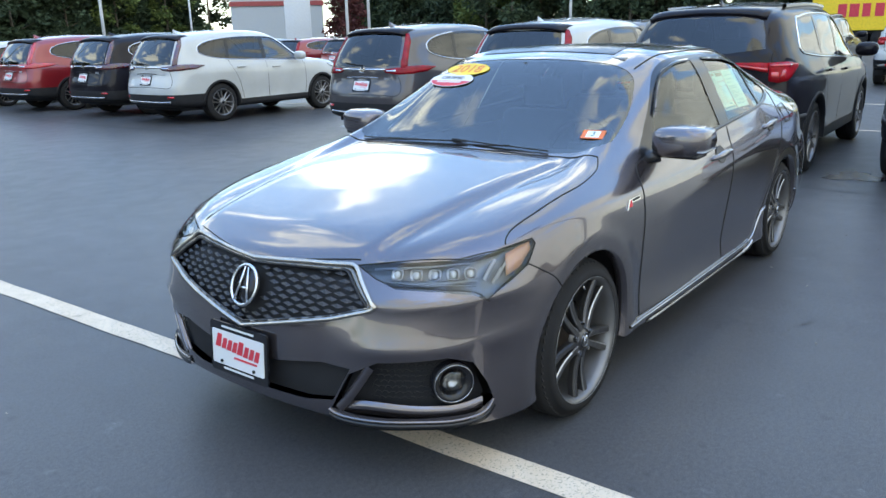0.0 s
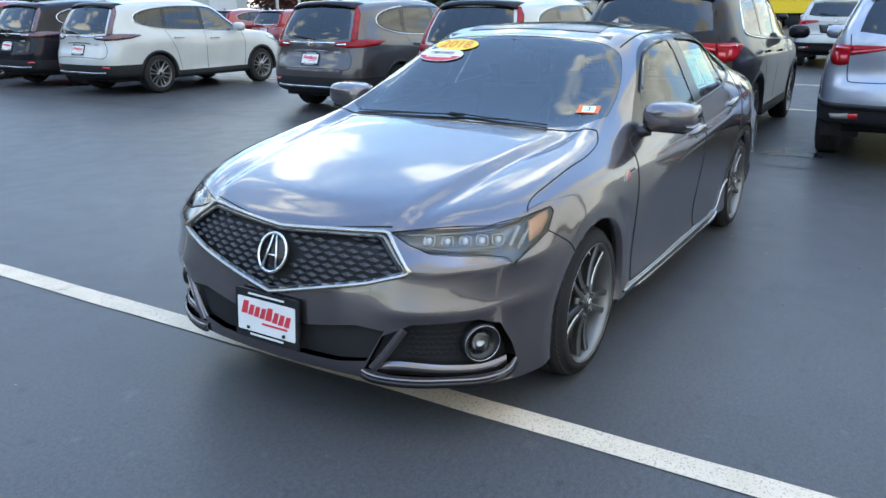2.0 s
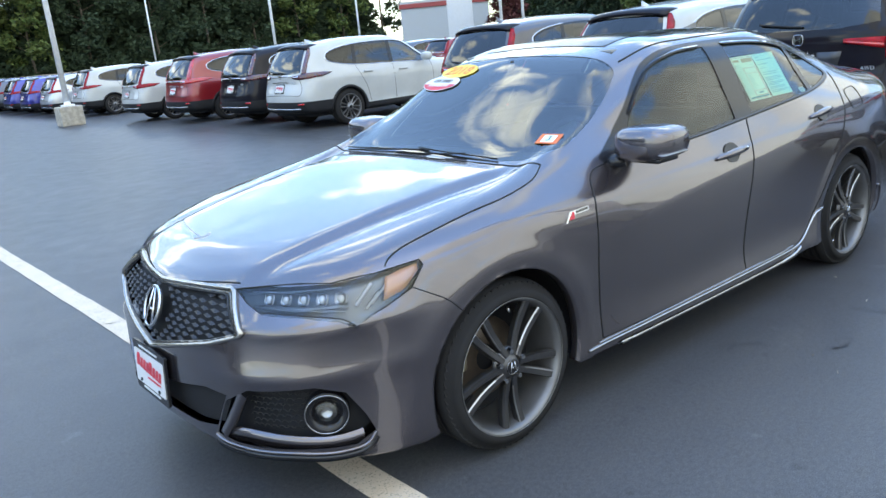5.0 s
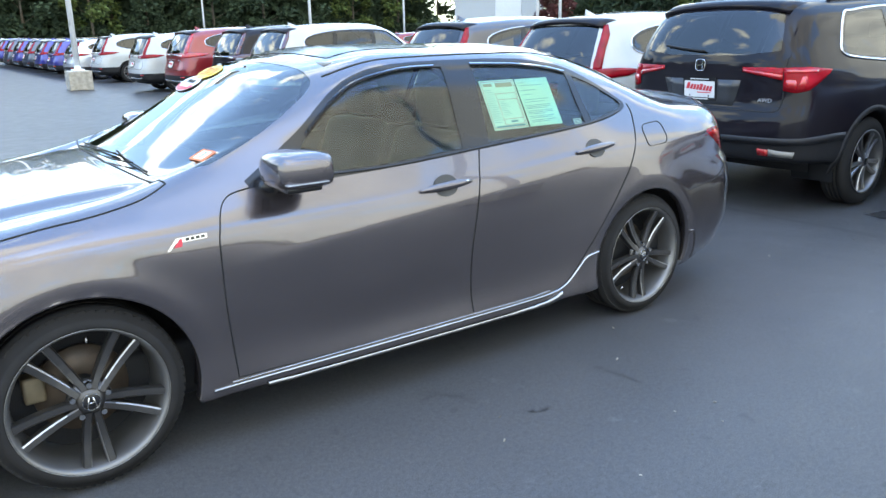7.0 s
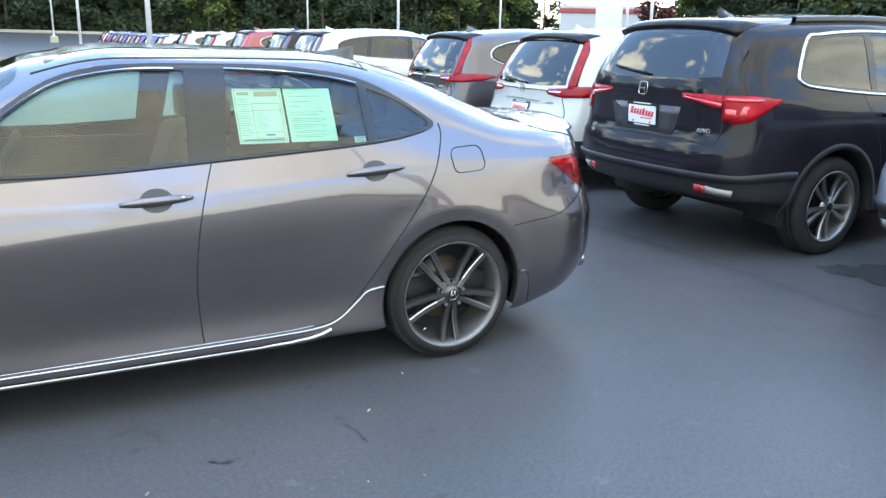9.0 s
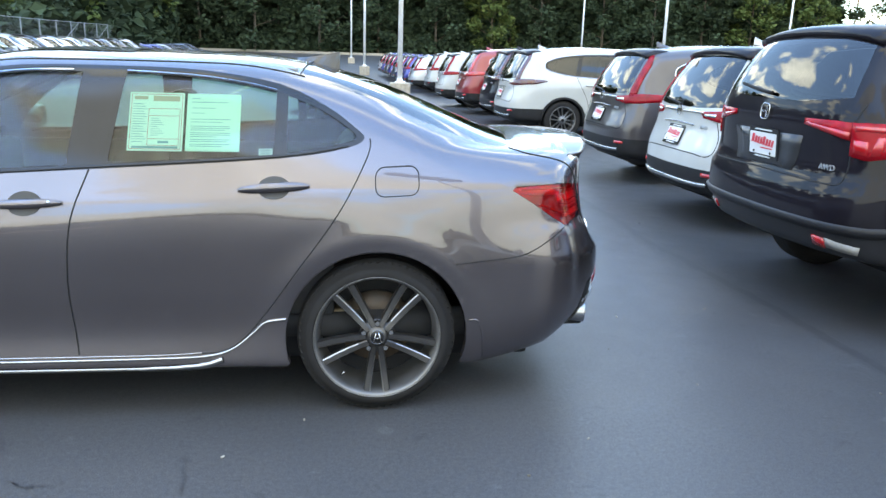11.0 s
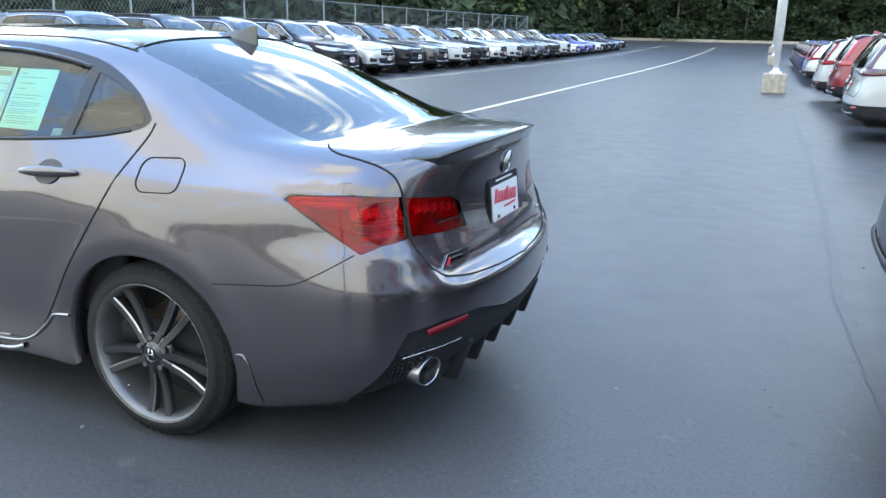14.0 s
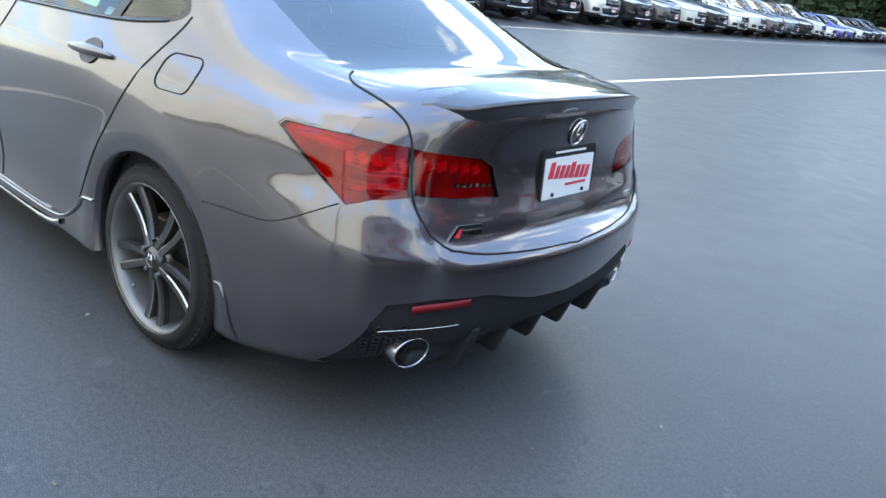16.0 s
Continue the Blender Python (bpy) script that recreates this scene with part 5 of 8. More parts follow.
GRILLE_STUD = plain("grille_stud_grey", (0.040, 0.040, 0.043), 0.42, metal=0.6)
LAMP_TRIM = plain("lamp_trim_grey", (0.42, 0.44, 0.47), 0.35, metal=0.5)
LAMP_BLADE = plain("lamp_blade_dark", (0.15, 0.17, 0.19), 0.22, metal=0.6)
BEVEL = plain("smoked_chrome", (0.20, 0.185, 0.17), 0.22, metal=1.0, wear=0.05)
LAMP_CUP = plain("lamp_reflector", (0.42, 0.44, 0.46), 0.22, metal=0.9)
SURROUND = plain("satin_chrome", (0.44, 0.40, 0.36), 0.24, metal=1.0, wear=0.05)
LAMP_BEAD = plain("lamp_bead", (0.60, 0.62, 0.64), 0.10, metal=0.2, coat=1.0)


def tail_details():
    car = sedan
    for s in (-1, 1):
        fl = (lambda p: p) if s < 0 else (lambda p: (p[0], -p[1], p[2]))
        for loop in (TAIL_OUTER, TAIL_INNER):
            e = [fl(p) for p in loop]
            part("lamp_seal", ribbon([sh.near(q) for a, b in zip(e, e[1:] + e[:1]) for q in (a, tuple((u + v) / 2 for u, v in zip(a, b)))] + [sh.near(e[0])], .0012, .0005, .0004), GAP, car)
        # reflector units behind the red lenses
        def cells(a, b, n, size, tilt, mat, depth=.012):
            for k in range(n):
                t = (k + .5) / n
                co, no = sh.near(fl(tuple(u + (v - u) * t for u, v in zip(a, b))))
                m = facing(co, no, lift=-depth) @ pose(0, 0, 0, 0, 0, tilt * -s)
                bm = plate_shape(bmesh.new(), [(-size[0] / 2, -size[1] / 2), (size[0] / 2, -size[1] / 2), (size[0] / 2, size[1] / 2), (-size[0] / 2, size[1] / 2)], .006)
                for v in bm.verts:
                    if v.co.z > .003:
                        v.co.x, v.co.y = v.co.x * .55, v.co.y * .7
                ob = part("reflector_cell", bm, mat, car, smooth=False)
                ob.matrix_basis = m
        cells((3.520, -.785, .895), (3.650, -.652, .884), 5, (.030, .040), 18, LAMP_CELL)
        cells((3.560, -.782, .812), (3.655, -.668, .838), 4, (.034, .018), 8, LAMP_CELL)
        cells((3.666, -.612, .893), (3.722, -.415, .872), 5, (.032, .030), 18, LAMP_CELL)
        cells((3.712, -.520, .836), (3.738, -.375, .829), 6, (.016, .014), 10, LAMP_CUP, .006)
        for pts, w in (([(3.36, -.825, .930), (3.46, -.795, .932), (3.56, -.74, .928), (3.62, -.67, .925)], .008), ([(3.44, -.828, .872), (3.50, -.81, .85), (3.555, -.785, .83)], .010)):
            part("lamp_bar", ribbon([(p - n * .012, n) for p, n in (sh.near(fl(q)) for q in smooth_line(pts, 5))], w, .0, .003), RED_BRIGHT, car)
        part("lamp_upper_band", ruled(sh, [fl(q) for q in ((3.345, -.826, .941), (3.45, -.795, .945), (3.55, -.74, .942))], [fl(q) for q in ((3.365, -.832, .918), (3.45, -.810, .905), (3.535, -.770, .905))], -.010, 8, 2, .014), LAMP_BAND, car, "pale pink upper strip of the lens")
        for k in range(8):                       # fine ribs of the inner half
            z = .806 + k * .0125
            pts = [(3.555 - .004 * k, -.785 + .001 * k, z + .006), (3.60, -.745, z), (3.635, -.70, z + .005), (3.658, -.658, z)]
            part("lamp_rib", ribbon([(p - n * .009, n) for p, n in (sh.near(fl(q)) for q in smooth_line(pts, 3))], .0045, .0, .003), LAMP_CELL if k % 3 else RED_BRIGHT, car)
        part("bumper_reflector", ribbon([sh.near(fl(q)) for q in smooth_line([(3.722, -.65, .494), (3.748, -.59, .502), (3.786, -.48, .508)], 5)], .022, .0015, .002), REFLECTOR_RED, car, "thin red bumper reflector")
        # exhaust
        ex = new("exhaust_tip"); ex.parent = car
        ex.matrix_basis = pose(3.684, s * .608, .342, 0, 90, 0) @ pose(0, 0, 0, s * -12, 4, 0) @ Matrix.Diagonal((.70, .88, 1, 1))
        bm = bmesh.new()
        lathe(bm, [(.070, -.20), (.072, .0), (.073, .045), (.071, .050), (.067, .050), (.065, .045), (.060, -.10)], 40, "z")
        part("exhaust_pipe", fix(bm), DARK_CHROME, ex)
        # dark disc that closes the pipe
        bm = bmesh.new()
        lathe(bm, [(.0, -.07), (.060, -.07)], 36, "z")
        part("exhaust_dark", fix(bm), EXHAUST_DARK, ex)
        # honeycomb beside the exhaust
        bm = bmesh.new()
        for r in range(7):
            for c in range(5):
                p = fl((3.655 + .018 * c, -.745 + .030 * c, .290 + r * .021 + .004 * c))
                co, no = sh.near(p)
                q = facing(co, no, lift=-.006)
                o = .007 if c % 2 else 0
                for k6 in range(6):
                    a0, a1 = math.pi / 3 * k6, math.pi / 3 * (k6 + 1)
                    rod(bm, q @ Vector((.012 * math.cos(a0), .010 * math.sin(a0) + o, 0)), q @ Vector((.012 * math.cos(a1), .010 * math.sin(a1) + o, 0)), .0022, seg=4, caps=False)
        part("exhaust_mesh", bm, GLOSS_BLACK, car)
        part("diffuser_edge", ribbon([sh.near(fl(q)) for q in smooth_line([(3.665, -.715, .425), (3.72, -.64, .432), (3.78, -.50, .436)], 5)], .0018, .001, .001), SURROUND, car)
    # diffuser fins
    for k in range(-2, 3):
        bm = bmesh.new()
        y = k * .20
        for v in box(bm, 3.50, 3.80, y - .018, y + .018, .225, .39, .008):
            pass
        for v in bm.verts:
            if v.co.x > 3.7 and v.co.z < .3:
                v.co.x -= .05
        part("diffuser_fin", bm, TRIM_BLACK, car)
    bm = bmesh.new()
    box(bm, 3.42, 3.73, -.62, .62, .27, .33, .02)
    part("diffuser_tray", bm, TRIM_BLACK, car)
    # boot spoiler
    bm = bmesh.new()
    rows = []
    n = 36
    for k in range(n + 1):
        y = -.60 + 1.2 * k / n
        t = abs(y) / .60
        x1 = 3.808 - .155 * t ** 2.4
        z1 = 1.096 - .066 * t ** 2.6
        x0 = 3.60 - .05 * t ** 2
        end = 1 - t ** 14
        co, _ = sh.at("z", 1, x0, y)
        cb, _ = sh.at("x", 1, y, z1 - .055)
        prof = [(co.x, co.z + .001), ((co.x * .45 + x1 * .55), co.z * .45 + z1 * .55 + .004 * end), (x1 - .02, z1 + .002 * end), (x1, z1 - .003), (x1 - .012, z1 - .016), (min(cb.x, x1 - .02), z1 - .055)]
        f = min(1.0, (1 - t) / .16)
        f = .04 + .96 * f * f * (3 - 2 * f)                  # the ends run out into the lid
        base = [(co.x, co.z), (co.x + .03, sh.at("z", 1, co.x + .03, y)[0].z), (co.x + .05, sh.at("z", 1, co.x + .05, y)[0].z), (co.x + .06, sh.at("z", 1, co.x + .06, y)[0].z), (co.x + .065, sh.at("z", 1, co.x + .065, y)[0].z), (co.x + .07, sh.at("z", 1, co.x + .07, y)[0].z - .004)]
        prof = [(a + (x - a) * f, c + (z - c) * f) for (x, z), (a, c) in zip(prof, base)]
        rows.append([bm.verts.new((x, y, z)) for x, z in prof])
    for a, b in zip(rows, rows[1:]):
        for j in range(5):
            bm.faces.new((a[j], a[j + 1], b[j + 1], b[j]))
    bm.faces.new(rows[0]); bm.faces.new(rows[-1][::-1])
    part("boot_spoiler", fix(bm), SPOILER_PAINT, car, "dark glossy spoiler on the boot lid")
    # rear emblem, badge and plate
    co, no = sh.at("x", 1, 0, .972)
    em = new("rear_emblem"); em.parent = car
    em.matrix_basis = facing(co, no, lift=.003)
    part("emblem_ring", tube([(x, y, .003) for x, y in oval(.038, .041)], .0055, closed=True), CHROME, em)
    bm = bmesh.new()
    for s in (-1, 1):
        rod(bm, (s * .019, -.034, .004), (s * .005, .036, .004), .0038, .0026, 8)
    rod(bm, (-.012, -.006, .004), (.012, -.006, .004), .0035, seg=8)
    part("emblem_arms", bm, CHROME, em)
    co, no = sh.at("x", 1, 0, .825)
    dealer_plate(car, facing((co.x - .002, 0, .825), (1, 0, .10)), name="rear_plate", rich=True)
    for y, w, s in ((-.49, .10, -1), (.46, .10, 1)):
        co, no = sh.at("x", 1, y, .705)
        bd = new("boot_badge"); bd.parent, bd.matrix_basis = car, facing(co, no, lift=.001)
        bm = bmesh.new()
        if s < 0:
            plate_shape(bm, [(-.065, -.022), (-.054, -.022), (-.024, .016), (.062, .016), (.062, .022), (-.030, .022)], .004)
        for k in range(4):
            box(bm, -.012 + k * .019, .002 + k * .019, -.008, .006, 0, .004)
        part("badge_letters", bm, CHROME, bd, smooth=False)
        if s < 0:
            part("badge_red", plate_shape(bmesh.new(), [(-.040, -.014), (-.022, -.014), (-.016, .010), (-.022, .010)], .0045), RED_INK, bd, smooth=False)


REFLECTOR_RED = plain("reflector_red", (0.17, 0.004, 0.009), 0.4, spec=0.3)
SPOILER_PAINT = paint("paint_spoiler_dark", (0.035, 0.033, 0.035), metal=0.5, rough=0.3)


def side_fittings():
    car = sedan
    for s in (-1, 1):
        # wing mirror
        mi = new("wing_mirror"); mi.parent = car
        mi.matrix_basis = pose(.763, s * .965, 1.036) @ Matrix.Diagonal((.91, .93 if s < 0 else -.93, .90, 1))
        bm = bmesh.new()
        bmesh.ops.create_uvsphere(bm, u_segments=28, v_segments=18, radius=1.0)
        for v in bm.verts:
            x, y, z = v.co
            sx = math.copysign(abs(x) ** .62, x)
            sy = math.copysign(abs(y) ** .60, y)
            sz = math.copysign(abs(z) ** .55, z)
            v.co = Vector((sx * .118 + (.035 * (-y) if x > 0 else 0), sy * .135, sz * (.078 - .012 * (-y))))
            v.co.z += .010 * v.co.y / .135 * -1 if v.co.z > 0 else 0
            if v.co.x > .08:
                v.co.x = .08 + (v.co.x - .08) * .25 + .02
        part("mirror_shell", fix(bm), STEEL_GRAY, mi)
        bm = bmesh.new()
        box(bm, -.080, .070, -.100, .105, -.078, -.052, .010)
        part("mirror_lower_band", bm, GLOSS_BLACK, mi)
        bm = bmesh.new()
        box(bm, -.092, .082, -.136, -.03, -.040, -.035, .002)
        part("turn_signal", bm, LAMP_TRIM, mi)
        bm = bmesh.new()
        box(bm, .080, .098, -.104, .100, -.046, .052, .01)
        part("mirror_glass", bm, CHROME, mi)
        bm = bmesh.new()
        rod(bm, (-.05, .09, -.075), (-.09, .155, -.085), .030, .034, 14)
        part("mirror_arm", bm, GLOSS_BLACK, mi)
        # handles
        for hx, hz, tilt in ((1.47, .874, 3.0), (2.375, .940, 4.0)):
            co, no = sh.at("y", s, hx, hz)
            hm = facing(co, no) if s < 0 else facing(co, no) @ Matrix.Diagonal((-1, 1, 1, 1))
            ha = new("door_handle"); ha.parent, ha.matrix_basis = car, hm @ pose(0, 0, 0, 0, 0, tilt)
            # flat dark disc paints the shade in the grip recess
            bm = bmesh.new()
            lathe(bm, [(.0, .0012), (.040, .0014), (.047, .0018)], 28, "z")
            for v in bm.verts:
                v.co.x = v.co.x * 1.3
                v.co.y += .004
            part("handle_bowl", fix(bm), BOWL_SHADE, ha)
            bm = bmesh.new()
            rows = []
            for k in range(13):
                t = k / 12
                x = -.135 + .27 * t
                w = .016 * (math.sin(math.pi * min(max(t, .02), .98)) ** .45) + .002
                lift = .012 + .020 * math.sin(math.pi * t) ** .5
                rows.append([bm.verts.new((x, -w, .0)), bm.verts.new((x, -w, lift * .7)), bm.verts.new((x, -w * .4, lift)), bm.verts.new((x, w * .5, lift)), bm.verts.new((x, w, lift * .7)), bm.verts.new((x, w, .0))])
            for a, b in zip(rows, rows[1:]):
                for j in range(5):
                    bm.faces.new((a[j], a[j + 1], b[j + 1], b[j]))
            bm.faces.new(rows[0]); bm.faces.new(rows[-1][::-1])
            part("handle_bar", fix(bm), STEEL_GRAY, ha)
            if hx < 2 and s < 0:
                bm = bmesh.new()
                rod(bm, (.095, .001, .02), (.095, .001, .031), .006, seg=10)
                part("key_cylinder", bm, CHROME, ha)
        # fender badge
        co, no = sh.at("y", s, .37, .823)
        bd = new("fender_badge"); bd.parent = car
        bd.matrix_basis = (facing(co, no) if s < 0 else facing(co, no) @ Matrix.Diagonal((-1, 1, 1, 1))) @ pose(0, 0, .001, 0, 0, 2)
        part("badge_plate", plate_shape(bmesh.new(), [(-.072, -.020), (-.062, -.020), (-.040, .002), (.070, .002), (.072, .018), (-.036, .018)], .004), CHROME, bd, smooth=False)
        part("badge_red", plate_shape(bmesh.new(), [(-.048, -.012), (-.020, -.012), (-.014, .014), (-.024, .014)], .005), RED_INK, bd, smooth=False)
        bm = bmesh.new()
        for k in range(4):
            box(bm, -.004 + k * .018, .009 + k * .018, .005, .015, .004, .0052)
        part("badge_letters", bm, BLACK_INK, bd, smooth=False)
        # rain visors over the side glass
        for pts in ([(.92, 1.135), (1.05, 1.235), (1.20, 1.312), (1.40, 1.350), (1.60, 1.357)], [(1.80, 1.358), (2.05, 1.348), (2.25, 1.325), (2.37, 1.300)]):
            path = [(p + n * .012 - Vector((0, 0, .012)), n) for p, n in on("y", s, pts, 5)]
            part("rain_visor", ribbon(path, .018, .002, .001), VISOR, car)
    # roof aerial
    bm = bmesh.new()
    rows = []
    for k in range(10):
        t = k / 9
        x = 2.42 + .20 * t
        h = .074 * (t ** 1.3)
        w = .019 * (1 - t) ** .35 * (1 - t * .4) + .006
        z0 = sh.at("z", 1, x, 0)[0].z - .004
        rows.append([bm.verts.new((x, -w, z0)), bm.verts.new((x, -w * .45, z0 + h * .6 + .006)), bm.verts.new((x, 0, z0 + h + .010)), bm.verts.new((x, w * .45, z0 + h * .6 + .006)), bm.verts.new((x, w, z0))])
    for a, b in zip(rows, rows[1:]):
        for j in range(4):
            bm.faces.new((a[j], a[j + 1], b[j + 1], b[j]))
    bm.faces.new(rows[-1])
    # body-coloured aerial; the darker paint stands in for its shaded side
    part("roof_aerial", fix(bm), SPOILER_PAINT, car, "shark-fin roof aerial, body colour painted darker for its shaded side", smooth=False)
    # sunroof glass and its gap
    bm = bmesh.new()
    g = [[sh.at("z", 1, 1.20 + .56 * i / 8, -.41 + .82 * j / 10)[0] + Vector((0, 0, .003)) for j in range(11)] for i in range(9)]
    vs = [[bm.verts.new(p) for p in row] for row in g]
    for a, b in zip(vs, vs[1:]):
        for j in range(10):
            bm.faces.new((a[j], a[j + 1], b[j + 1], b[j]))
    part("sunroof", fix(bm), GLOSS_BLACK, car, "dark glass sunroof panel")
    # wipers
    for pts, up in (([(.375, .62), (.372, .30), (.378, -.05)], .02), ([(.395, .05), (.378, -.20), (.372, -.50)], .02)):
        line = [sh.at("z", 1, x, y)[0] + Vector((0, 0, .007)) for x, y in smooth_line(pts, 5)]
        part("wiper", tube(line, .0036), TRIM_BLACK, car)
    for pts in ([(.335, .56), (.355, .25), (.376, -.02)], [(.335, -.02), (.350, -.15), (.374, -.30)]):
        line = [sh.at("z", 1, x, y)[0] + Vector((0, 0, .012)) for x, y in smooth_line(pts, 5)]
        part("wiper_arm", tube(line, .0038), TRIM_BLACK, car)


VISOR = glass("smoked_visor", (0.30, 0.31, 0.33), 1.3)
BOWL_SHADE = plain("handle_recess_shade", (0.030, 0.029, 0.030), 0.4)
finish_sedan()
grille_and_nose()
tail_details()
side_fittings()


# cabin
def seat(parent, x, y, wide=.50):
    st = new("seat"); st.parent = parent; st.matrix_basis = pose(x, y, .36)
    bm = bmesh.new()
    box(bm, -.28, .24, -wide / 2, wide / 2, .0, .17, .05, 3)
    part("seat_cushion", bm, CABIN, st)
    bm = bmesh.new()
    box(bm, .17, .32, -wide / 2, wide / 2, .12, .68, .06, 3)
    for v in bm.verts:
        v.co.x += (v.co.z - .12) * .32
    part("seat_back", bm, CABIN, st)
    bm = bmesh.new()
    box(bm, .40, .50, -.13, .13, .70, .88, .04, 3)
    part("headrest", bm, CABIN, st)


def cabin():
    cab = new("cabin"); cab.parent = sedan
    bm = bmesh.new()
    box(bm, .42, .86, -.72, .72, .70, .95, .06, 3)
    for v in bm.verts:
        if v.co.x < .6 and v.co.z > .8:
            v.co.z += .02
    part("dashboard", bm, CABIN, cab)
    for y in (-.37, .37):
        seat(sedan, 1.36, y)
    for y in (-.42, .0, .42):
        seat(sedan, 2.28, y, .44)
    bm = bmesh.new()
    box(bm, 2.78, 3.3, -.66, .66, .98, 1.05, .02)
    part("parcel_shelf", bm, CABIN, cab)
    bm = bmesh.new()
    box(bm, 1.14, 2.45, -.50, .50, 1.365, 1.385, .008)
    part("headliner", bm, CABIN_GREY, cab)
    bm = bmesh.new()
    box(bm, .5, 3.2, -.80, .80, .30, .40)
    part("cabin_floor", bm, CABIN, cab)
    for s in (-1, 1):
        bm = bmesh.new()
        box(bm, .62, 2.60, s * .80 - .02, s * .80 + .02, .40, .93, .015)
        part("door_card", bm, CABIN, cab)
    sw = new("steering_wheel"); sw.parent = sedan
    sw.matrix_basis = pose(.93, -.37, .92, 0, -62, 0)
    part("wheel_rim", tube([(x, y, 0) for x, y in oval(.185, .185, 32)], .016, seg=8, closed=True), CABIN, sw)
    bm = bmesh.new()
    box(bm, -.06, .05, -.08, .08, -.02, .015, .015)
    for a in (0, 180, 270):
        rod(bm, (0, 0, 0), (.18 * math.sin(radians(a + 90)), .18 * math.cos(radians(a + 90)), 0), .014, seg=8)
    part("wheel_boss", bm, CABIN, sw)
    bm = bmesh.new()
    box(bm, .93, .96, -.12, .12, 1.25, 1.31, .012)
    rod(bm, (.95, 0, 1.29), (1.0, 0, 1.36), .012)
    part("interior_mirror", bm, CABIN, cab)


cabin()


def stickers():
    # oval year sticker and a two-colour oval under it, inside the top of the windscreen
    for (x, y), rx, ry, mat, text, ink, size, label in (((.940, .335), .145, .064, YELLOW, "2018", ORANGE_RED, .105, "yellow oval year sticker"), ((.848, .385), .150, .066, WHITE_LABEL, "CERTIFIED", BLACK_INK, .036, "white and red oval sticker")):
        co, no = sh.at("z", 1, x, y)
        m = facing(co, no, (0, 0, 1), .002)
        st = new("windscreen_sticker"); st.parent, st.matrix_basis = sedan, m
        tagged(st, label)
        part("sticker_oval", plate_shape(bmesh.new(), oval(rx, ry), .001), mat, st, smooth=False)
        if mat is WHITE_LABEL:
            pts = [p for p in oval(rx * .96, ry * .94) if p[1] <= -.006]
            part("sticker_red_half", plate_shape(bmesh.new(), pts, .002), RED_INK, st, smooth=False)
            bm = bmesh.new()
            for k in range(8):
                box(bm, -.088 + k * .022, -.072 + k * .022, -.030, -.014, .0022, .003)
            part("sticker_bars", bm, WHITE_LABEL, st, smooth=False)
            lettering(text, size, ink, .0006, "sticker_lettering", st, pose(0, .016, .0022))
        else:
            lettering(text, size, ink, .0006, "sticker_lettering", st, pose(0, 0, .002))
    co, no = sh.at("z", 1, .548, -.632)
    st = new("inspection_sticker"); st.parent, st.matrix_basis = sedan, facing(co, no, (0, 0, 1), .002)
    part("sticker_border", plate_shape(bmesh.new(), rounded(.105, .070, .004), .001), ORANGE_RED, st, smooth=False)
    part("sticker_field", plate_shape(bmesh.new(), rounded(.062, .050, .003), .002), MINT, st, smooth=False)
    lettering("3", .050, BLACK_INK, .0006, "sticker_lettering", st, pose(0, 0, .0022))
    # two sheets behind the rear door glass
    for x0, w, mat, nm in ((1.92, .205, PAPER, "price_sheet"), (2.135, .205, MINT, "warranty_sheet")):
        a = sh.at("y", -1, x0, 1.075)[0]
        b, _ = sh.at("y", -1, x0, 1.285)
        up = (b - a).normalized()
        no = Vector((1, 0, 0)).cross(up)
        no = no if no.y < 0 else -no
        m = facing((a + b) / 2, no, up, -.014)
        sheet = new(nm); sheet.parent, sheet.matrix_basis = sedan, m
        h = .245
        part("sheet_paper", plate_shape(bmesh.new(), rounded(w, h, .003, 1), .0008), mat, sheet, smooth=False)
        bm = bmesh.new()
        if nm == "price_sheet":
            for x_0, x_1, y_0, y_1 in ((-.094, .094, .1140, .1155), (-.094, .094, -.1155, -.1140), (-.0955, -.094, -.1155, .1155), (.094, .0955, -.1155, .1155),
                                      (-.03, .088, .0535, .055), (-.03, .088, .0235, .025), (-.03, .088, -.073, -.0715), (-.03, -.0285, -.10, .055), (.0865, .088, -.10, .055), (-.03, .088, -.10, -.0985)):
                box(bm, x_0, x_1, y_0, y_1, .001, .0016)
            part("sheet_rules", bm, RED_INK, sheet, smooth=False)
            bm = bmesh.new()
            box(bm, -.085, -.035, .092, .106, .001, .0016)
            box(bm, -.015, .085, .086, .108, .001, .0016)
            part("sheet_header", bm, HEADER_INK, sheet, smooth=False)
            bm = bmesh.new()
            for k in range(16):
                box(bm, -.088, -.088 + .04 + .012 * ((k * 7) % 3) / 2, .072 - k * .0105, .074 - k * .0105, .001, .0014)
                if k < 9:
                    box(bm, -.018, .01 + .02 * ((k * 5) % 4) / 3, .012 - k * .0088, .0138 - k * .0088, .001, .0014)
            box(bm, .01, .05, -.090, -.081, .001, .0014)
            part("sheet_text", bm, INK_BLUE, sheet, smooth=False)
            bm = bmesh.new()
            box(bm, -.085, .085, -.1115, -.103, .001, .0016)
            part("sheet_footer", bm, INK_BLUE, sheet, smooth=False)
        else:
            for k, (yy, ln) in enumerate(((.10, .03), (.085, .14), (.06, .09), (.038, .05), (.012, .15), (.0, .12), (-.018, .15), (-.026, .15), (-.034, .13), (-.046, .15), (-.054, .15), (-.062, .10), (-.074, .15), (-.082, .14), (-.094, .15), (-.102, .12))):
                box(bm, -.085, -.085 + ln, yy, yy + .0022, .001, .0014)
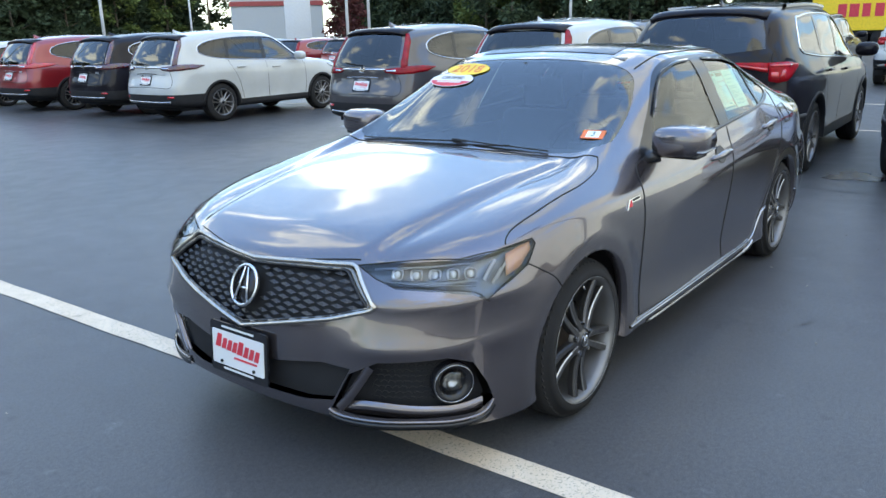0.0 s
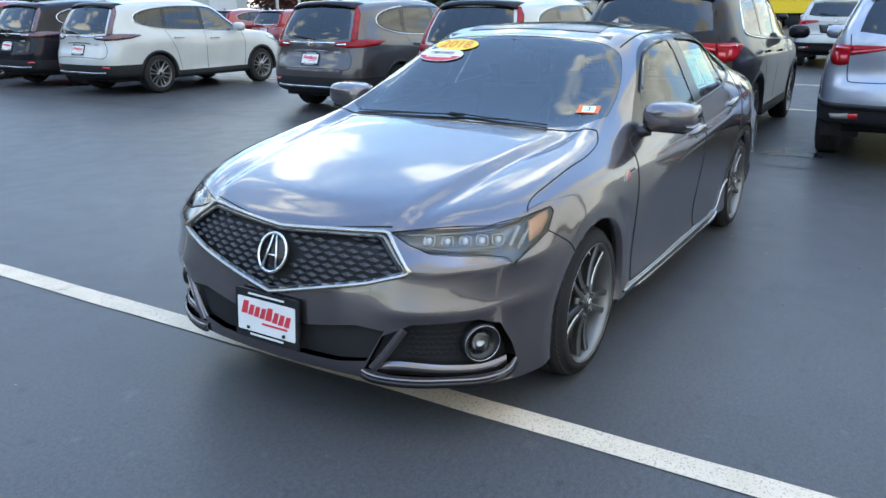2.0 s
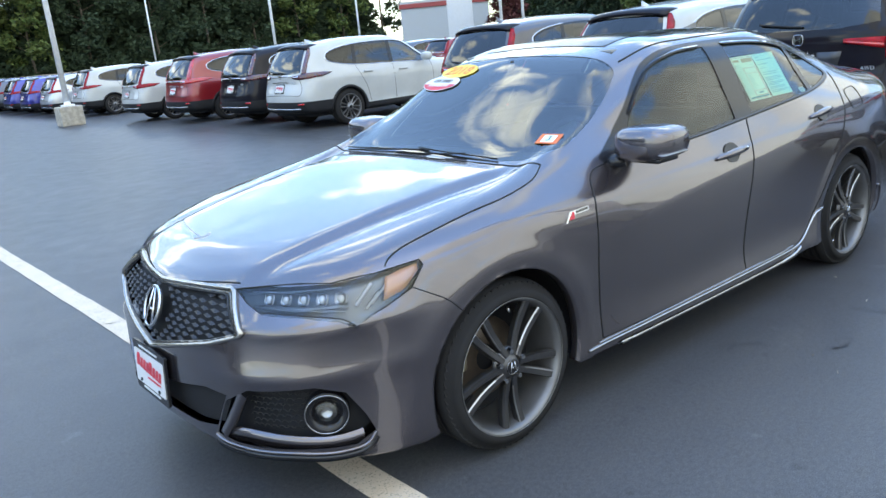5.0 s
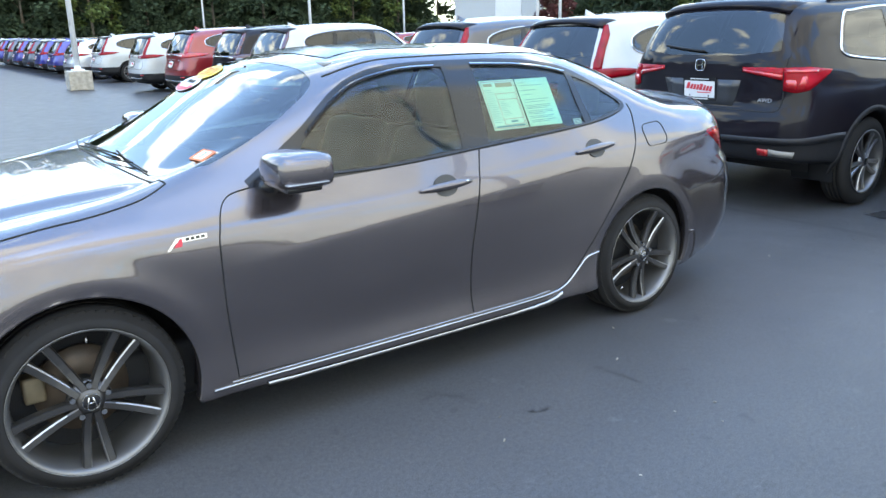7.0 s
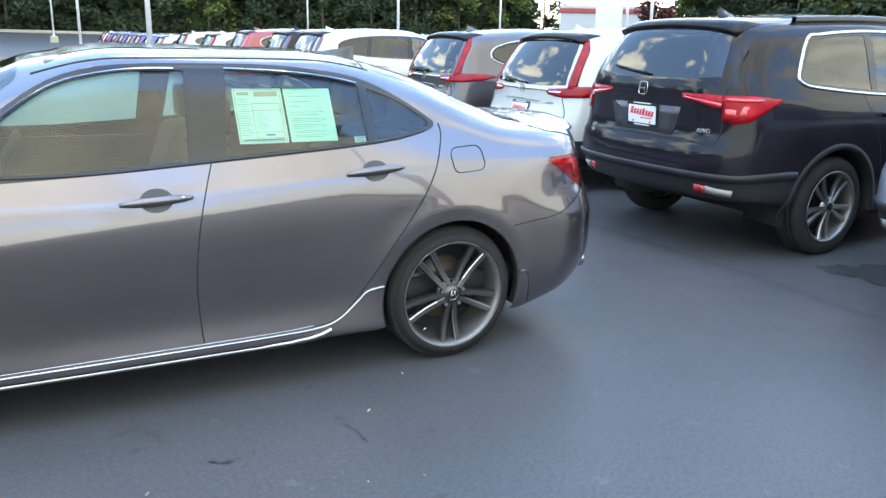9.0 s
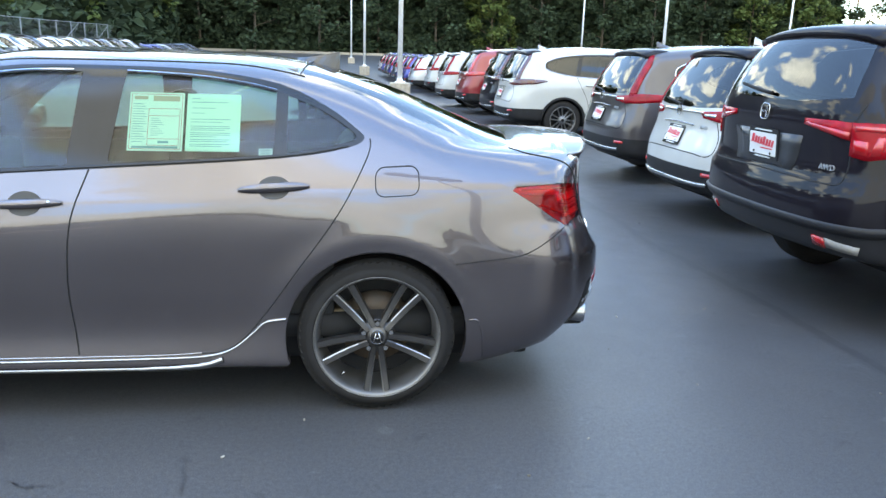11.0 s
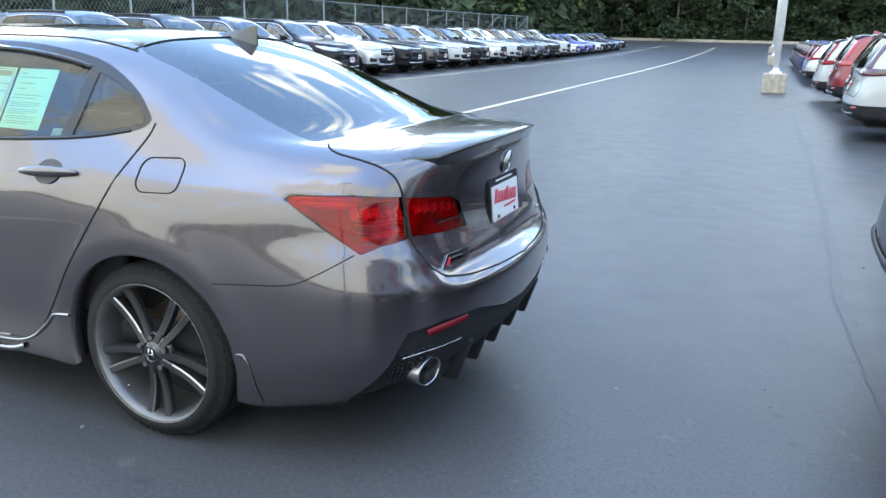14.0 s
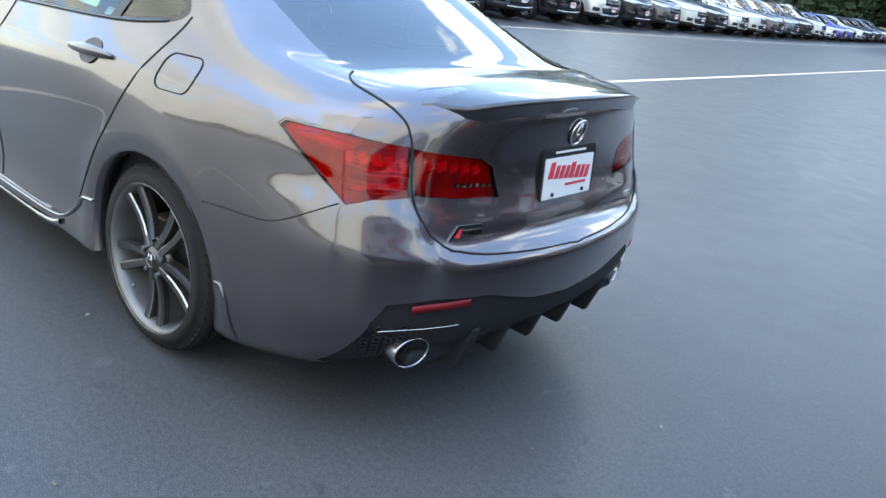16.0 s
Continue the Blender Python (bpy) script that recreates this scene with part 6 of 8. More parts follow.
            part("sheet_text", bm, INK_BLUE, sheet, smooth=False)
    a, no = sh.at("y", -1, 2.338, 1.075)
    tg = new("stock_tag"); tg.parent, tg.matrix_basis = sedan, facing(a, no, (0, 0, 1), -.012)
    part("tag_card", plate_shape(bmesh.new(), rounded(.052, .030, .002), .001), WHITE_LABEL, tg, smooth=False)
    bm = bmesh.new()
    for k in range(3):
        box(bm, -.020, .020, -.009 + k * .008, -.006 + k * .008, .001, .0014)
    part("tag_bars", bm, BLACK_INK, tg, smooth=False)


YELLOW = plain("yellow_vinyl", (0.80, 0.50, 0.03), 0.4)
ORANGE_RED = plain("orange_red_ink", (0.75, 0.14, 0.03), 0.45)
MINT = plain("pale_green_paper", (0.58, 0.80, 0.72), 0.6, wear=0.03)
PAPER = plain("cream_paper", (0.66, 0.80, 0.74), 0.6, wear=0.03)
HEADER_INK = plain("header_ink", (0.50, 0.34, 0.26), 0.6)
INK_BLUE = plain("blue_grey_ink", (0.16, 0.30, 0.36), 0.6)
stickers()

# ---------------- sport utility cars ----------------
SUV = [
    [(-.80, 0, .27), (-.77, .40, .27), (-.68, .66, .27), (-.54, .79, .27), (-.40, .82, .27), (0, .84, .26), (.6, .85, .25), (1.4, .86, .25), (2.1, .86, .25), (2.66, .85, .27), (3.1, .82, .30), (3.42, .74, .31), (3.55, .45, .31), (3.58, 0, .31)],
    [(-.90, 0, .32), (-.87, .42, .32), (-.77, .70, .32), (-.60, .85, .32), (-.40, .89, .32), (0, .91, .32), (.6, .915, .30), (1.4, .918, .30), (2.1, .918, .30), (2.66, .91, .32), (3.1, .885, .35), (3.50, .80, .36), (3.64, .48, .36), (3.67, 0, .36)],
    [(-.92, 0, .50), (-.89, .42, .50), (-.79, .70, .50), (-.62, .85, .50), (-.40, .90, .50), (0, .925, .50), (.6, .915, .46), (1.4, .905, .44), (2.1, .912, .46), (2.66, .925, .50), (3.1, .90, .51), (3.53, .81, .52), (3.68, .48, .53), (3.71, 0, .53)],
    [(-.91, 0, .70), (-.88, .42, .70), (-.77, .70, .71), (-.60, .84, .72), (-.40, .89, .73), (0, .925, .74), (.6, .922, .68), (1.4, .92, .66), (2.1, .925, .68), (2.66, .925, .74), (3.1, .90, .70), (3.53, .81, .67), (3.67, .48, .66), (3.70, 0, .66)],
    [(-.87, 0, .86), (-.83, .42, .86), (-.70, .68, .87), (-.54, .80, .89), (-.36, .86, .90), (0, .90, .92), (.6, .92, .88), (1.4, .927, .86), (2.1, .93, .90), (2.66, .92, .94), (3.1, .89, .92), (3.47, .81, .88), (3.60, .50, .86), (3.63, 0, .86)],
    [(-.80, 0, .95), (-.74, .40, .96), (-.60, .62, .98), (-.44, .73, 1.0), (-.26, .79, 1.02), (0, .835, 1.04), (.6, .88, 1.02), (1.4, .895, 1.02), (2.1, .895, 1.05), (2.66, .875, 1.07), (3.1, .85, 1.07), (3.44, .78, 1.05), (3.58, .50, 1.03), (3.61, 0, 1.03)],
    [(-.72, 0, .99), (-.63, .36, 1.0), (-.46, .54, 1.02), (-.28, .63, 1.04), (-.08, .68, 1.06), (.14, .72, 1.08), (.66, .82, 1.13), (1.4, .835, 1.16), (2.1, .83, 1.18), (2.66, .81, 1.20), (3.08, .79, 1.20), (3.40, .74, 1.18), (3.54, .50, 1.16), (3.57, 0, 1.16)],
    [(-.66, 0, 1.01), (-.54, .30, 1.02), (-.36, .44, 1.045), (-.16, .51, 1.065), (.05, .55, 1.085), (.28, .59, 1.11), (.80, .74, 1.30), (1.4, .76, 1.38), (2.1, .755, 1.40), (2.66, .73, 1.40), (3.02, .71, 1.40), (3.30, .67, 1.38), (3.43, .46, 1.36), (3.46, 0, 1.36)],
    [(-.62, 0, 1.015), (-.48, .24, 1.03), (-.28, .35, 1.055), (-.08, .41, 1.075), (.12, .44, 1.10), (.35, .48, 1.13), (.98, .64, 1.49), (1.45, .65, 1.585), (2.1, .645, 1.60), (2.66, .63, 1.585), (2.98, .61, 1.565), (3.20, .58, 1.54), (3.31, .40, 1.53), (3.34, 0, 1.53)],
    [(-.60, 0, 1.02), (-.44, .14, 1.035), (-.22, .21, 1.065), (-.02, .25, 1.085), (.16, .27, 1.105), (.38, .29, 1.14), (1.06, .42, 1.57), (1.48, .44, 1.655), (2.1, .43, 1.665), (2.66, .42, 1.64), (2.96, .40, 1.615), (3.14, .38, 1.59), (3.24, .26, 1.575), (3.27, 0, 1.575)],
    [(-.58, 0, 1.022), (-.42, 0, 1.038), (-.20, 0, 1.068), (0, 0, 1.09), (.18, 0, 1.11), (.40, 0, 1.145), (1.10, 0, 1.60), (1.50, 0, 1.68), (2.1, 0, 1.688), (2.66, 0, 1.66), (2.95, 0, 1.63), (3.11, 0, 1.605), (3.19, 0, 1.59), (3.22, 0, 1.585)],
]
SUV_SIDE = {
    "front_door_window": smooth_line([(.62, 1.10), (.85, 1.30), (1.05, 1.44), (1.20, 1.50), (1.42, 1.52)], 3) + [(1.46, 1.12), (1.0, 1.10)],
    "rear_door_window": smooth_line([(1.52, 1.525), (1.9, 1.525), (2.28, 1.505)], 2) + [(2.36, 1.16), (1.9, 1.135), (1.55, 1.125)],
    "quarter_window": smooth_line([(2.36, 1.50), (2.66, 1.46), (2.90, 1.39), (2.96, 1.33), (2.90, 1.26), (2.44, 1.165)], 3),
}
SUV_FRAME = smooth_line([(.55, 1.085), (.80, 1.30), (1.02, 1.46), (1.18, 1.525), (1.5, 1.548), (2.0, 1.548), (2.4, 1.525), (2.72, 1.48), (2.94, 1.41), (3.01, 1.33), (2.94, 1.235), (2.45, 1.14), (1.5, 1.10), (1.0, 1.078)], 3, True)
BIG_SIDE = {
    "front_door_window": SUV_SIDE["front_door_window"],
    "rear_door_window": smooth_line([(1.52, 1.53), (1.9, 1.535), (2.22, 1.53)], 2) + [(2.24, 1.15), (1.9, 1.135), (1.55, 1.125)],
    "quarter_window": smooth_line([(2.30, 1.525), (2.60, 1.51), (2.84, 1.48)], 2) + smooth_line([(2.86, 1.46), (2.99, 1.26), (2.97, 1.22), (2.85, 1.195), (2.31, 1.155)], 2),
}
BIG_FRAME = smooth_line([(.55, 1.085), (.80, 1.30), (1.02, 1.46), (1.18, 1.525), (1.5, 1.552), (2.0, 1.556), (2.4, 1.548), (2.75, 1.518), (2.88, 1.49), (3.02, 1.27), (3.00, 1.20), (2.85, 1.17), (2.3, 1.128), (1.5, 1.10), (1.0, 1.078)], 3, True)
SUV_SCREEN = smooth_line([(.40, 0), (.42, -.25), (.48, -.45), (.62, -.62), (.80, -.69), (.95, -.64), (1.04, -.56), (1.07, -.3), (1.09, 0)], 3)
SUV_SCREEN = SUV_SCREEN + [(x, -y) for x, y in SUV_SCREEN[-2:0:-1]]
SUV_BACK = [(-.625, 1.085), (-.60, 1.25), (-.555, 1.42), (-.52, 1.51), (-.3, 1.53), (.3, 1.53), (.52, 1.51), (.555, 1.42), (.60, 1.25), (.625, 1.085), (.3, 1.065), (-.3, 1.065)]

BIG_BACK = [(-.605, 1.235), (-.575, 1.38), (-.53, 1.50), (-.3, 1.53), (.3, 1.53), (.53, 1.50), (.575, 1.38), (.605, 1.235), (.3, 1.20), (-.3, 1.20)]


def warp(loop, sx, sz):
    return [(a * sx, b * sz) for a, b in loop]


def fin(parent, x, z, mat):
    bm = bmesh.new()
    rows = []
    for k in range(7):
        t = k / 6
        xx, h, w = x - .10 + .20 * t, .07 * t ** 1.2, .03 * (1 - t * .75)
        rows.append([bm.verts.new((xx, -w, z)), bm.verts.new((xx, 0, z + h + .004)), bm.verts.new((xx, w, z))])
    for a, b in zip(rows, rows[1:]):
        for j in range(2):
            bm.faces.new((a[j], a[j + 1], b[j + 1], b[j]))
    bm.faces.new(rows[-1])
    part("roof_aerial", fix(bm), mat, parent)


def big_tail(g):
    """The large car's tail: an upright tailgate over a bumper that stands proud and tucks up below."""
    x, y, z = g[..., 0].copy(), g[..., 1], g[..., 2].copy()
    sm = lambda t: 1 / (1 + np.exp(-np.clip(t, -30, 30)))
    tail = sm((x - 3.62) / .04)
    x = x + tail * (.045 * sm((z - 1.05) / .06) - .050 * sm((.80 - z) / .05) + .032 * sm((.845 - z) / .010) * sm((z - .60) / .012) - .030 * sm((.54 - z) / .03))
    z = z + sm((x - 3.25) / .06) * .095 * np.clip((.53 - z) / .20, 0, 1)
    g[..., 0], g[..., 2] = x, z
    return g


def build_suv(name, label, paint_mat, style="six", size=(1.0, 1.0, 1.0), kindred="compact", group="", lens=None, fine=0.06):
    """A sport utility car about its front axle; size scales length, width and height."""
    sx, sy, sz = size
    big = kindred == "big"
    car = empty(name, label, "car", group)
    boxy = .35 if big else 0.0
    lines = [[(x * sx + (boxy * max(0.0, (z - 1.0)) * .55 if x > 2.8 else 0.0), y * sy * (1.0 + .10 * boxy * max(0.0, z - 1.1)), z * sz) for x, y, z in ln] for ln in SUV]
    shell = Shell(loft(lines, fine, 4, 2, big_tail if big else None))
    P = lambda x, y, z: (x * sx, y * sy, z * sz)
    side = lambda c, n: abs(c.y) > 0.45 * sy and abs(n.y) > 0.5 and c.z > 1.0 * sz
    top = lambda c, n: n.z > 0.1 and c.z > 1.0 * sz and c.x < 1.6
    back = lambda c, n: n.x > 0.3 and c.x > 2.8
    glassy = {k: warp(v, sx, sz) for k, v in (BIG_SIDE if big else SUV_SIDE).items()}
    frame_loop, screen, rear = warp(BIG_FRAME if big else SUV_FRAME, sx, sz), warp(SUV_SCREEN, sx, sy), warp(BIG_BACK if big else SUV_BACK, sy, sz)
    clad_z = (.40 if big else .385) * sz
    for loop in (*glassy.values(), frame_loop):
        shell.cut(loop, (0, 2), side)
    shell.cut(screen, (0, 1), top)
    shell.cut(rear, (1, 2), back)
    wb, r = 2.66 * sx, 0.352 * sz if not big else .372
    rear_clad = lambda c: c.x > wb + .2 and c.z < (.60 if big else .545) * sz
    shell.cut([(-2, .0), (6, .0), (6, clad_z), (-2, clad_z)], (0, 2), lambda c, n: True)
    shell.cut([(wb + .2, .0), (6, .0), (6, (.60 if big else .545) * sz), (wb + .2, (.60 if big else .545) * sz)], (0, 2), lambda c, n: c.x > wb)
    arch = .078 if big else .040
    shell.arch(0.0, r * 0.96, r + arch, 0.6)
    shell.arch(wb, r * 0.96, r + arch, 0.6)
    shell.finish()
    for nm, loop in glassy.items():
        for s in (-1, 1):
            shell.take(lambda c, n: side(c, n) and c.y * s > 0 and inside(loop, c.x, c.z), nm, GLASS if nm[0] == "f" else DARK_GLASS, car, sink=0.003)
    for s in (-1, 1):
        shell.take(lambda c, n: side(c, n) and c.y * s > 0 and inside(frame_loop, c.x, c.z), "window_frame", GLOSS_BLACK, car)
    shell.take(lambda c, n: top(c, n) and inside(screen, c.x, c.y), "windscreen", GLASS, car)
    shell.take(lambda c, n: back(c, n) and inside(rear, c.y, c.z), "tailgate_window", DARK_GLASS, car)
    if big:
        shell.take(lambda c, n: c.z < clad_z, "lower_cladding", TRIM_BLACK, car)
        shell.take(lambda c, n: rear_clad(c), "rear_bumper", BUMPER_DARK, car)
    else:
        shell.take(lambda c, n: c.z < clad_z or rear_clad(c), "lower_cladding", TRIM_BLACK, car)
    shell.take(lambda c, n: True, "body", paint_mat, car)

    def strip(nm, pts, width, mat, lift=.001, thick=.0, steps=4):
        part(nm, ribbon([shell.near(q) for q in smooth_line(pts, steps)], width, lift, thick), mat, car)

    # rims, liners
    for x in (0.0, wb):
        for s in (-1, 1):
            wheel("wheel", car, x, s * 0.80 * sy, r, r - 0.105, 0.23, style, RIM_SILVER, s)
            well_liner(car, x, r * 0.96, r + arch + .015, s * 0.55, s * 0.86 * sy)
            bm = bmesh.new()                    # dark arch flare
            rows = []
            for k in range(25):
                a = radians(-5 + 190 * k / 24)
                ins, outs = r + arch - .004, r + arch + (.040 if big else .045)
                y0 = shell.at("y", s, x + outs * math.cos(a), max(.30 * sz, r * .96 + outs * math.sin(a)))[0].y
                rows.append([bm.verts.new((x + outs * math.cos(a), y0 - s * .004, r * .96 + outs * math.sin(a))), bm.verts.new((x + outs * math.cos(a), y0 + s * .012, r * .96 + outs * math.sin(a))),
                             bm.verts.new((x + ins * math.cos(a), y0 + s * .014, r * .96 + ins * math.sin(a))), bm.verts.new((x + ins * math.cos(a), y0 - s * .05, r * .96 + ins * math.sin(a)))])
            for p, q in zip(rows, rows[1:]):
                for j in range(3):
                    bm.faces.new((p[j], p[j + 1], q[j + 1], q[j]))
            part("arch_flare", fix(bm), TRIM_BLACK, car)
    bm = bmesh.new()
    box(bm, -0.65 * sx, (3.1 if big else 3.4) * sx, -0.7, 0.7, .30 if big else 0.24, 0.6)
    part("underbody", bm, TRIM_BLACK, car)
    bm = bmesh.new()
    box(bm, .55 * sx, 3.1 * sx, -0.66, 0.66, 0.9, 1.02 * sz)
    part("cabin_fill", bm, CABIN, car)
    for s in (-1, 1):                            # front seats seen through the glass
        bm = bmesh.new()
        box(bm, 1.30 * sx, 1.46 * sx, s * .37 - .24, s * .37 + .24, .95 * sz, 1.28 * sz, .05)
        box(bm, 1.42 * sx, 1.50 * sx, s * .37 - .12, s * .37 + .12, 1.30 * sz, 1.45 * sz, .03)
        part("seat_back", bm, CABIN, car)
    red = lens or RED_LENS
    for s in (-1, 1):
        Q = lambda x, y, z: P(x, y * s, z)
        if big:
            part("tail_lamp", ruled(shell, [Q(3.62, .685, 1.125), Q(3.50, .775, 1.128), Q(3.34, .84, 1.122), Q(3.22, .87, 1.11)], [Q(3.62, .68, .950), Q(3.55, .76, .935), Q(3.47, .82, .955), Q(3.25, .87, 1.085)], .010, 16, 4), BIG_LENS, car, "wrap-around glossy red tail lamp")
            part("tail_lamp_inner", ruled(shell, [Q(3.62, .36, 1.115), Q(3.62, .673, 1.122)], [Q(3.62, .36, 1.085), Q(3.62, .672, 1.025)], .008, 8, 2), BIG_LENS, car)
            part("lamp_bar", ruled(shell, [Q(3.62, .37, 1.100), Q(3.60, .662, 1.066)], [Q(3.62, .37, 1.088), Q(3.60, .662, 1.032)], .011, 8, 1), RED_BRIGHT, car)
            part("lamp_bar", ruled(shell, [Q(3.60, .70, 1.105), Q(3.50, .785, 1.108), Q(3.36, .83, 1.105)], [Q(3.60, .70, 1.078), Q(3.50, .785, 1.080), Q(3.40, .825, 1.082)], .0125, 10, 1), RED_BRIGHT, car)
            part("lamp_bar", ruled(shell, [Q(3.60, .70, 1.030), Q(3.55, .755, 1.030)], [Q(3.60, .70, .968), Q(3.55, .755, .960)], .0125, 6, 2), RED_BRIGHT, car)
            part("lamp_bar", ruled(shell, [Q(3.52, .79, 1.06), Q(3.48, .81, 1.06)], [Q(3.55, .775, .960), Q(3.51, .805, .965)], .0125, 6, 2), RED_BRIGHT, car)
            part("bumper_reflector", ruled(shell, [Q(3.64, .53, .505), Q(3.60, .605, .505)], [Q(3.64, .53, .435), Q(3.60, .605, .435)], .010, 4, 1), RED_BRIGHT, car)
            part("backup_lamp", ruled(shell, [Q(3.62, .610, .502), Q(3.50, .765, .497)], [Q(3.62, .610, .435), Q(3.50, .755, .447)], .008, 6, 1), BACKUP_LENS, car, "clear fog lamp beside the reflector")
            strip("tailgate_gap", [Q(3.62, 0, .79), Q(3.62, .4, .79), Q(3.60, .62, .80), Q(3.58, .66, .85), Q(3.60, .677, .95), Q(3.58, .678, 1.12), Q(3.5, .66, 1.2)], .010, GAP)
            strip("bumper_band", [Q(3.70, 0, .575), Q(3.66, .5, .575), Q(3.5, .80, .585), Q(3.2, .88, .60), Q(3.07, .90, .60)], .055, BUMPER_DARK, .004, .012)
            strip("roof_rail", [Q(1.3, .60, 1.62), Q(2.0, .61, 1.64), Q(2.9, .58, 1.60)], .035, GLOSS_BLACK, .010, .03)
        else:
            part("tail_lamp", ruled(shell, [Q(3.57, .672, 1.06), Q(3.47, .650, 1.25), Q(3.34, .598, 1.44), Q(3.26, .555, 1.52)], [Q(3.48, .745, 1.06), Q(3.40, .715, 1.25), Q(3.27, .655, 1.42), Q(3.22, .585, 1.53)], .012, 14, 3), red, car, "tall red tail lamp beside the tailgate window")
            part("tail_lamp_lower", ruled(shell, [Q(3.60, .38, 1.035), Q(3.58, .62, 1.06), Q(3.42, .79, 1.08), Q(3.16, .86, 1.075), Q(2.98, .88, 1.06)], [Q(3.61, .44, .985), Q(3.58, .64, .965), Q(3.44, .79, .965), Q(3.18, .87, .995), Q(2.98, .88, 1.045)], .012, 18, 3), red, car)
            part("lamp_bar", ruled(shell, [Q(3.60, .43, 1.018), Q(3.585, .60, 1.03)], [Q(3.60, .46, 1.000), Q(3.585, .60, 1.000)], .015, 8, 1), CHROME, car)
            part("bumper_reflector", ruled(shell, [Q(3.66, .60, .515), Q(3.60, .73, .515)], [Q(3.66, .60, .48), Q(3.60, .73, .485)], .010, 5, 1), RED_BRIGHT, car)
            strip("tailgate_gap", [Q(3.62, 0, .655), Q(3.62, .4, .655), Q(3.60, .64, .665), Q(3.56, .68, .80), Q(3.58, .62, .96)], .009, GAP)
        # door seams and handles, window trim
        for pts in ([(.50, 1.05), (.46, .9), (.47, .6), (.50, clad_z / sz + .01)], [(1.50, 1.10), (1.50, .8), (1.49, clad_z / sz + .01)], [(2.42, 1.13), (2.34, .95), (2.22, .72), (2.14, clad_z / sz + .01)]):
            part("panel_gap", ribbon([shell.at("y", s, x * sx, z * sz) for x, z in smooth_line(pts, 4)], .008, .001), GAP, car)
        for hx, hz in ((1.27, .955), (2.16, .985)):
            co, no = shell.at("y", s, hx * sx, hz * sz)
            bm = bmesh.new()
            box(bm, -.11, .11, -.014, .014, .012, .035, .008)
            rod(bm, (-.09, 0, 0), (-.09, 0, .02), .012); rod(bm, (.09, 0, 0), (.09, 0, .02), .012)
            o = part("door_handle", bm, paint_mat, car)
            o.matrix_basis = facing(co, no)
        path = [shell.at("y", s, x, z) for x, z in frame_loop]
        part("window_trim", ribbon((path + path[:1]) if big else path[len(path) * 5 // 12:] + path[:2], .022 if big else .014, .003, .004), CHROME, car, "chrome window surround")
        # mirrors
        bm = bmesh.new()
        bmesh.ops.create_uvsphere(bm, u_segments=16, v_segments=10, radius=1.0)
        for v in bm.verts:
            v.co = Vector((math.copysign(abs(v.co.x) ** .7, v.co.x) * .09, math.copysign(abs(v.co.y) ** .7, v.co.y) * .13, math.copysign(abs(v.co.z) ** .7, v.co.z) * .085))
        o = part("wing_mirror", bm, paint_mat, car)
        o.location = P(.70, s * 1.02, 1.15)
        # headlamps and front details
        part("headlamp", ruled(shell, [Q(-.84, .44, .90), Q(-.66, .70, .915), Q(-.42, .83, .94), Q(-.22, .86, .96)], [Q(-.87, .46, .83), Q(-.74, .72, .80), Q(-.50, .86, .83), Q(-.26, .88, .92)], .010, 14, 3), HEADLAMP_FAR, car, "clear headlamp")
        part("fog_recess", ruled(shell, [Q(-.80, .64, .56), Q(-.66, .80, .58)], [Q(-.80, .64, .46), Q(-.66, .82, .46)], .008, 6, 2), GLOSS_BLACK, car)
    part("grille", ruled(shell, [P(-.86, -.42, .90), P(-.90, 0, .89), P(-.86, .42, .90)], [P(-.90, -.46, .66), P(-.93, 0, .64), P(-.90, .46, .66)], .008, 12, 3), GLOSS_BLACK, car, "black grille with a chrome bar")
    strip("grille_bar", [P(-.84, -.60, .875), P(-.88, -.3, .845), P(-.91, 0, .835), P(-.88, .3, .845), P(-.84, .60, .875)], .045, CHROME, .012, .012)
    strip("grille_bar_lower", [P(-.89, -.42, .74), P(-.93, 0, .73), P(-.89, .42, .74)], .018, DARK_CHROME, .010, .008)
    part("front_intake", ruled(shell, [P(-.88, -.60, .57), P(-.93, 0, .58), P(-.88, .60, .57)], [P(-.88, -.50, .42), P(-.92, 0, .40), P(-.88, .50, .42)], .006, 12, 2), TRIM_BLACK, car)
    strip("front_skid", [P(-.84, -.60, .37), P(-.92, 0, .355), P(-.84, .60, .37)], .05, DARK_CHROME, .006, .01)
    co, no = shell.at("x", -1, 0, .50 * sz)
    dealer_plate(car, Matrix.Translation((co.x - .025, 0, .56 * sz)) @ facing((0, 0, 0), no), name="front_plate")
    co, no = shell.at("x", -1, 0, .835 * sz)
    em = new("front_emblem"); em.parent, em.matrix_basis = car, facing(co, no, lift=.024)
    bm = bmesh.new()
    plate_shape(bm, [(-0.04-.005, -0.05), (-0.04+.009, -0.05), (-0.04+.007, -.007), (0.04-.007, -.007), (0.04-.009, -0.05), (0.04+.005, -0.05), (0.04+.012, 0.05), (0.04-.002, 0.05), (0.04-.005, .007), (-0.04+.005, .007), (-0.04+.002, 0.05), (-0.04-.012, 0.05)], .008)
    part("emblem_mark", bm, CHROME, em, smooth=False)
    # tail details
    zt = 1.03 if not big else 1.125
    if not big:
        part("tailgate_bar", ruled(shell, [P(3.61, -.42, 1.045), P(3.62, 0, 1.045), P(3.61, .42, 1.045)], [P(3.61, -.42, 1.022), P(3.62, 0, 1.018), P(3.61, .42, 1.022)], .012, 14, 1), CHROME, car)
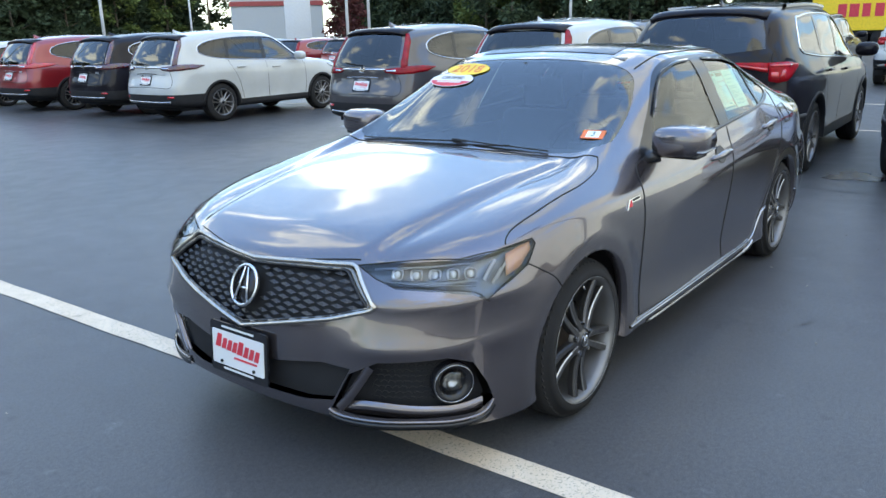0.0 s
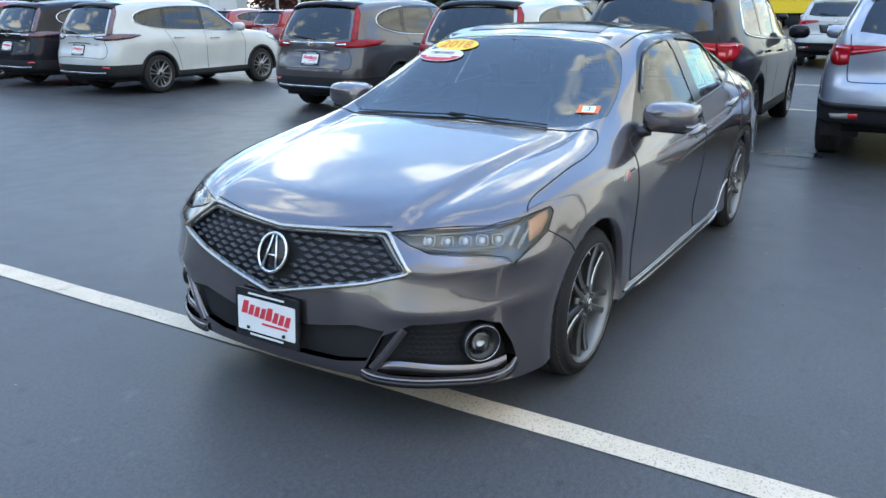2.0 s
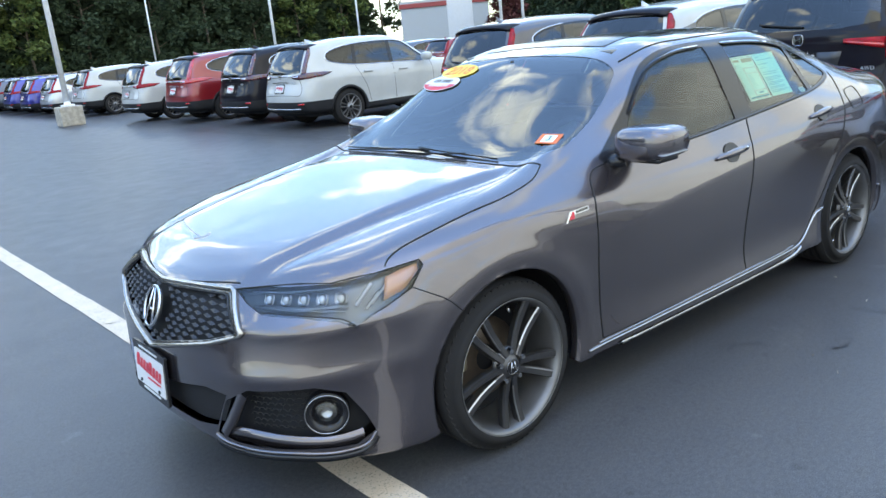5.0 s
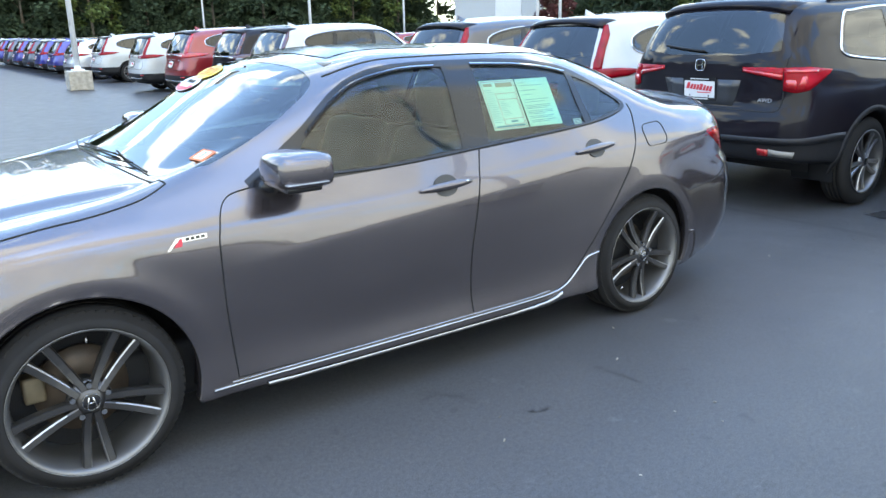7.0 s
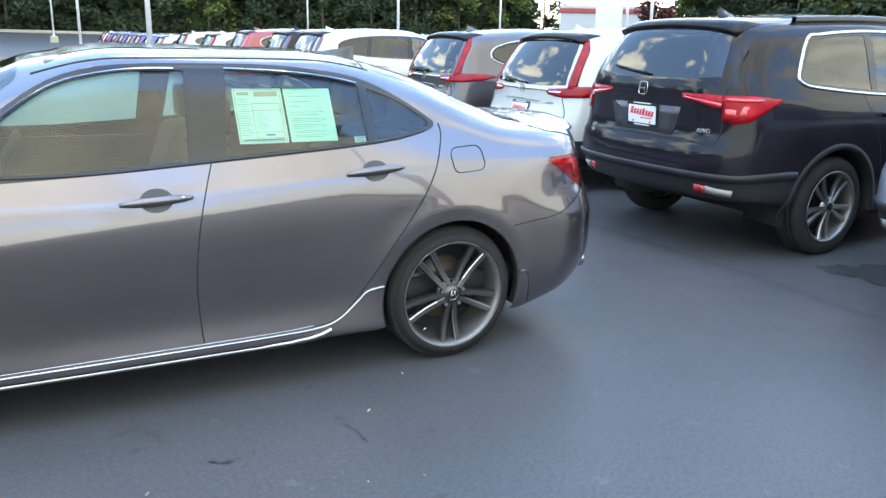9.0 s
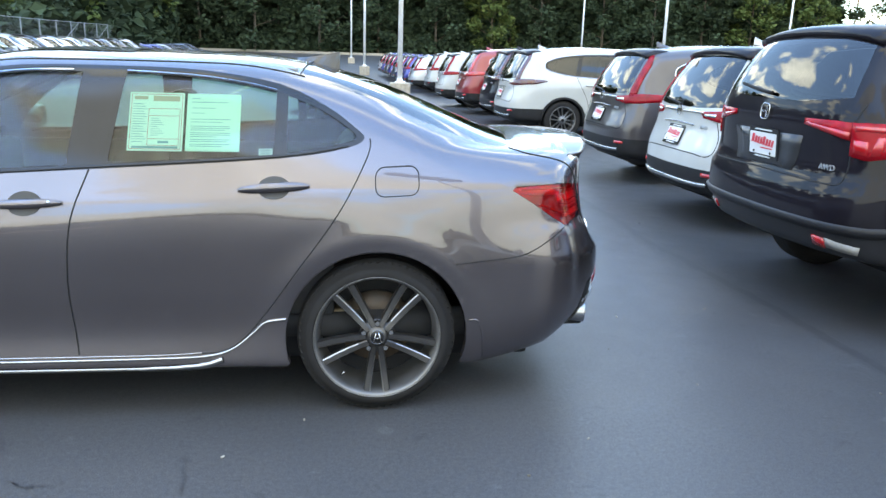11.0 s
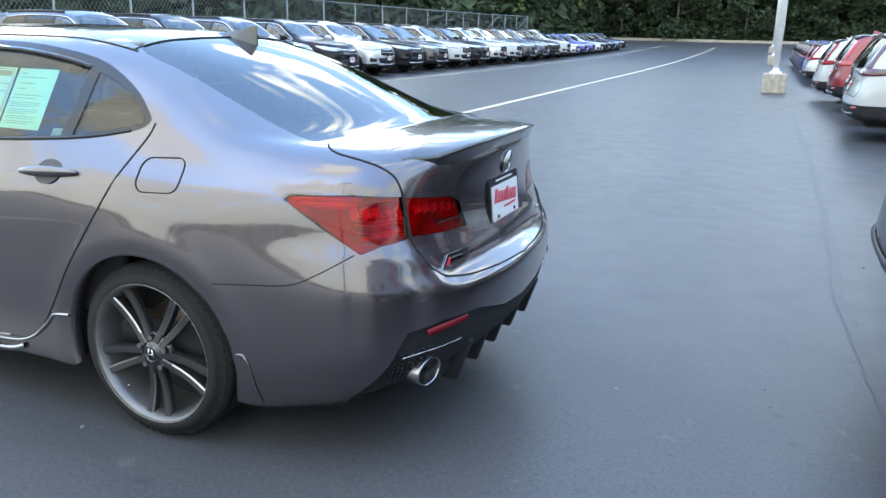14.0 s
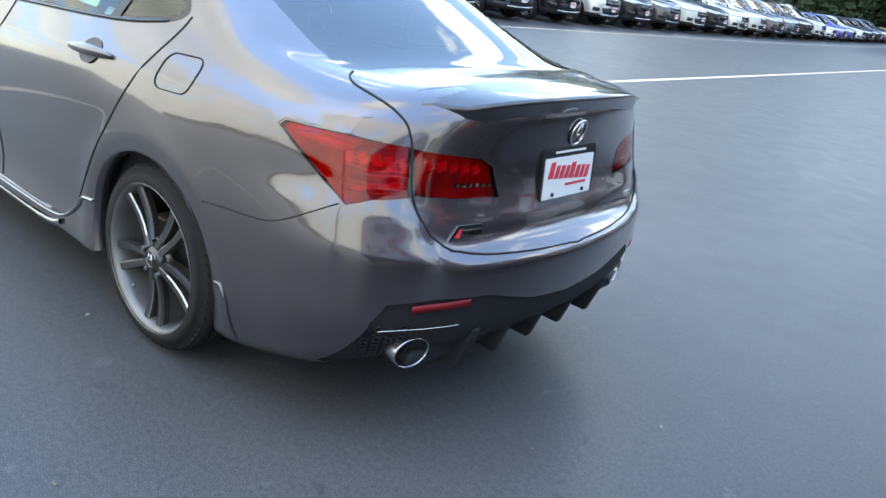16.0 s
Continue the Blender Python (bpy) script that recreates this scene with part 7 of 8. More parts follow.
        strip("skid_strip", [P(3.52, -.62, .44), P(3.62, -.50, .415), P(3.68, 0, .41), P(3.62, .50, .415), P(3.52, .62, .44)], .035, DARK_CHROME, .006, .012)
        part("plate_recess", ruled(shell, [P(3.64, -.30, .90), P(3.64, .30, .90)], [P(3.68, -.25, .70), P(3.68, .25, .70)], -.004, 8, 3, .0), paint_mat, car)
        strip("recess_edge", [P(3.64, -.31, .915), P(3.645, 0, .925), P(3.64, .31, .915)], .012, DARK_CHROME if lens is None else TRIM_BLACK, .004, .006)
    else:
        part("plate_recess", ruled(shell, [P(3.62, -.35, 1.02), P(3.62, .35, 1.02)], [P(3.62, -.29, .82), P(3.62, .29, .82)], .004, 8, 3), RECESS_GREY, car, "grey panel round the plate")
    co, no = shell.at("x", 1, 0, zt * sz)
    em = new("rear_emblem"); em.parent, em.matrix_basis = car, facing(co, no, lift=.014)
    bm = bmesh.new()
    plate_shape(bm, [(x * .76, y * .85) for x, y in [(-0.034-.005, -0.04), (-0.034+.009, -0.04), (-0.034+.007, -.007), (0.034-.007, -.007), (0.034-.009, -0.04), (0.034+.005, -0.04), (0.034+.012, 0.04), (0.034-.002, 0.04), (0.034-.005, .007), (-0.034+.005, .007), (-0.034+.002, 0.04), (-0.034-.012, 0.04)]], .008)
    part("emblem_mark", bm, CHROME, em, smooth=False)
    part("emblem_frame", tube([(x, y, 0) for x, y in rounded(.088, .092, .028)], .0035, closed=True), CHROME, em)
    zp = .80 if not big else .94
    co, no = shell.at("x", 1, 0, zp * sz)
    dealer_plate(car, facing((co.x + .004, 0, zp * sz), no), name="rear_plate")
    lettering("AWD", .045, LAMP_TRIM, .004, "badge_lettering", car, facing(*shell.at("x", 1, (.54 if big else .46) * sy, (.875 if big else .90) * sz), lift=.003), "small chrome drive badge")
    # spoiler over the tailgate window
    bm = bmesh.new()
    rows = []
    xs = 3.16 * sx + (.12 if big else 0)
    for k in range(15):
        y = (-.56 + 1.12 * k / 14) * sy
        t = abs(y) / (.56 * sy)
        z0 = shell.at("z", 1, xs - .10, y)[0].z
        tip_z = z0 - .035 - .015 * t * t
        xt = xs + .20 - .05 * t ** 3
        rows.append([bm.verts.new((xs - .12, y, z0 + .004)), bm.verts.new((xs + .04, y, z0 + .004)), bm.verts.new((xt, y, tip_z)), bm.verts.new((xt - .008, y, tip_z - .03)), bm.verts.new((xs + .06, y, tip_z - .06))])
    for a, b in zip(rows, rows[1:]):
        for j in range(4):
            bm.faces.new((a[j], a[j + 1], b[j + 1], b[j]))
    bm.faces.new(rows[0]); bm.faces.new(rows[-1][::-1])
    part("roof_spoiler", fix(bm), BLACK_PAINT if not big else paint_mat, car, "spoiler over the tailgate window")
    # rear wiper
    up = .145 if big else 0.0
    line = [shell.at("x", 1, y * sy, z * sz)[0] + Vector((.022, 0, 0)) for y, z in smooth_line([(.02, 1.085 + up), (-.15, 1.10 + up), (-.36, 1.125 + up)], 3)]
    part("rear_wiper", tube(line, .010), TRIM_BLACK, car)
    fin(car, (2.86 if not big else 2.9) * sx, shell.at("z", 1, (2.86 if not big else 2.9) * sx, 0)[0].z - .004, paint_mat)
    return car, shell


BUMPER_DARK = plain("bumper_dark_grey", (0.020, 0.020, 0.023), 0.45, spec=0.30)
RECESS_GREY = plain("plate_panel_grey", (0.045, 0.048, 0.054), 0.25, metal=0.3)
BIG_LENS = plain("deep_red_lens", (0.33, 0.005, 0.012), 0.16, spec=0.18, wear=0.3)
BACKUP_LENS = plain("backup_lens", (0.33, 0.31, 0.29), 0.25)
HEADLAMP_FAR = plain("headlamp_far", (0.45, 0.47, 0.50), 0.12, metal=0.5, coat=1.0)


def repaint(ob, label, paints):
    """Give a copied car its own colour: paints maps a material's name to another material."""
    for o in (ob, *ob.children_recursive):
        if o.type == "MESH" and o.data.materials and o.data.materials[0].name in paints:
            o.data = o.data.copy()
            o.data.materials[0] = paints[o.data.materials[0].name]
    if label:
        ob["label"] = label
    return ob


LOT_TURN = 1.26                                 # the lot's rows against the sedan's own axis

# ---------------- ground ----------------
def rise(y):
    return 0.000216 * max(0.0, y - 30.0) ** 2


def lot_x(x, y):
    """The lot's own lines lean a little against the sedan's axis."""
    return x - 0.022 * y


def build_ground():
    bm = bmesh.new()
    xs = [-400, -200, -120, -80, -60, -45, -30, -20, -12, -6, 0, 6, 12, 20, 30, 45, 60, 90, 140, 250, 500]
    ys = [-400, -200, -100, -60, -30, -15, -8, 0, 8, 16, 24, 30, 36, 42, 48, 54, 60, 68, 76, 84, 92, 100, 108, 130, 180, 300, 500]
    vs = [[bm.verts.new((x, y, rise(min(y, 108.0)))) for x in xs] for y in ys]
    for a, b in zip(vs, vs[1:]):
        for k in range(len(xs) - 1):
            bm.faces.new((a[k], a[k + 1], b[k + 1], b[k]))
    return thing("ground", bm, ASPHALT, "dark sealed asphalt of a car lot, faintly cracked", "asphalt", kind="structure")


build_ground()


def stripe(x0, y0, x1, y1, width=0.105):
    """A painted line, laid as a thin film over the asphalt."""
    bm = bmesh.new()
    d = Vector((x1 - x0, y1 - y0, 0))
    s = Vector((-d.y, d.x, 0)).normalized() * width / 2
    n = max(2, int(d.length / .22))
    rnd = random.Random(int(abs(x0) * 100))
    rows = []
    for k in range(n + 1):
        p = Vector((x0, y0, 0)) + d * (k / n)
        p.z = rise(p.y) + 0.004
        rows.append((bm.verts.new(p - s * rnd.uniform(.94, 1.05)), bm.verts.new(p + s * rnd.uniform(.94, 1.05))))
    for a, b in zip(rows, rows[1:]):
        bm.faces.new((a[0], b[0], b[1], a[1]))
    bmesh.ops.recalc_face_normals(bm, faces=bm.faces[:])
    return thing("painted_line", bm, LINE, "white painted parking line on the asphalt", "road marking", "painted lines", "structure")


stripe(-.54 + .024 * 9, -9, -.54 - .024 * 84, 84, .132)
stripe(lot_x(-6.15, 2), 2, lot_x(-6.15, 88), 88)
stripe(lot_x(10.1, -14), -14, lot_x(10.1, 46), 46)
stripe(lot_x(14.36, -14), -14, lot_x(14.36, 46), 46)


def light_pole(x, y):
    p = empty("light_pole", "white steel lamp post on a concrete footing", "lamp post", "lamp posts of the lot")
    p.location = (x, y, rise(y))
    bm = bmesh.new()
    box(bm, -.32, .32, -.32, .32, 0, .55, .03)
    part("footing", bm, CONCRETE, p, "square weathered concrete footing", smooth=False)
    bm = bmesh.new()
    box(bm, -.16, .16, -.16, .16, .55, .60, .01)
    rod(bm, (0, 0, .6), (0, 0, .75), .10, .07, 16)
    part("base_plate", bm, POLE_WHITE, p, smooth=False)
    bm = bmesh.new()
    rod(bm, (0, 0, .6), (0, 0, 8.5), .082, .060, 20)
    part("pole", bm, POLE_WHITE, p)
    bm = bmesh.new()
    box(bm, -.9, .9, -.18, .18, 8.5, 8.65, .03)
    part("lamp_head", bm, POLE_WHITE, p)
    return p


for x, y in ((4.97, -4.9), (4.39, 21.6), (3.85, 47.2), (3.2, 73.8), (19.2, 36.2), (25.0, 70.0), (34.5, 50.5), (27.3, 26.9), (28.4, 26.4), (37.5, 19.5)):
    light_pole(x, y)


def kerb(points, height, width):
    bm = bmesh.new()
    for a, b in zip(points, points[1:]):
        d = Vector((b[0] - a[0], b[1] - a[1], 0))
        s = Vector((-d.y, d.x, 0)).normalized() * width / 2
        z0, z1 = rise(a[1]), rise(b[1])
        q = [bm.verts.new(Vector((*a, z0 - .1)) - s), bm.verts.new(Vector((*b, z1 - .1)) - s), bm.verts.new(Vector((*b, z1 - .1)) + s), bm.verts.new(Vector((*a, z0 - .1)) + s)]
        t = [bm.verts.new(v.co + Vector((0, 0, height + .1))) for v in q]
        bm.faces.new(t)
        for k in range(4):
            bm.faces.new((q[k], q[(k + 1) % 4], t[(k + 1) % 4], t[k]))
    return thing("kerb", fix(bm), CONCRETE, "pale concrete kerb along the wood's edge", "kerb", kind="structure", smooth=False)


kerb([(-60, 100), (-20, 102), (20, 102), (60, 100)], .3, .4)


# ---------------- trees ----------------
def leaf(crown, rnd, p, size):
    """One small folded clump of leaves."""
    u = Vector((rnd.gauss(0, 1), rnd.gauss(0, 1), rnd.gauss(0, .5))).normalized()
    v = u.cross(Vector((rnd.gauss(0, 1), rnd.gauss(0, 1), rnd.gauss(0, 1)))).normalized()
    w = u.cross(v)
    s = size * rnd.uniform(.5, 1.3)
    a, b = crown.verts.new(p - u * s), crown.verts.new(p + u * s)
    crown.faces.new((a, crown.verts.new(p - v * s * .6 + w * s * .25), b))
    crown.faces.new((a, b, crown.verts.new(p + v * s * .7 + w * s * .2)))


def build_tree(seed, height, spread, mat, leaf_n=4200, leaf_size=.30, label="tall leafy green tree at the edge of the wood", low=.06):
    """Trunk with limbs, and a crown of many small leaf clumps."""
    t = empty("tree", label, "tree", "trees round the lot")
    rnd = random.Random(seed)
    trunk, crown = bmesh.new(), bmesh.new()
    pts = [(0, 0, -.2), (.1 * rnd.uniform(-1, 1), .1, height * .3), (.3 * rnd.uniform(-1, 1), .2, height * .62), (0, .1, height * .9)]
    for k, (a, b) in enumerate(zip(pts, pts[1:])):
        r0 = .20 * (1 - k * .3)
        rod(trunk, a, b, r0, r0 * .68, 8, False)
    centers = []
    for k in range(20):
        z = height * (low + (.92 - low) * k / 19) + rnd.uniform(-.3, .3)
        ang = k * 2.4 + rnd.uniform(-.5, .5)
        rr = spread * (1.05 - .75 * max(0, z / height - .35)) * rnd.uniform(.35, .95)
        c = Vector((rr * math.cos(ang), rr * math.sin(ang), z + .4))
        rod(trunk, (0, .1, max(.4, z - 1.0)), c, .06, .02, 5, False)
        centers.append((c, spread * rnd.uniform(.28, .50)))
    centers.append((Vector((0, 0, height * .95)), spread * .35))
    for k in range(leaf_n):
        c, r = centers[rnd.randrange(len(centers))]
        d = Vector((rnd.gauss(0, 1), rnd.gauss(0, 1), rnd.gauss(0, .7))).normalized() * r * (rnd.random() ** .45)
        leaf(crown, rnd, c + d, leaf_size)
    part("trunk", trunk, BARK, t)
    part("crown", crown, mat, t, smooth=False)
    return t


TREES = [build_tree(1, 18, 3.6, LEAVES_A), build_tree(2, 21, 4.1, LEAVES_A), build_tree(3, 16, 3.7, LEAVES_B), build_tree(4, 22, 4.0, LEAVES_A)]
_r = random.Random(7)
_spots = []
for k in range(50):                       # behind the kerb at the lot's far end
    _spots.append((-40 + k * 2.6 + _r.uniform(-.8, .8), 105.5 + (k % 3) * 2.6 + _r.uniform(-.8, .8)))
for k in range(46):                       # east side, from the far corner towards the road
    t = k / 45
    _spots.append((88 - 22 * abs(t - .35) + (k % 3) * 2.8 + _r.uniform(-1, 1), 104 - 54 * t + _r.uniform(-.8, .8)))
for k in range(20):
    _spots.append((70 + (k % 3) * 2.8 + _r.uniform(-1, 1), 44 - k * 2.2 + _r.uniform(-.8, .8)))
for k in range(44):                       # west side, behind the fence
    _spots.append((-23 - (k % 3) * 2.8 + _r.uniform(-.8, .8), 9 + k * 2.25 + _r.uniform(-.8, .8)))
# the wood opens towards the road behind the sign pylon
_spots = [(x, y) for x, y in _spots if not 45.5 < math.degrees(math.atan2(y + 3.9, x - .7)) < 55.0]
for k, (x, y) in enumerate(_spots):
    m = pose(x, y, rise(min(y, 108.0)), 0, 0, _r.uniform(0, 360))
    if x < -20 and y < 62:                # younger trees along the near part of the fence
        m = m @ Matrix.Diagonal((.62, .62, .42, 1))
    if k < 4:
        TREES[k].matrix_basis = m
    else:
        copy_thing(TREES[_r.choice((0, 0, 1, 2, 3, 3))], m)
rt = build_tree(9, 4.2, 2.1, LEAVES_RED, 2600, .16, "round burgundy-leaved small tree beside a white sign pylon", .25)
rt.matrix_basis = pose(44.5, 43.5, 0)


def thicket(name, line, depth, height, n, size, mat, label):
    """Undergrowth and further trees behind the edge: leaf clumps along a line, uneven at the top."""
    rnd = random.Random(len(line) + n)
    bm = bmesh.new()
    d = [0.0]
    for a, b in zip(line, line[1:]):
        d.append(d[-1] + math.hypot(b[0] - a[0], b[1] - a[1]))
    for k in range(n):
        t = rnd.random() * d[-1]
        i = max(j for j in range(len(line) - 1) if d[j] <= t)
        f = (t - d[i]) / (d[i + 1] - d[i])
        a, b = line[i], line[i + 1]
        nx, ny = (b[1] - a[1]) / (d[i + 1] - d[i]), -(b[0] - a[0]) / (d[i + 1] - d[i])
        o = rnd.random() * depth
        top = height * (.62 + .38 * noise.noise((t * .11, o * .2, 1.7))) * (.55 + .45 * o / depth)
        z = top * rnd.random() ** .8
        x, y = a[0] + (b[0] - a[0]) * f - nx * o, a[1] + (b[1] - a[1]) * f - ny * o
        leaf(bm, rnd, Vector((x, y, rise(min(y, 108)) + z)), size)
    return thing(name, bm, mat, label, "woods", kind="stuff", smooth=False)


thicket("woods_north", [(-45, 107), (20, 108), (75, 105)], 7.0, 22.0, 26000, .85, LEAVES_A, "dense green woodland behind the far kerb")
thicket("undergrowth", [(-60, 104.5), (20, 105), (76, 103)], 3.0, 4.5, 16000, .45, LEAVES_A, "low green undergrowth behind the far kerb")
# the south line is never in view, added to darken low reflections in the cars
thicket("woods_south", [(120, -100), (-120, -100)], 8.0, 6.0, 9000, 1.0, LEAVES_A, "unseen distant green tree line, added for the reflections")
thicket("woods_east", [(98, 86), (96, 80), (84, 62), (74, 48)], 7.0, 20.0, 15000, .85, LEAVES_A, "dense green woodland along the lot")
thicket("woods_east_low", [(74, 44), (74, 6)], 5.0, 8.0, 8000, .5, LEAVES_A, "green trees beyond the road")
thicket("woods_west", [(-24.8, 62), (-25, 108)], -6.0, 20.0, 15000, .8, LEAVES_A, "dense green woodland behind the fence")
thicket("woods_west_low", [(-24.3, 9), (-24.8, 63)], -6.0, 7.5, 16000, .6, LEAVES_A, "lower green trees behind the fence")


# ---------------- fence, pylon, buildings, truck ----------------
def fence():
    f = empty("chain_link_fence", "grey chain-link fence with a gate behind the parked row", "fence")
    x0, top = -14.6, 2.75
    y = 2.0
    k = 0
    while y < 62.5:
        bm = bmesh.new()
        rod(bm, (lot_x(x0, y), y, rise(y)), (lot_x(x0, y), y, rise(y) + top + .05), .035, seg=8)
        part("fence_post", bm, FENCE, f)
        y += 3.0
    for h in (top, .12):
        line = [Vector((lot_x(x0, 2 + 3 * k), 2 + 3 * k, rise(2 + 3 * k) + h)) for k in range(21)]
        part("fence_rail", tube(line, .022), FENCE, f)
    for a, b in ((47.0, 54.5), (54.5, 62.0)):
        bm = bmesh.new()
        rod(bm, (lot_x(x0, a) + .1, a, rise(a) + .2), (lot_x(x0, b) + .1, b, rise(b) + top), .02, seg=6)
        rod(bm, (lot_x(x0, a) + .1, a, rise(a) + 1.4), (lot_x(x0, b) + .1, b, rise(b) + 1.4), .02, seg=6)
        part("gate_brace", bm, FENCE, f)
    bm = bmesh.new()
    y = 2.0
    while y < 62:
        for s in (-1, 1):
            z0, z1 = (.1, top) if s > 0 else (top, .1)
            bm.faces.new([bm.verts.new((lot_x(x0, yy) + .01 * s, yy, rise(yy) + zz)) for yy, zz in ((y, z0), (y + .014, z0), (y + 2.014, z1), (y + 2.0, z1))])
        y += .17
    part("wire_mesh", bm, FENCE, f, smooth=False)


FENCE = plain("galvanised_wire", (0.20, 0.22, 0.22), 0.5, metal=0.3)
fence()


def pylon():
    p = empty("sign_pylon", "tall white sign pylon beside the road", "sign")
    p.matrix_basis = pose(44.8, 49.8, 0, 0, 0, 47)
    bm = bmesh.new()
    box(bm, -.35, .35, -1.1, 1.1, 0, 8.0, .04)
    part("pylon_body", bm, PANEL_WHITE, p)
    bm = bmesh.new()
    box(bm, -.45, .45, -2.2, 2.2, 8.0, 10.0, .06)
    part("pylon_head", bm, PANEL_WHITE, p)
    bm = bmesh.new()
    box(bm, -.6, .6, -1.3, 1.3, 0, .35, .03)
    part("pylon_plinth", bm, CONCRETE, p)


PANEL_WHITE = plain("white_panel", (0.58, 0.60, 0.62), 0.45, wear=0.06)
PANEL_RED = plain("red_panel", (0.34, 0.05, 0.05), 0.5)
PANEL_GREY = plain("grey_wall", (0.40, 0.43, 0.45), 0.7)
pylon()


def shop():
    b = empty("shop_building", "low pale grey commercial building with a red fascia", "building")
    b.matrix_basis = pose(73.0, 85.0, 0, 0, 0, 50)
    bm = bmesh.new()
    box(bm, -6, 6, -6, 6, 0, 5.45, .05)
    part("wall", bm, PANEL_GREY, b, smooth=False)
    bm = bmesh.new()
    box(bm, -6.15, 6.15, -6.15, 6.15, 5.45, 6.05, .05)
    part("fascia", bm, PANEL_RED, b, "red fascia band", smooth=False)
    bm = bmesh.new()
    box(bm, -6, 6, -6, 6, 6.05, 6.4, .03)
    part("roof", bm, PANEL_GREY, b, smooth=False)


shop()


def yellow_truck():
    t = empty("box_truck", "yellow box truck with red lettering shapes on its side", "truck")
    t.matrix_basis = pose(57.5, 5.0, 0, 0, 0, -3)
    bm = bmesh.new()
    box(bm, -.0, 2.5, -7.0, 6.6, 1.0, 3.9, .05)
    part("cargo_box", bm, YELLOW, t, "plain yellow cargo box", smooth=False)
    bm = bmesh.new()
    box(bm, .1, 2.4, -9.6, -7.15, .8, 3.0, .25, 3)
    part("cab", bm, PANEL_WHITE, t)
    bm = bmesh.new()
    for k, (y, w) in enumerate(((4.6, .55), (3.85, .6), (3.1, .5), (2.3, .55), (1.4, .6), (.5, .5))):
        box(bm, -.03, -.005, y - w / 2, y + w / 2, 1.9, 2.75)
    part("red_lettering", bm, RED_INK, t, "row of red block shapes", smooth=False)
    for y in (-8.4, 2.2, 3.4, 4.6):
        for x in (.25, 2.25):
            bm = bmesh.new()
            rod(bm, (x - .14, y, .5), (x + .14, y, .5), .5, seg=24)
            w = part("truck_wheel", bm, RUBBER, t)
    bm = bmesh.new()
    box(bm, .4, 2.1, -7.2, 6.3, .75, 1.0)
    part("chassis", bm, TRIM_BLACK, t, smooth=False)


yellow_truck()

# ---------------- rows of cars ----------------
GROUP = "cars in the rear-facing row"
TAIL = 3.71
white_suv, _sh = build_suv("compact_suv", "white compact sport utility car with black lower cladding and dark lamps", WHITE_PAINT, group=GROUP, lens=DARK_RED)
white_suv.matrix_basis = pose(5.57 + TAIL, 11.15, 0, 0, 0, 180 + LOT_TURN)
grey_suv, _sh = build_suv("compact_suv", "dark grey compact sport utility car with bright red lamps", GRAY_PAINT, group=GROUP)
grey_suv.matrix_basis = pose(5.82 + TAIL, 5.91, 0, 0, 0, 180 + LOT_TURN)


def clone_suv(src, paints, label, x_tail, y, tail=TAIL, size=1.0, group=""):
    c = copy_thing(src, pose(x_tail + tail, y, rise(y), 0, 0, 180.0 + LOT_TURN))
    if size != 1.0:
        c.matrix_basis = c.matrix_basis @ Matrix.Diagonal((size, size, size, 1))
    if group:
        c["group"] = group
    return repaint(c, label, paints)


W, G, B = WHITE_PAINT.name, GRAY_PAINT.name, BLACK_PAINT.name
clone_suv(white_suv, {W: BLACK_PAINT}, "black compact sport utility car with dark lamps", 5.70, 13.65)
clone_suv(grey_suv, {G: RED_PAINT, RED_LENS.name: RED_BRIGHT}, "red compact sport utility car", 5.53, 16.58)
clone_suv(grey_suv, {G: WHITE_PAINT}, "small white sport utility car beside a red one", 5.3, 19.3, TAIL * .94, .94)
clone_suv(grey_suv, {G: WHITE_PAINT}, "small white sport utility car near a lamp post", 5.55, 25.2, TAIL * .94, .94)
clone_suv(grey_suv, {G: WHITE_PAINT}, "white compact sport utility car beside a black large one", 5.68, 3.22)
SALOON, _sh = build_suv("parked_saloon", "silver saloon in the rear-facing row", LIGHT_SILVER, "five", (1.02, .97, .86), group=GROUP)
SALOON.matrix_basis = pose(5.15 + TAIL * 1.02, 27.9, 0, 0, 0, 180 + LOT_TURN)
LS = LIGHT_SILVER.name
for k, (color, word) in enumerate(((BLUE_PAINT, "blue"), (BLUE_PAINT, "blue"), (SLATE_PAINT, "slate blue"), (BLUE_PAINT, "blue"), (SLATE_PAINT, "slate blue"), (BLUE_PAINT, "blue"), (LIGHT_SILVER, "silver"))):
    clone_suv(SALOON, {LS: color}, word + " saloon in the rear-facing row", 5.05 - .06 * k, 30.6 + 2.7 * k, TAIL * 1.02)

big_suv, _sh = build_suv("large_suv", "black large sport utility car with wide red tail lamps", BLACK_PAINT, "five", (4.94 / 4.63, 1.05, 1.055), "big", GROUP)
BIG_TAIL = TAIL * 4.94 / 4.63 + .06
big_suv.matrix_basis = pose(5.065 + BIG_TAIL, 0.69, 0, 0, 0, 180 + LOT_TURN)
clone_suv(big_suv, {B: SILVER_PAINT}, "blue-silver large sport utility car beside a black one", 5.30, -1.88, BIG_TAIL)

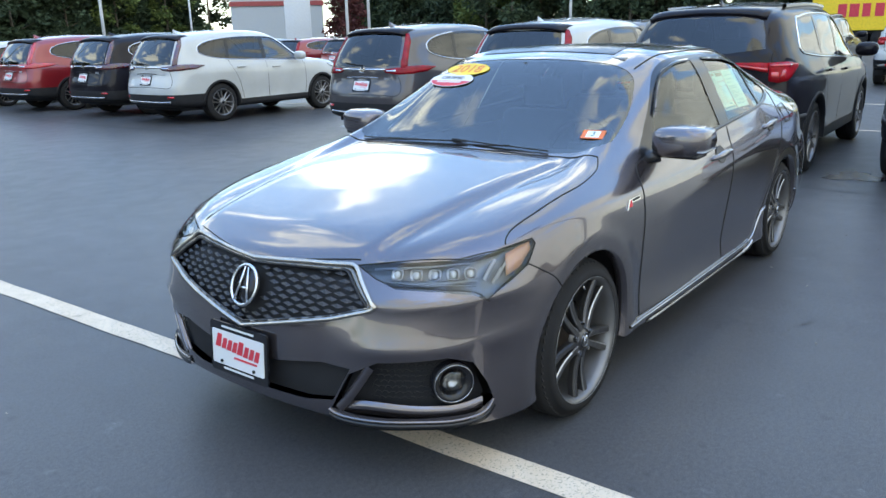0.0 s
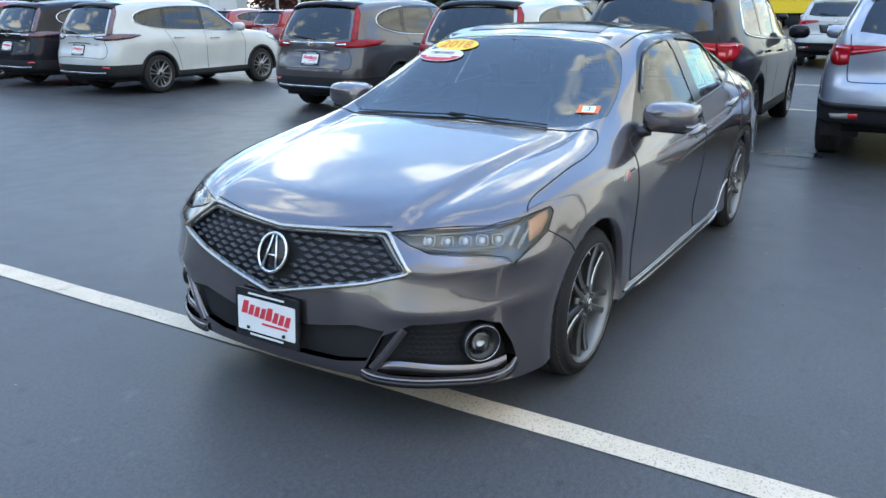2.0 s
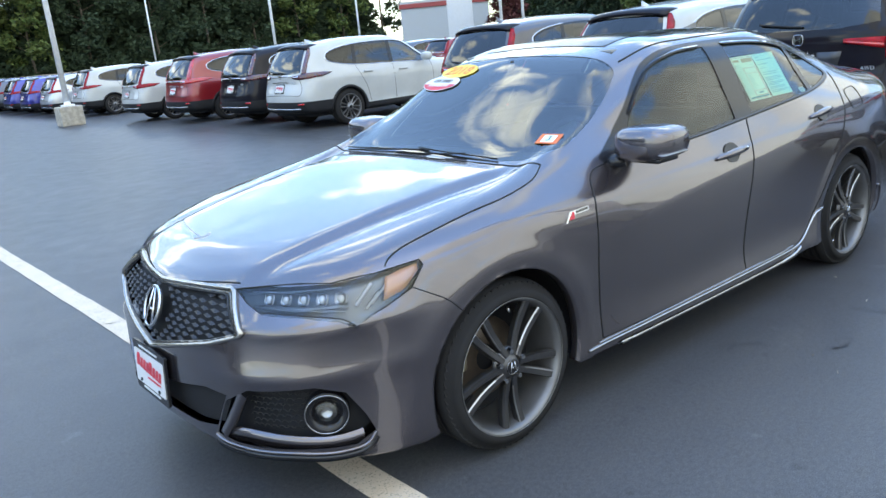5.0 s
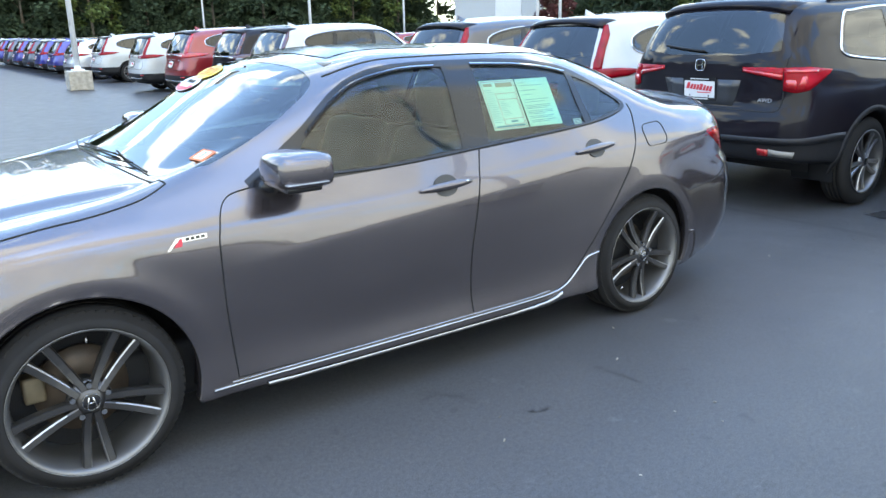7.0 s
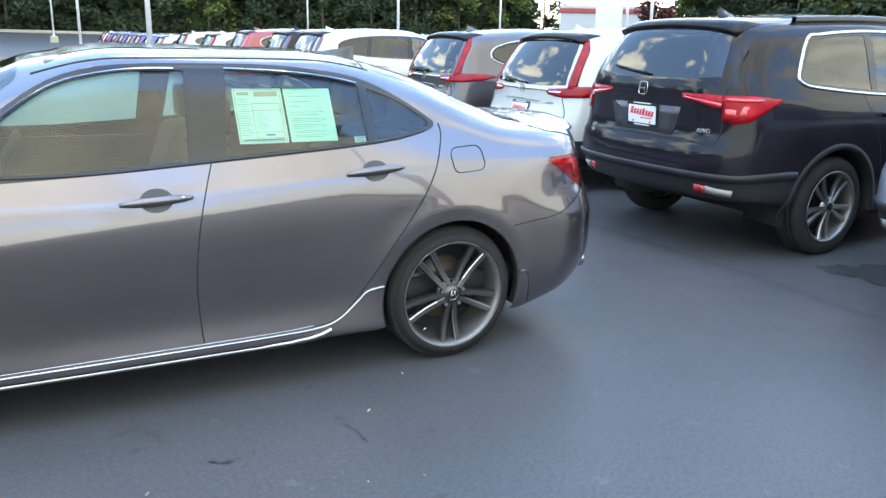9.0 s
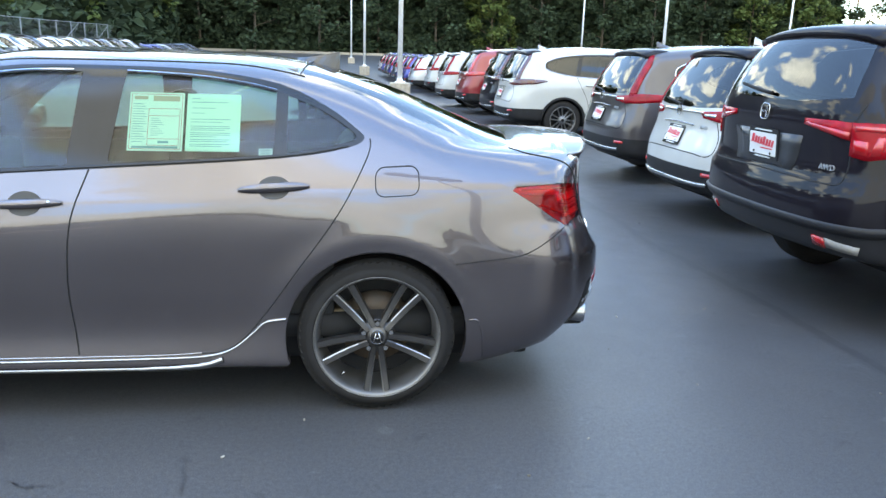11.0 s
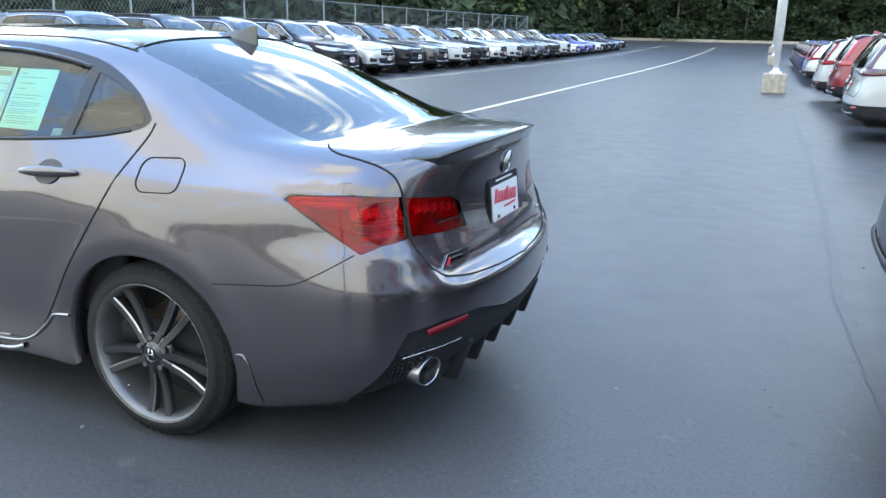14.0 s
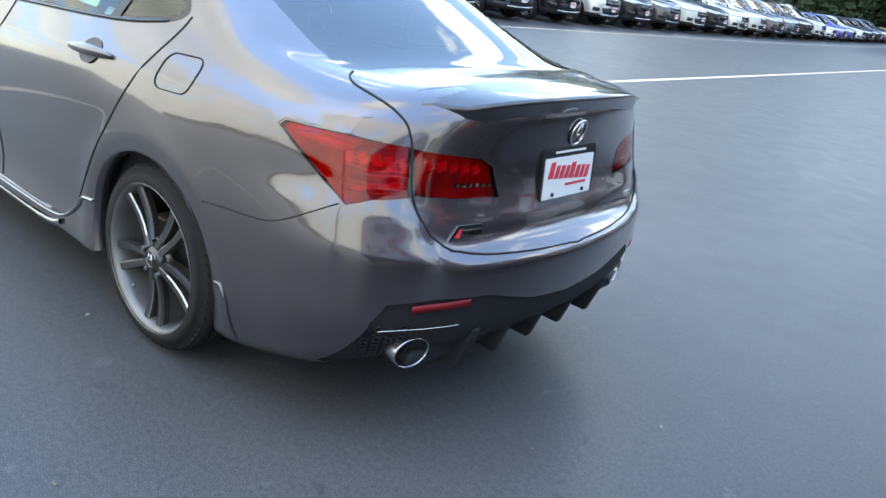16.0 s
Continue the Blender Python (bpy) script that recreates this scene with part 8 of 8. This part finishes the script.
FRONT = "cars in the front-facing row"
for y, src, color, word in ((5.2, 1, WHITE_PAINT, "white"), (7.9, 1, GRAY_PAINT, "dark grey"), (10.6, 0, SLATE_PAINT, "slate blue"), (13.2, 0, BLACK_PAINT, "black"), (15.9, 0, SLATE_PAINT, "slate blue"),
                            (18.5, 0, BLACK_PAINT, "black"), (21.1, 0, LIGHT_SILVER, "silver"), (23.6, 0, BLACK_PAINT, "black"), (26.1, 0, GRAY_PAINT, "grey"), (28.7, 0, WHITE_PAINT, "white"),
                            (31.2, 0, BLACK_PAINT, "black"), (33.8, 0, LIGHT_SILVER, "silver"), (36.4, 0, WHITE_PAINT, "white"), (39.2, 0, GRAY_PAINT, "grey"), (41.9, 0, SLATE_PAINT, "slate blue"), (44.6, 0, BLACK_PAINT, "black"),
                            (47.3, 0, WHITE_PAINT, "white"), (50.0, 1, LIGHT_SILVER, "silver"), (52.7, 1, BLUE_PAINT, "blue"), (55.4, 1, BLUE_PAINT, "blue"), (58.1, 1, LIGHT_SILVER, "silver"), (60.8, 1, BLACK_PAINT, "black"),
                            (63.5, 1, BLACK_PAINT, "black"), (66.2, 1, SLATE_PAINT, "slate blue"), (68.9, 1, BLACK_PAINT, "black")):
    base = (big_suv, SALOON)[src]
    c = copy_thing(base, pose(lot_x(-7.25, y) - 1.02, y, rise(y), 0, 0, 180 + LOT_TURN))
    c["group"] = FRONT
    repaint(c, word + (" saloon" if src else " large sport utility car") + " facing out of its row", {(B, LS)[src]: color})

BACKROW = "cars in the second rear-facing row"
for y, src, color, word in ((.42, 0, WHITE_PAINT, "white"), (3.15, 0, BLACK_PAINT, "black"), (8.2, 0, GRAY_PAINT, "grey"), (16.6, 0, BLACK_PAINT, "black"), (19.4, 1, RED_PAINT, "red"), (22.1, 1, RED_PAINT, "red"), (24.8, 1, SLATE_PAINT, "slate blue"), (27.5, 1, RED_PAINT, "red"), (33.0, 0, LIGHT_SILVER, "silver"), (35.7, 0, SLATE_PAINT, "slate blue")):
    base = (big_suv, SALOON)[src]
    clone_suv(base, {(B, LS)[src]: color}, word + (" saloon" if src else " large sport utility car") + " in the second row", 18.95 - .022 * y, y, (BIG_TAIL, TAIL * 1.02)[src], 1.0, BACKROW)


# ---------------- marks on the asphalt ----------------
def puddle():
    bm = bmesh.new()
    rnd = random.Random(3)
    pts = []
    for k in range(28):
        a = 2 * math.pi * k / 28
        r = 1 + .25 * math.sin(3 * a + 1) + rnd.uniform(-.15, .15)
        pts.append((6.15 + .26 * r * math.cos(a), -.80 + .26 * r * math.sin(a)))
    bm.faces.new([bm.verts.new((x, y, .004)) for x, y in pts])
    return thing("puddle", bm, WATER, "shallow wet puddle on the asphalt", "puddle", kind="structure")


WATER = plain("wet_film", (0.045, 0.046, 0.05), 0.22, spec=0.6)
bumped(WATER.node_tree, WATER.node_tree.nodes["Principled BSDF"], 30.0, 0.25, 0.01)
puddle()


def crack(points, width, seed, mat=None):
    rnd = random.Random(seed)
    bm = bmesh.new()
    rows = []
    line = smooth_line(points, 14)
    for k, (x, y) in enumerate(line):
        w = width * (.7 + .2 * rnd.random() if mat else .3 + rnd.random()) / 3
        x, y = x + rnd.uniform(-.012, .012), y + rnd.uniform(-.012, .012)
        rows.append((bm.verts.new((x - w, y - w * .3, .004)), bm.verts.new((x + w, y + w * .3, .004))))
    for a, b in zip(rows, rows[1:]):
        bm.faces.new((a[0], a[1], b[1], b[0]))
    bmesh.ops.recalc_face_normals(bm, faces=bm.faces[:])
    for f in bm.faces:
        if f.normal.z < 0:
            f.normal_flip()
    return thing("asphalt_crack", bm, mat or SEAL, "thin sealed crack in the asphalt", "crack", kind="structure")


SEAM = plain("worn_seam", (0.054, 0.054, 0.057), 0.40, spec=0.24)
SEAL = plain("crack_sealer", (0.054, 0.054, 0.057), 0.42, spec=0.25)
crack([(4.90, 14.6), (5.07, 9.0), (5.10, 7.6), (5.155, 4.7), (5.17, 2.8), (5.15, 2.1), (5.20, 1.5), (5.26, .5), (5.30, -.35), (5.32, -1.4)], .12, 2, SEAM)
crack([(-.62, 2.0), (-1.1, 1.9), (-1.7, 2.05)], .016, 4)
crack([(1.9, 6.2), (2.6, 6.9), (3.2, 8.3)], .018, 5)
crack([(.99, 6.67), (1.5, 6.3), (2.01, 6.03), (2.6, 5.8)], .018, 7)
crack([(-.92, 2.22), (-.6, 2.02), (-.3, 1.9), (.1, 1.8)], .018, 8)

# hairline cracks beside the parked sedan
crack([(1.27, -.95), (1.33, -1.03), (1.39, -1.12)], .010, 23)
crack([(1.53, -1.38), (1.58, -1.41), (1.65, -1.40)], .009, 24)
crack([(2.06, -1.31), (2.10, -1.38), (2.09, -1.47)], .009, 25)


def litter():
    """Small bits of leaf, grit and bark lying about, as one scatter."""
    rnd = random.Random(11)
    bm = bmesh.new()
    spots = [(2.48, -.975), (2.48, -.97), (1.3, -1.5), (2.2, -1.25), (3.6, -1.2), (1.9, -1.9)]
    spots += [(rnd.uniform(-3, 7), rnd.uniform(-3.2, -1.0)) for _ in range(34)] + [(rnd.uniform(3.9, 5.4), rnd.uniform(-3, 9)) for _ in range(34)] + [(rnd.uniform(-2.5, -1.0), rnd.uniform(-2, 6)) for _ in range(30)] + [(rnd.uniform(-1, 5), rnd.uniform(1.3, 12)) for _ in range(60)]
    for x, y in spots:
        s = rnd.choice((.003, .004, .005, .007))
        m = pose(x, y, s * .4 + .002, rnd.uniform(-20, 20), rnd.uniform(-20, 20), rnd.uniform(0, 360))
        r = bmesh.ops.create_cube(bm, size=1.0)
        for v in r["verts"]:
            v.co = m @ Vector((v.co.x * s * 2.0, v.co.y * s * rnd.uniform(.6, 1), v.co.z * s * .7))
    return thing("litter", bm, GRIT, "pale bits of grit and dry leaf on the asphalt", "grit", kind="stuff", smooth=False)


GRIT = leaf_mat("grit_bits", (0.08, 0.07, 0.06), (0.40, 0.36, 0.31))
litter()
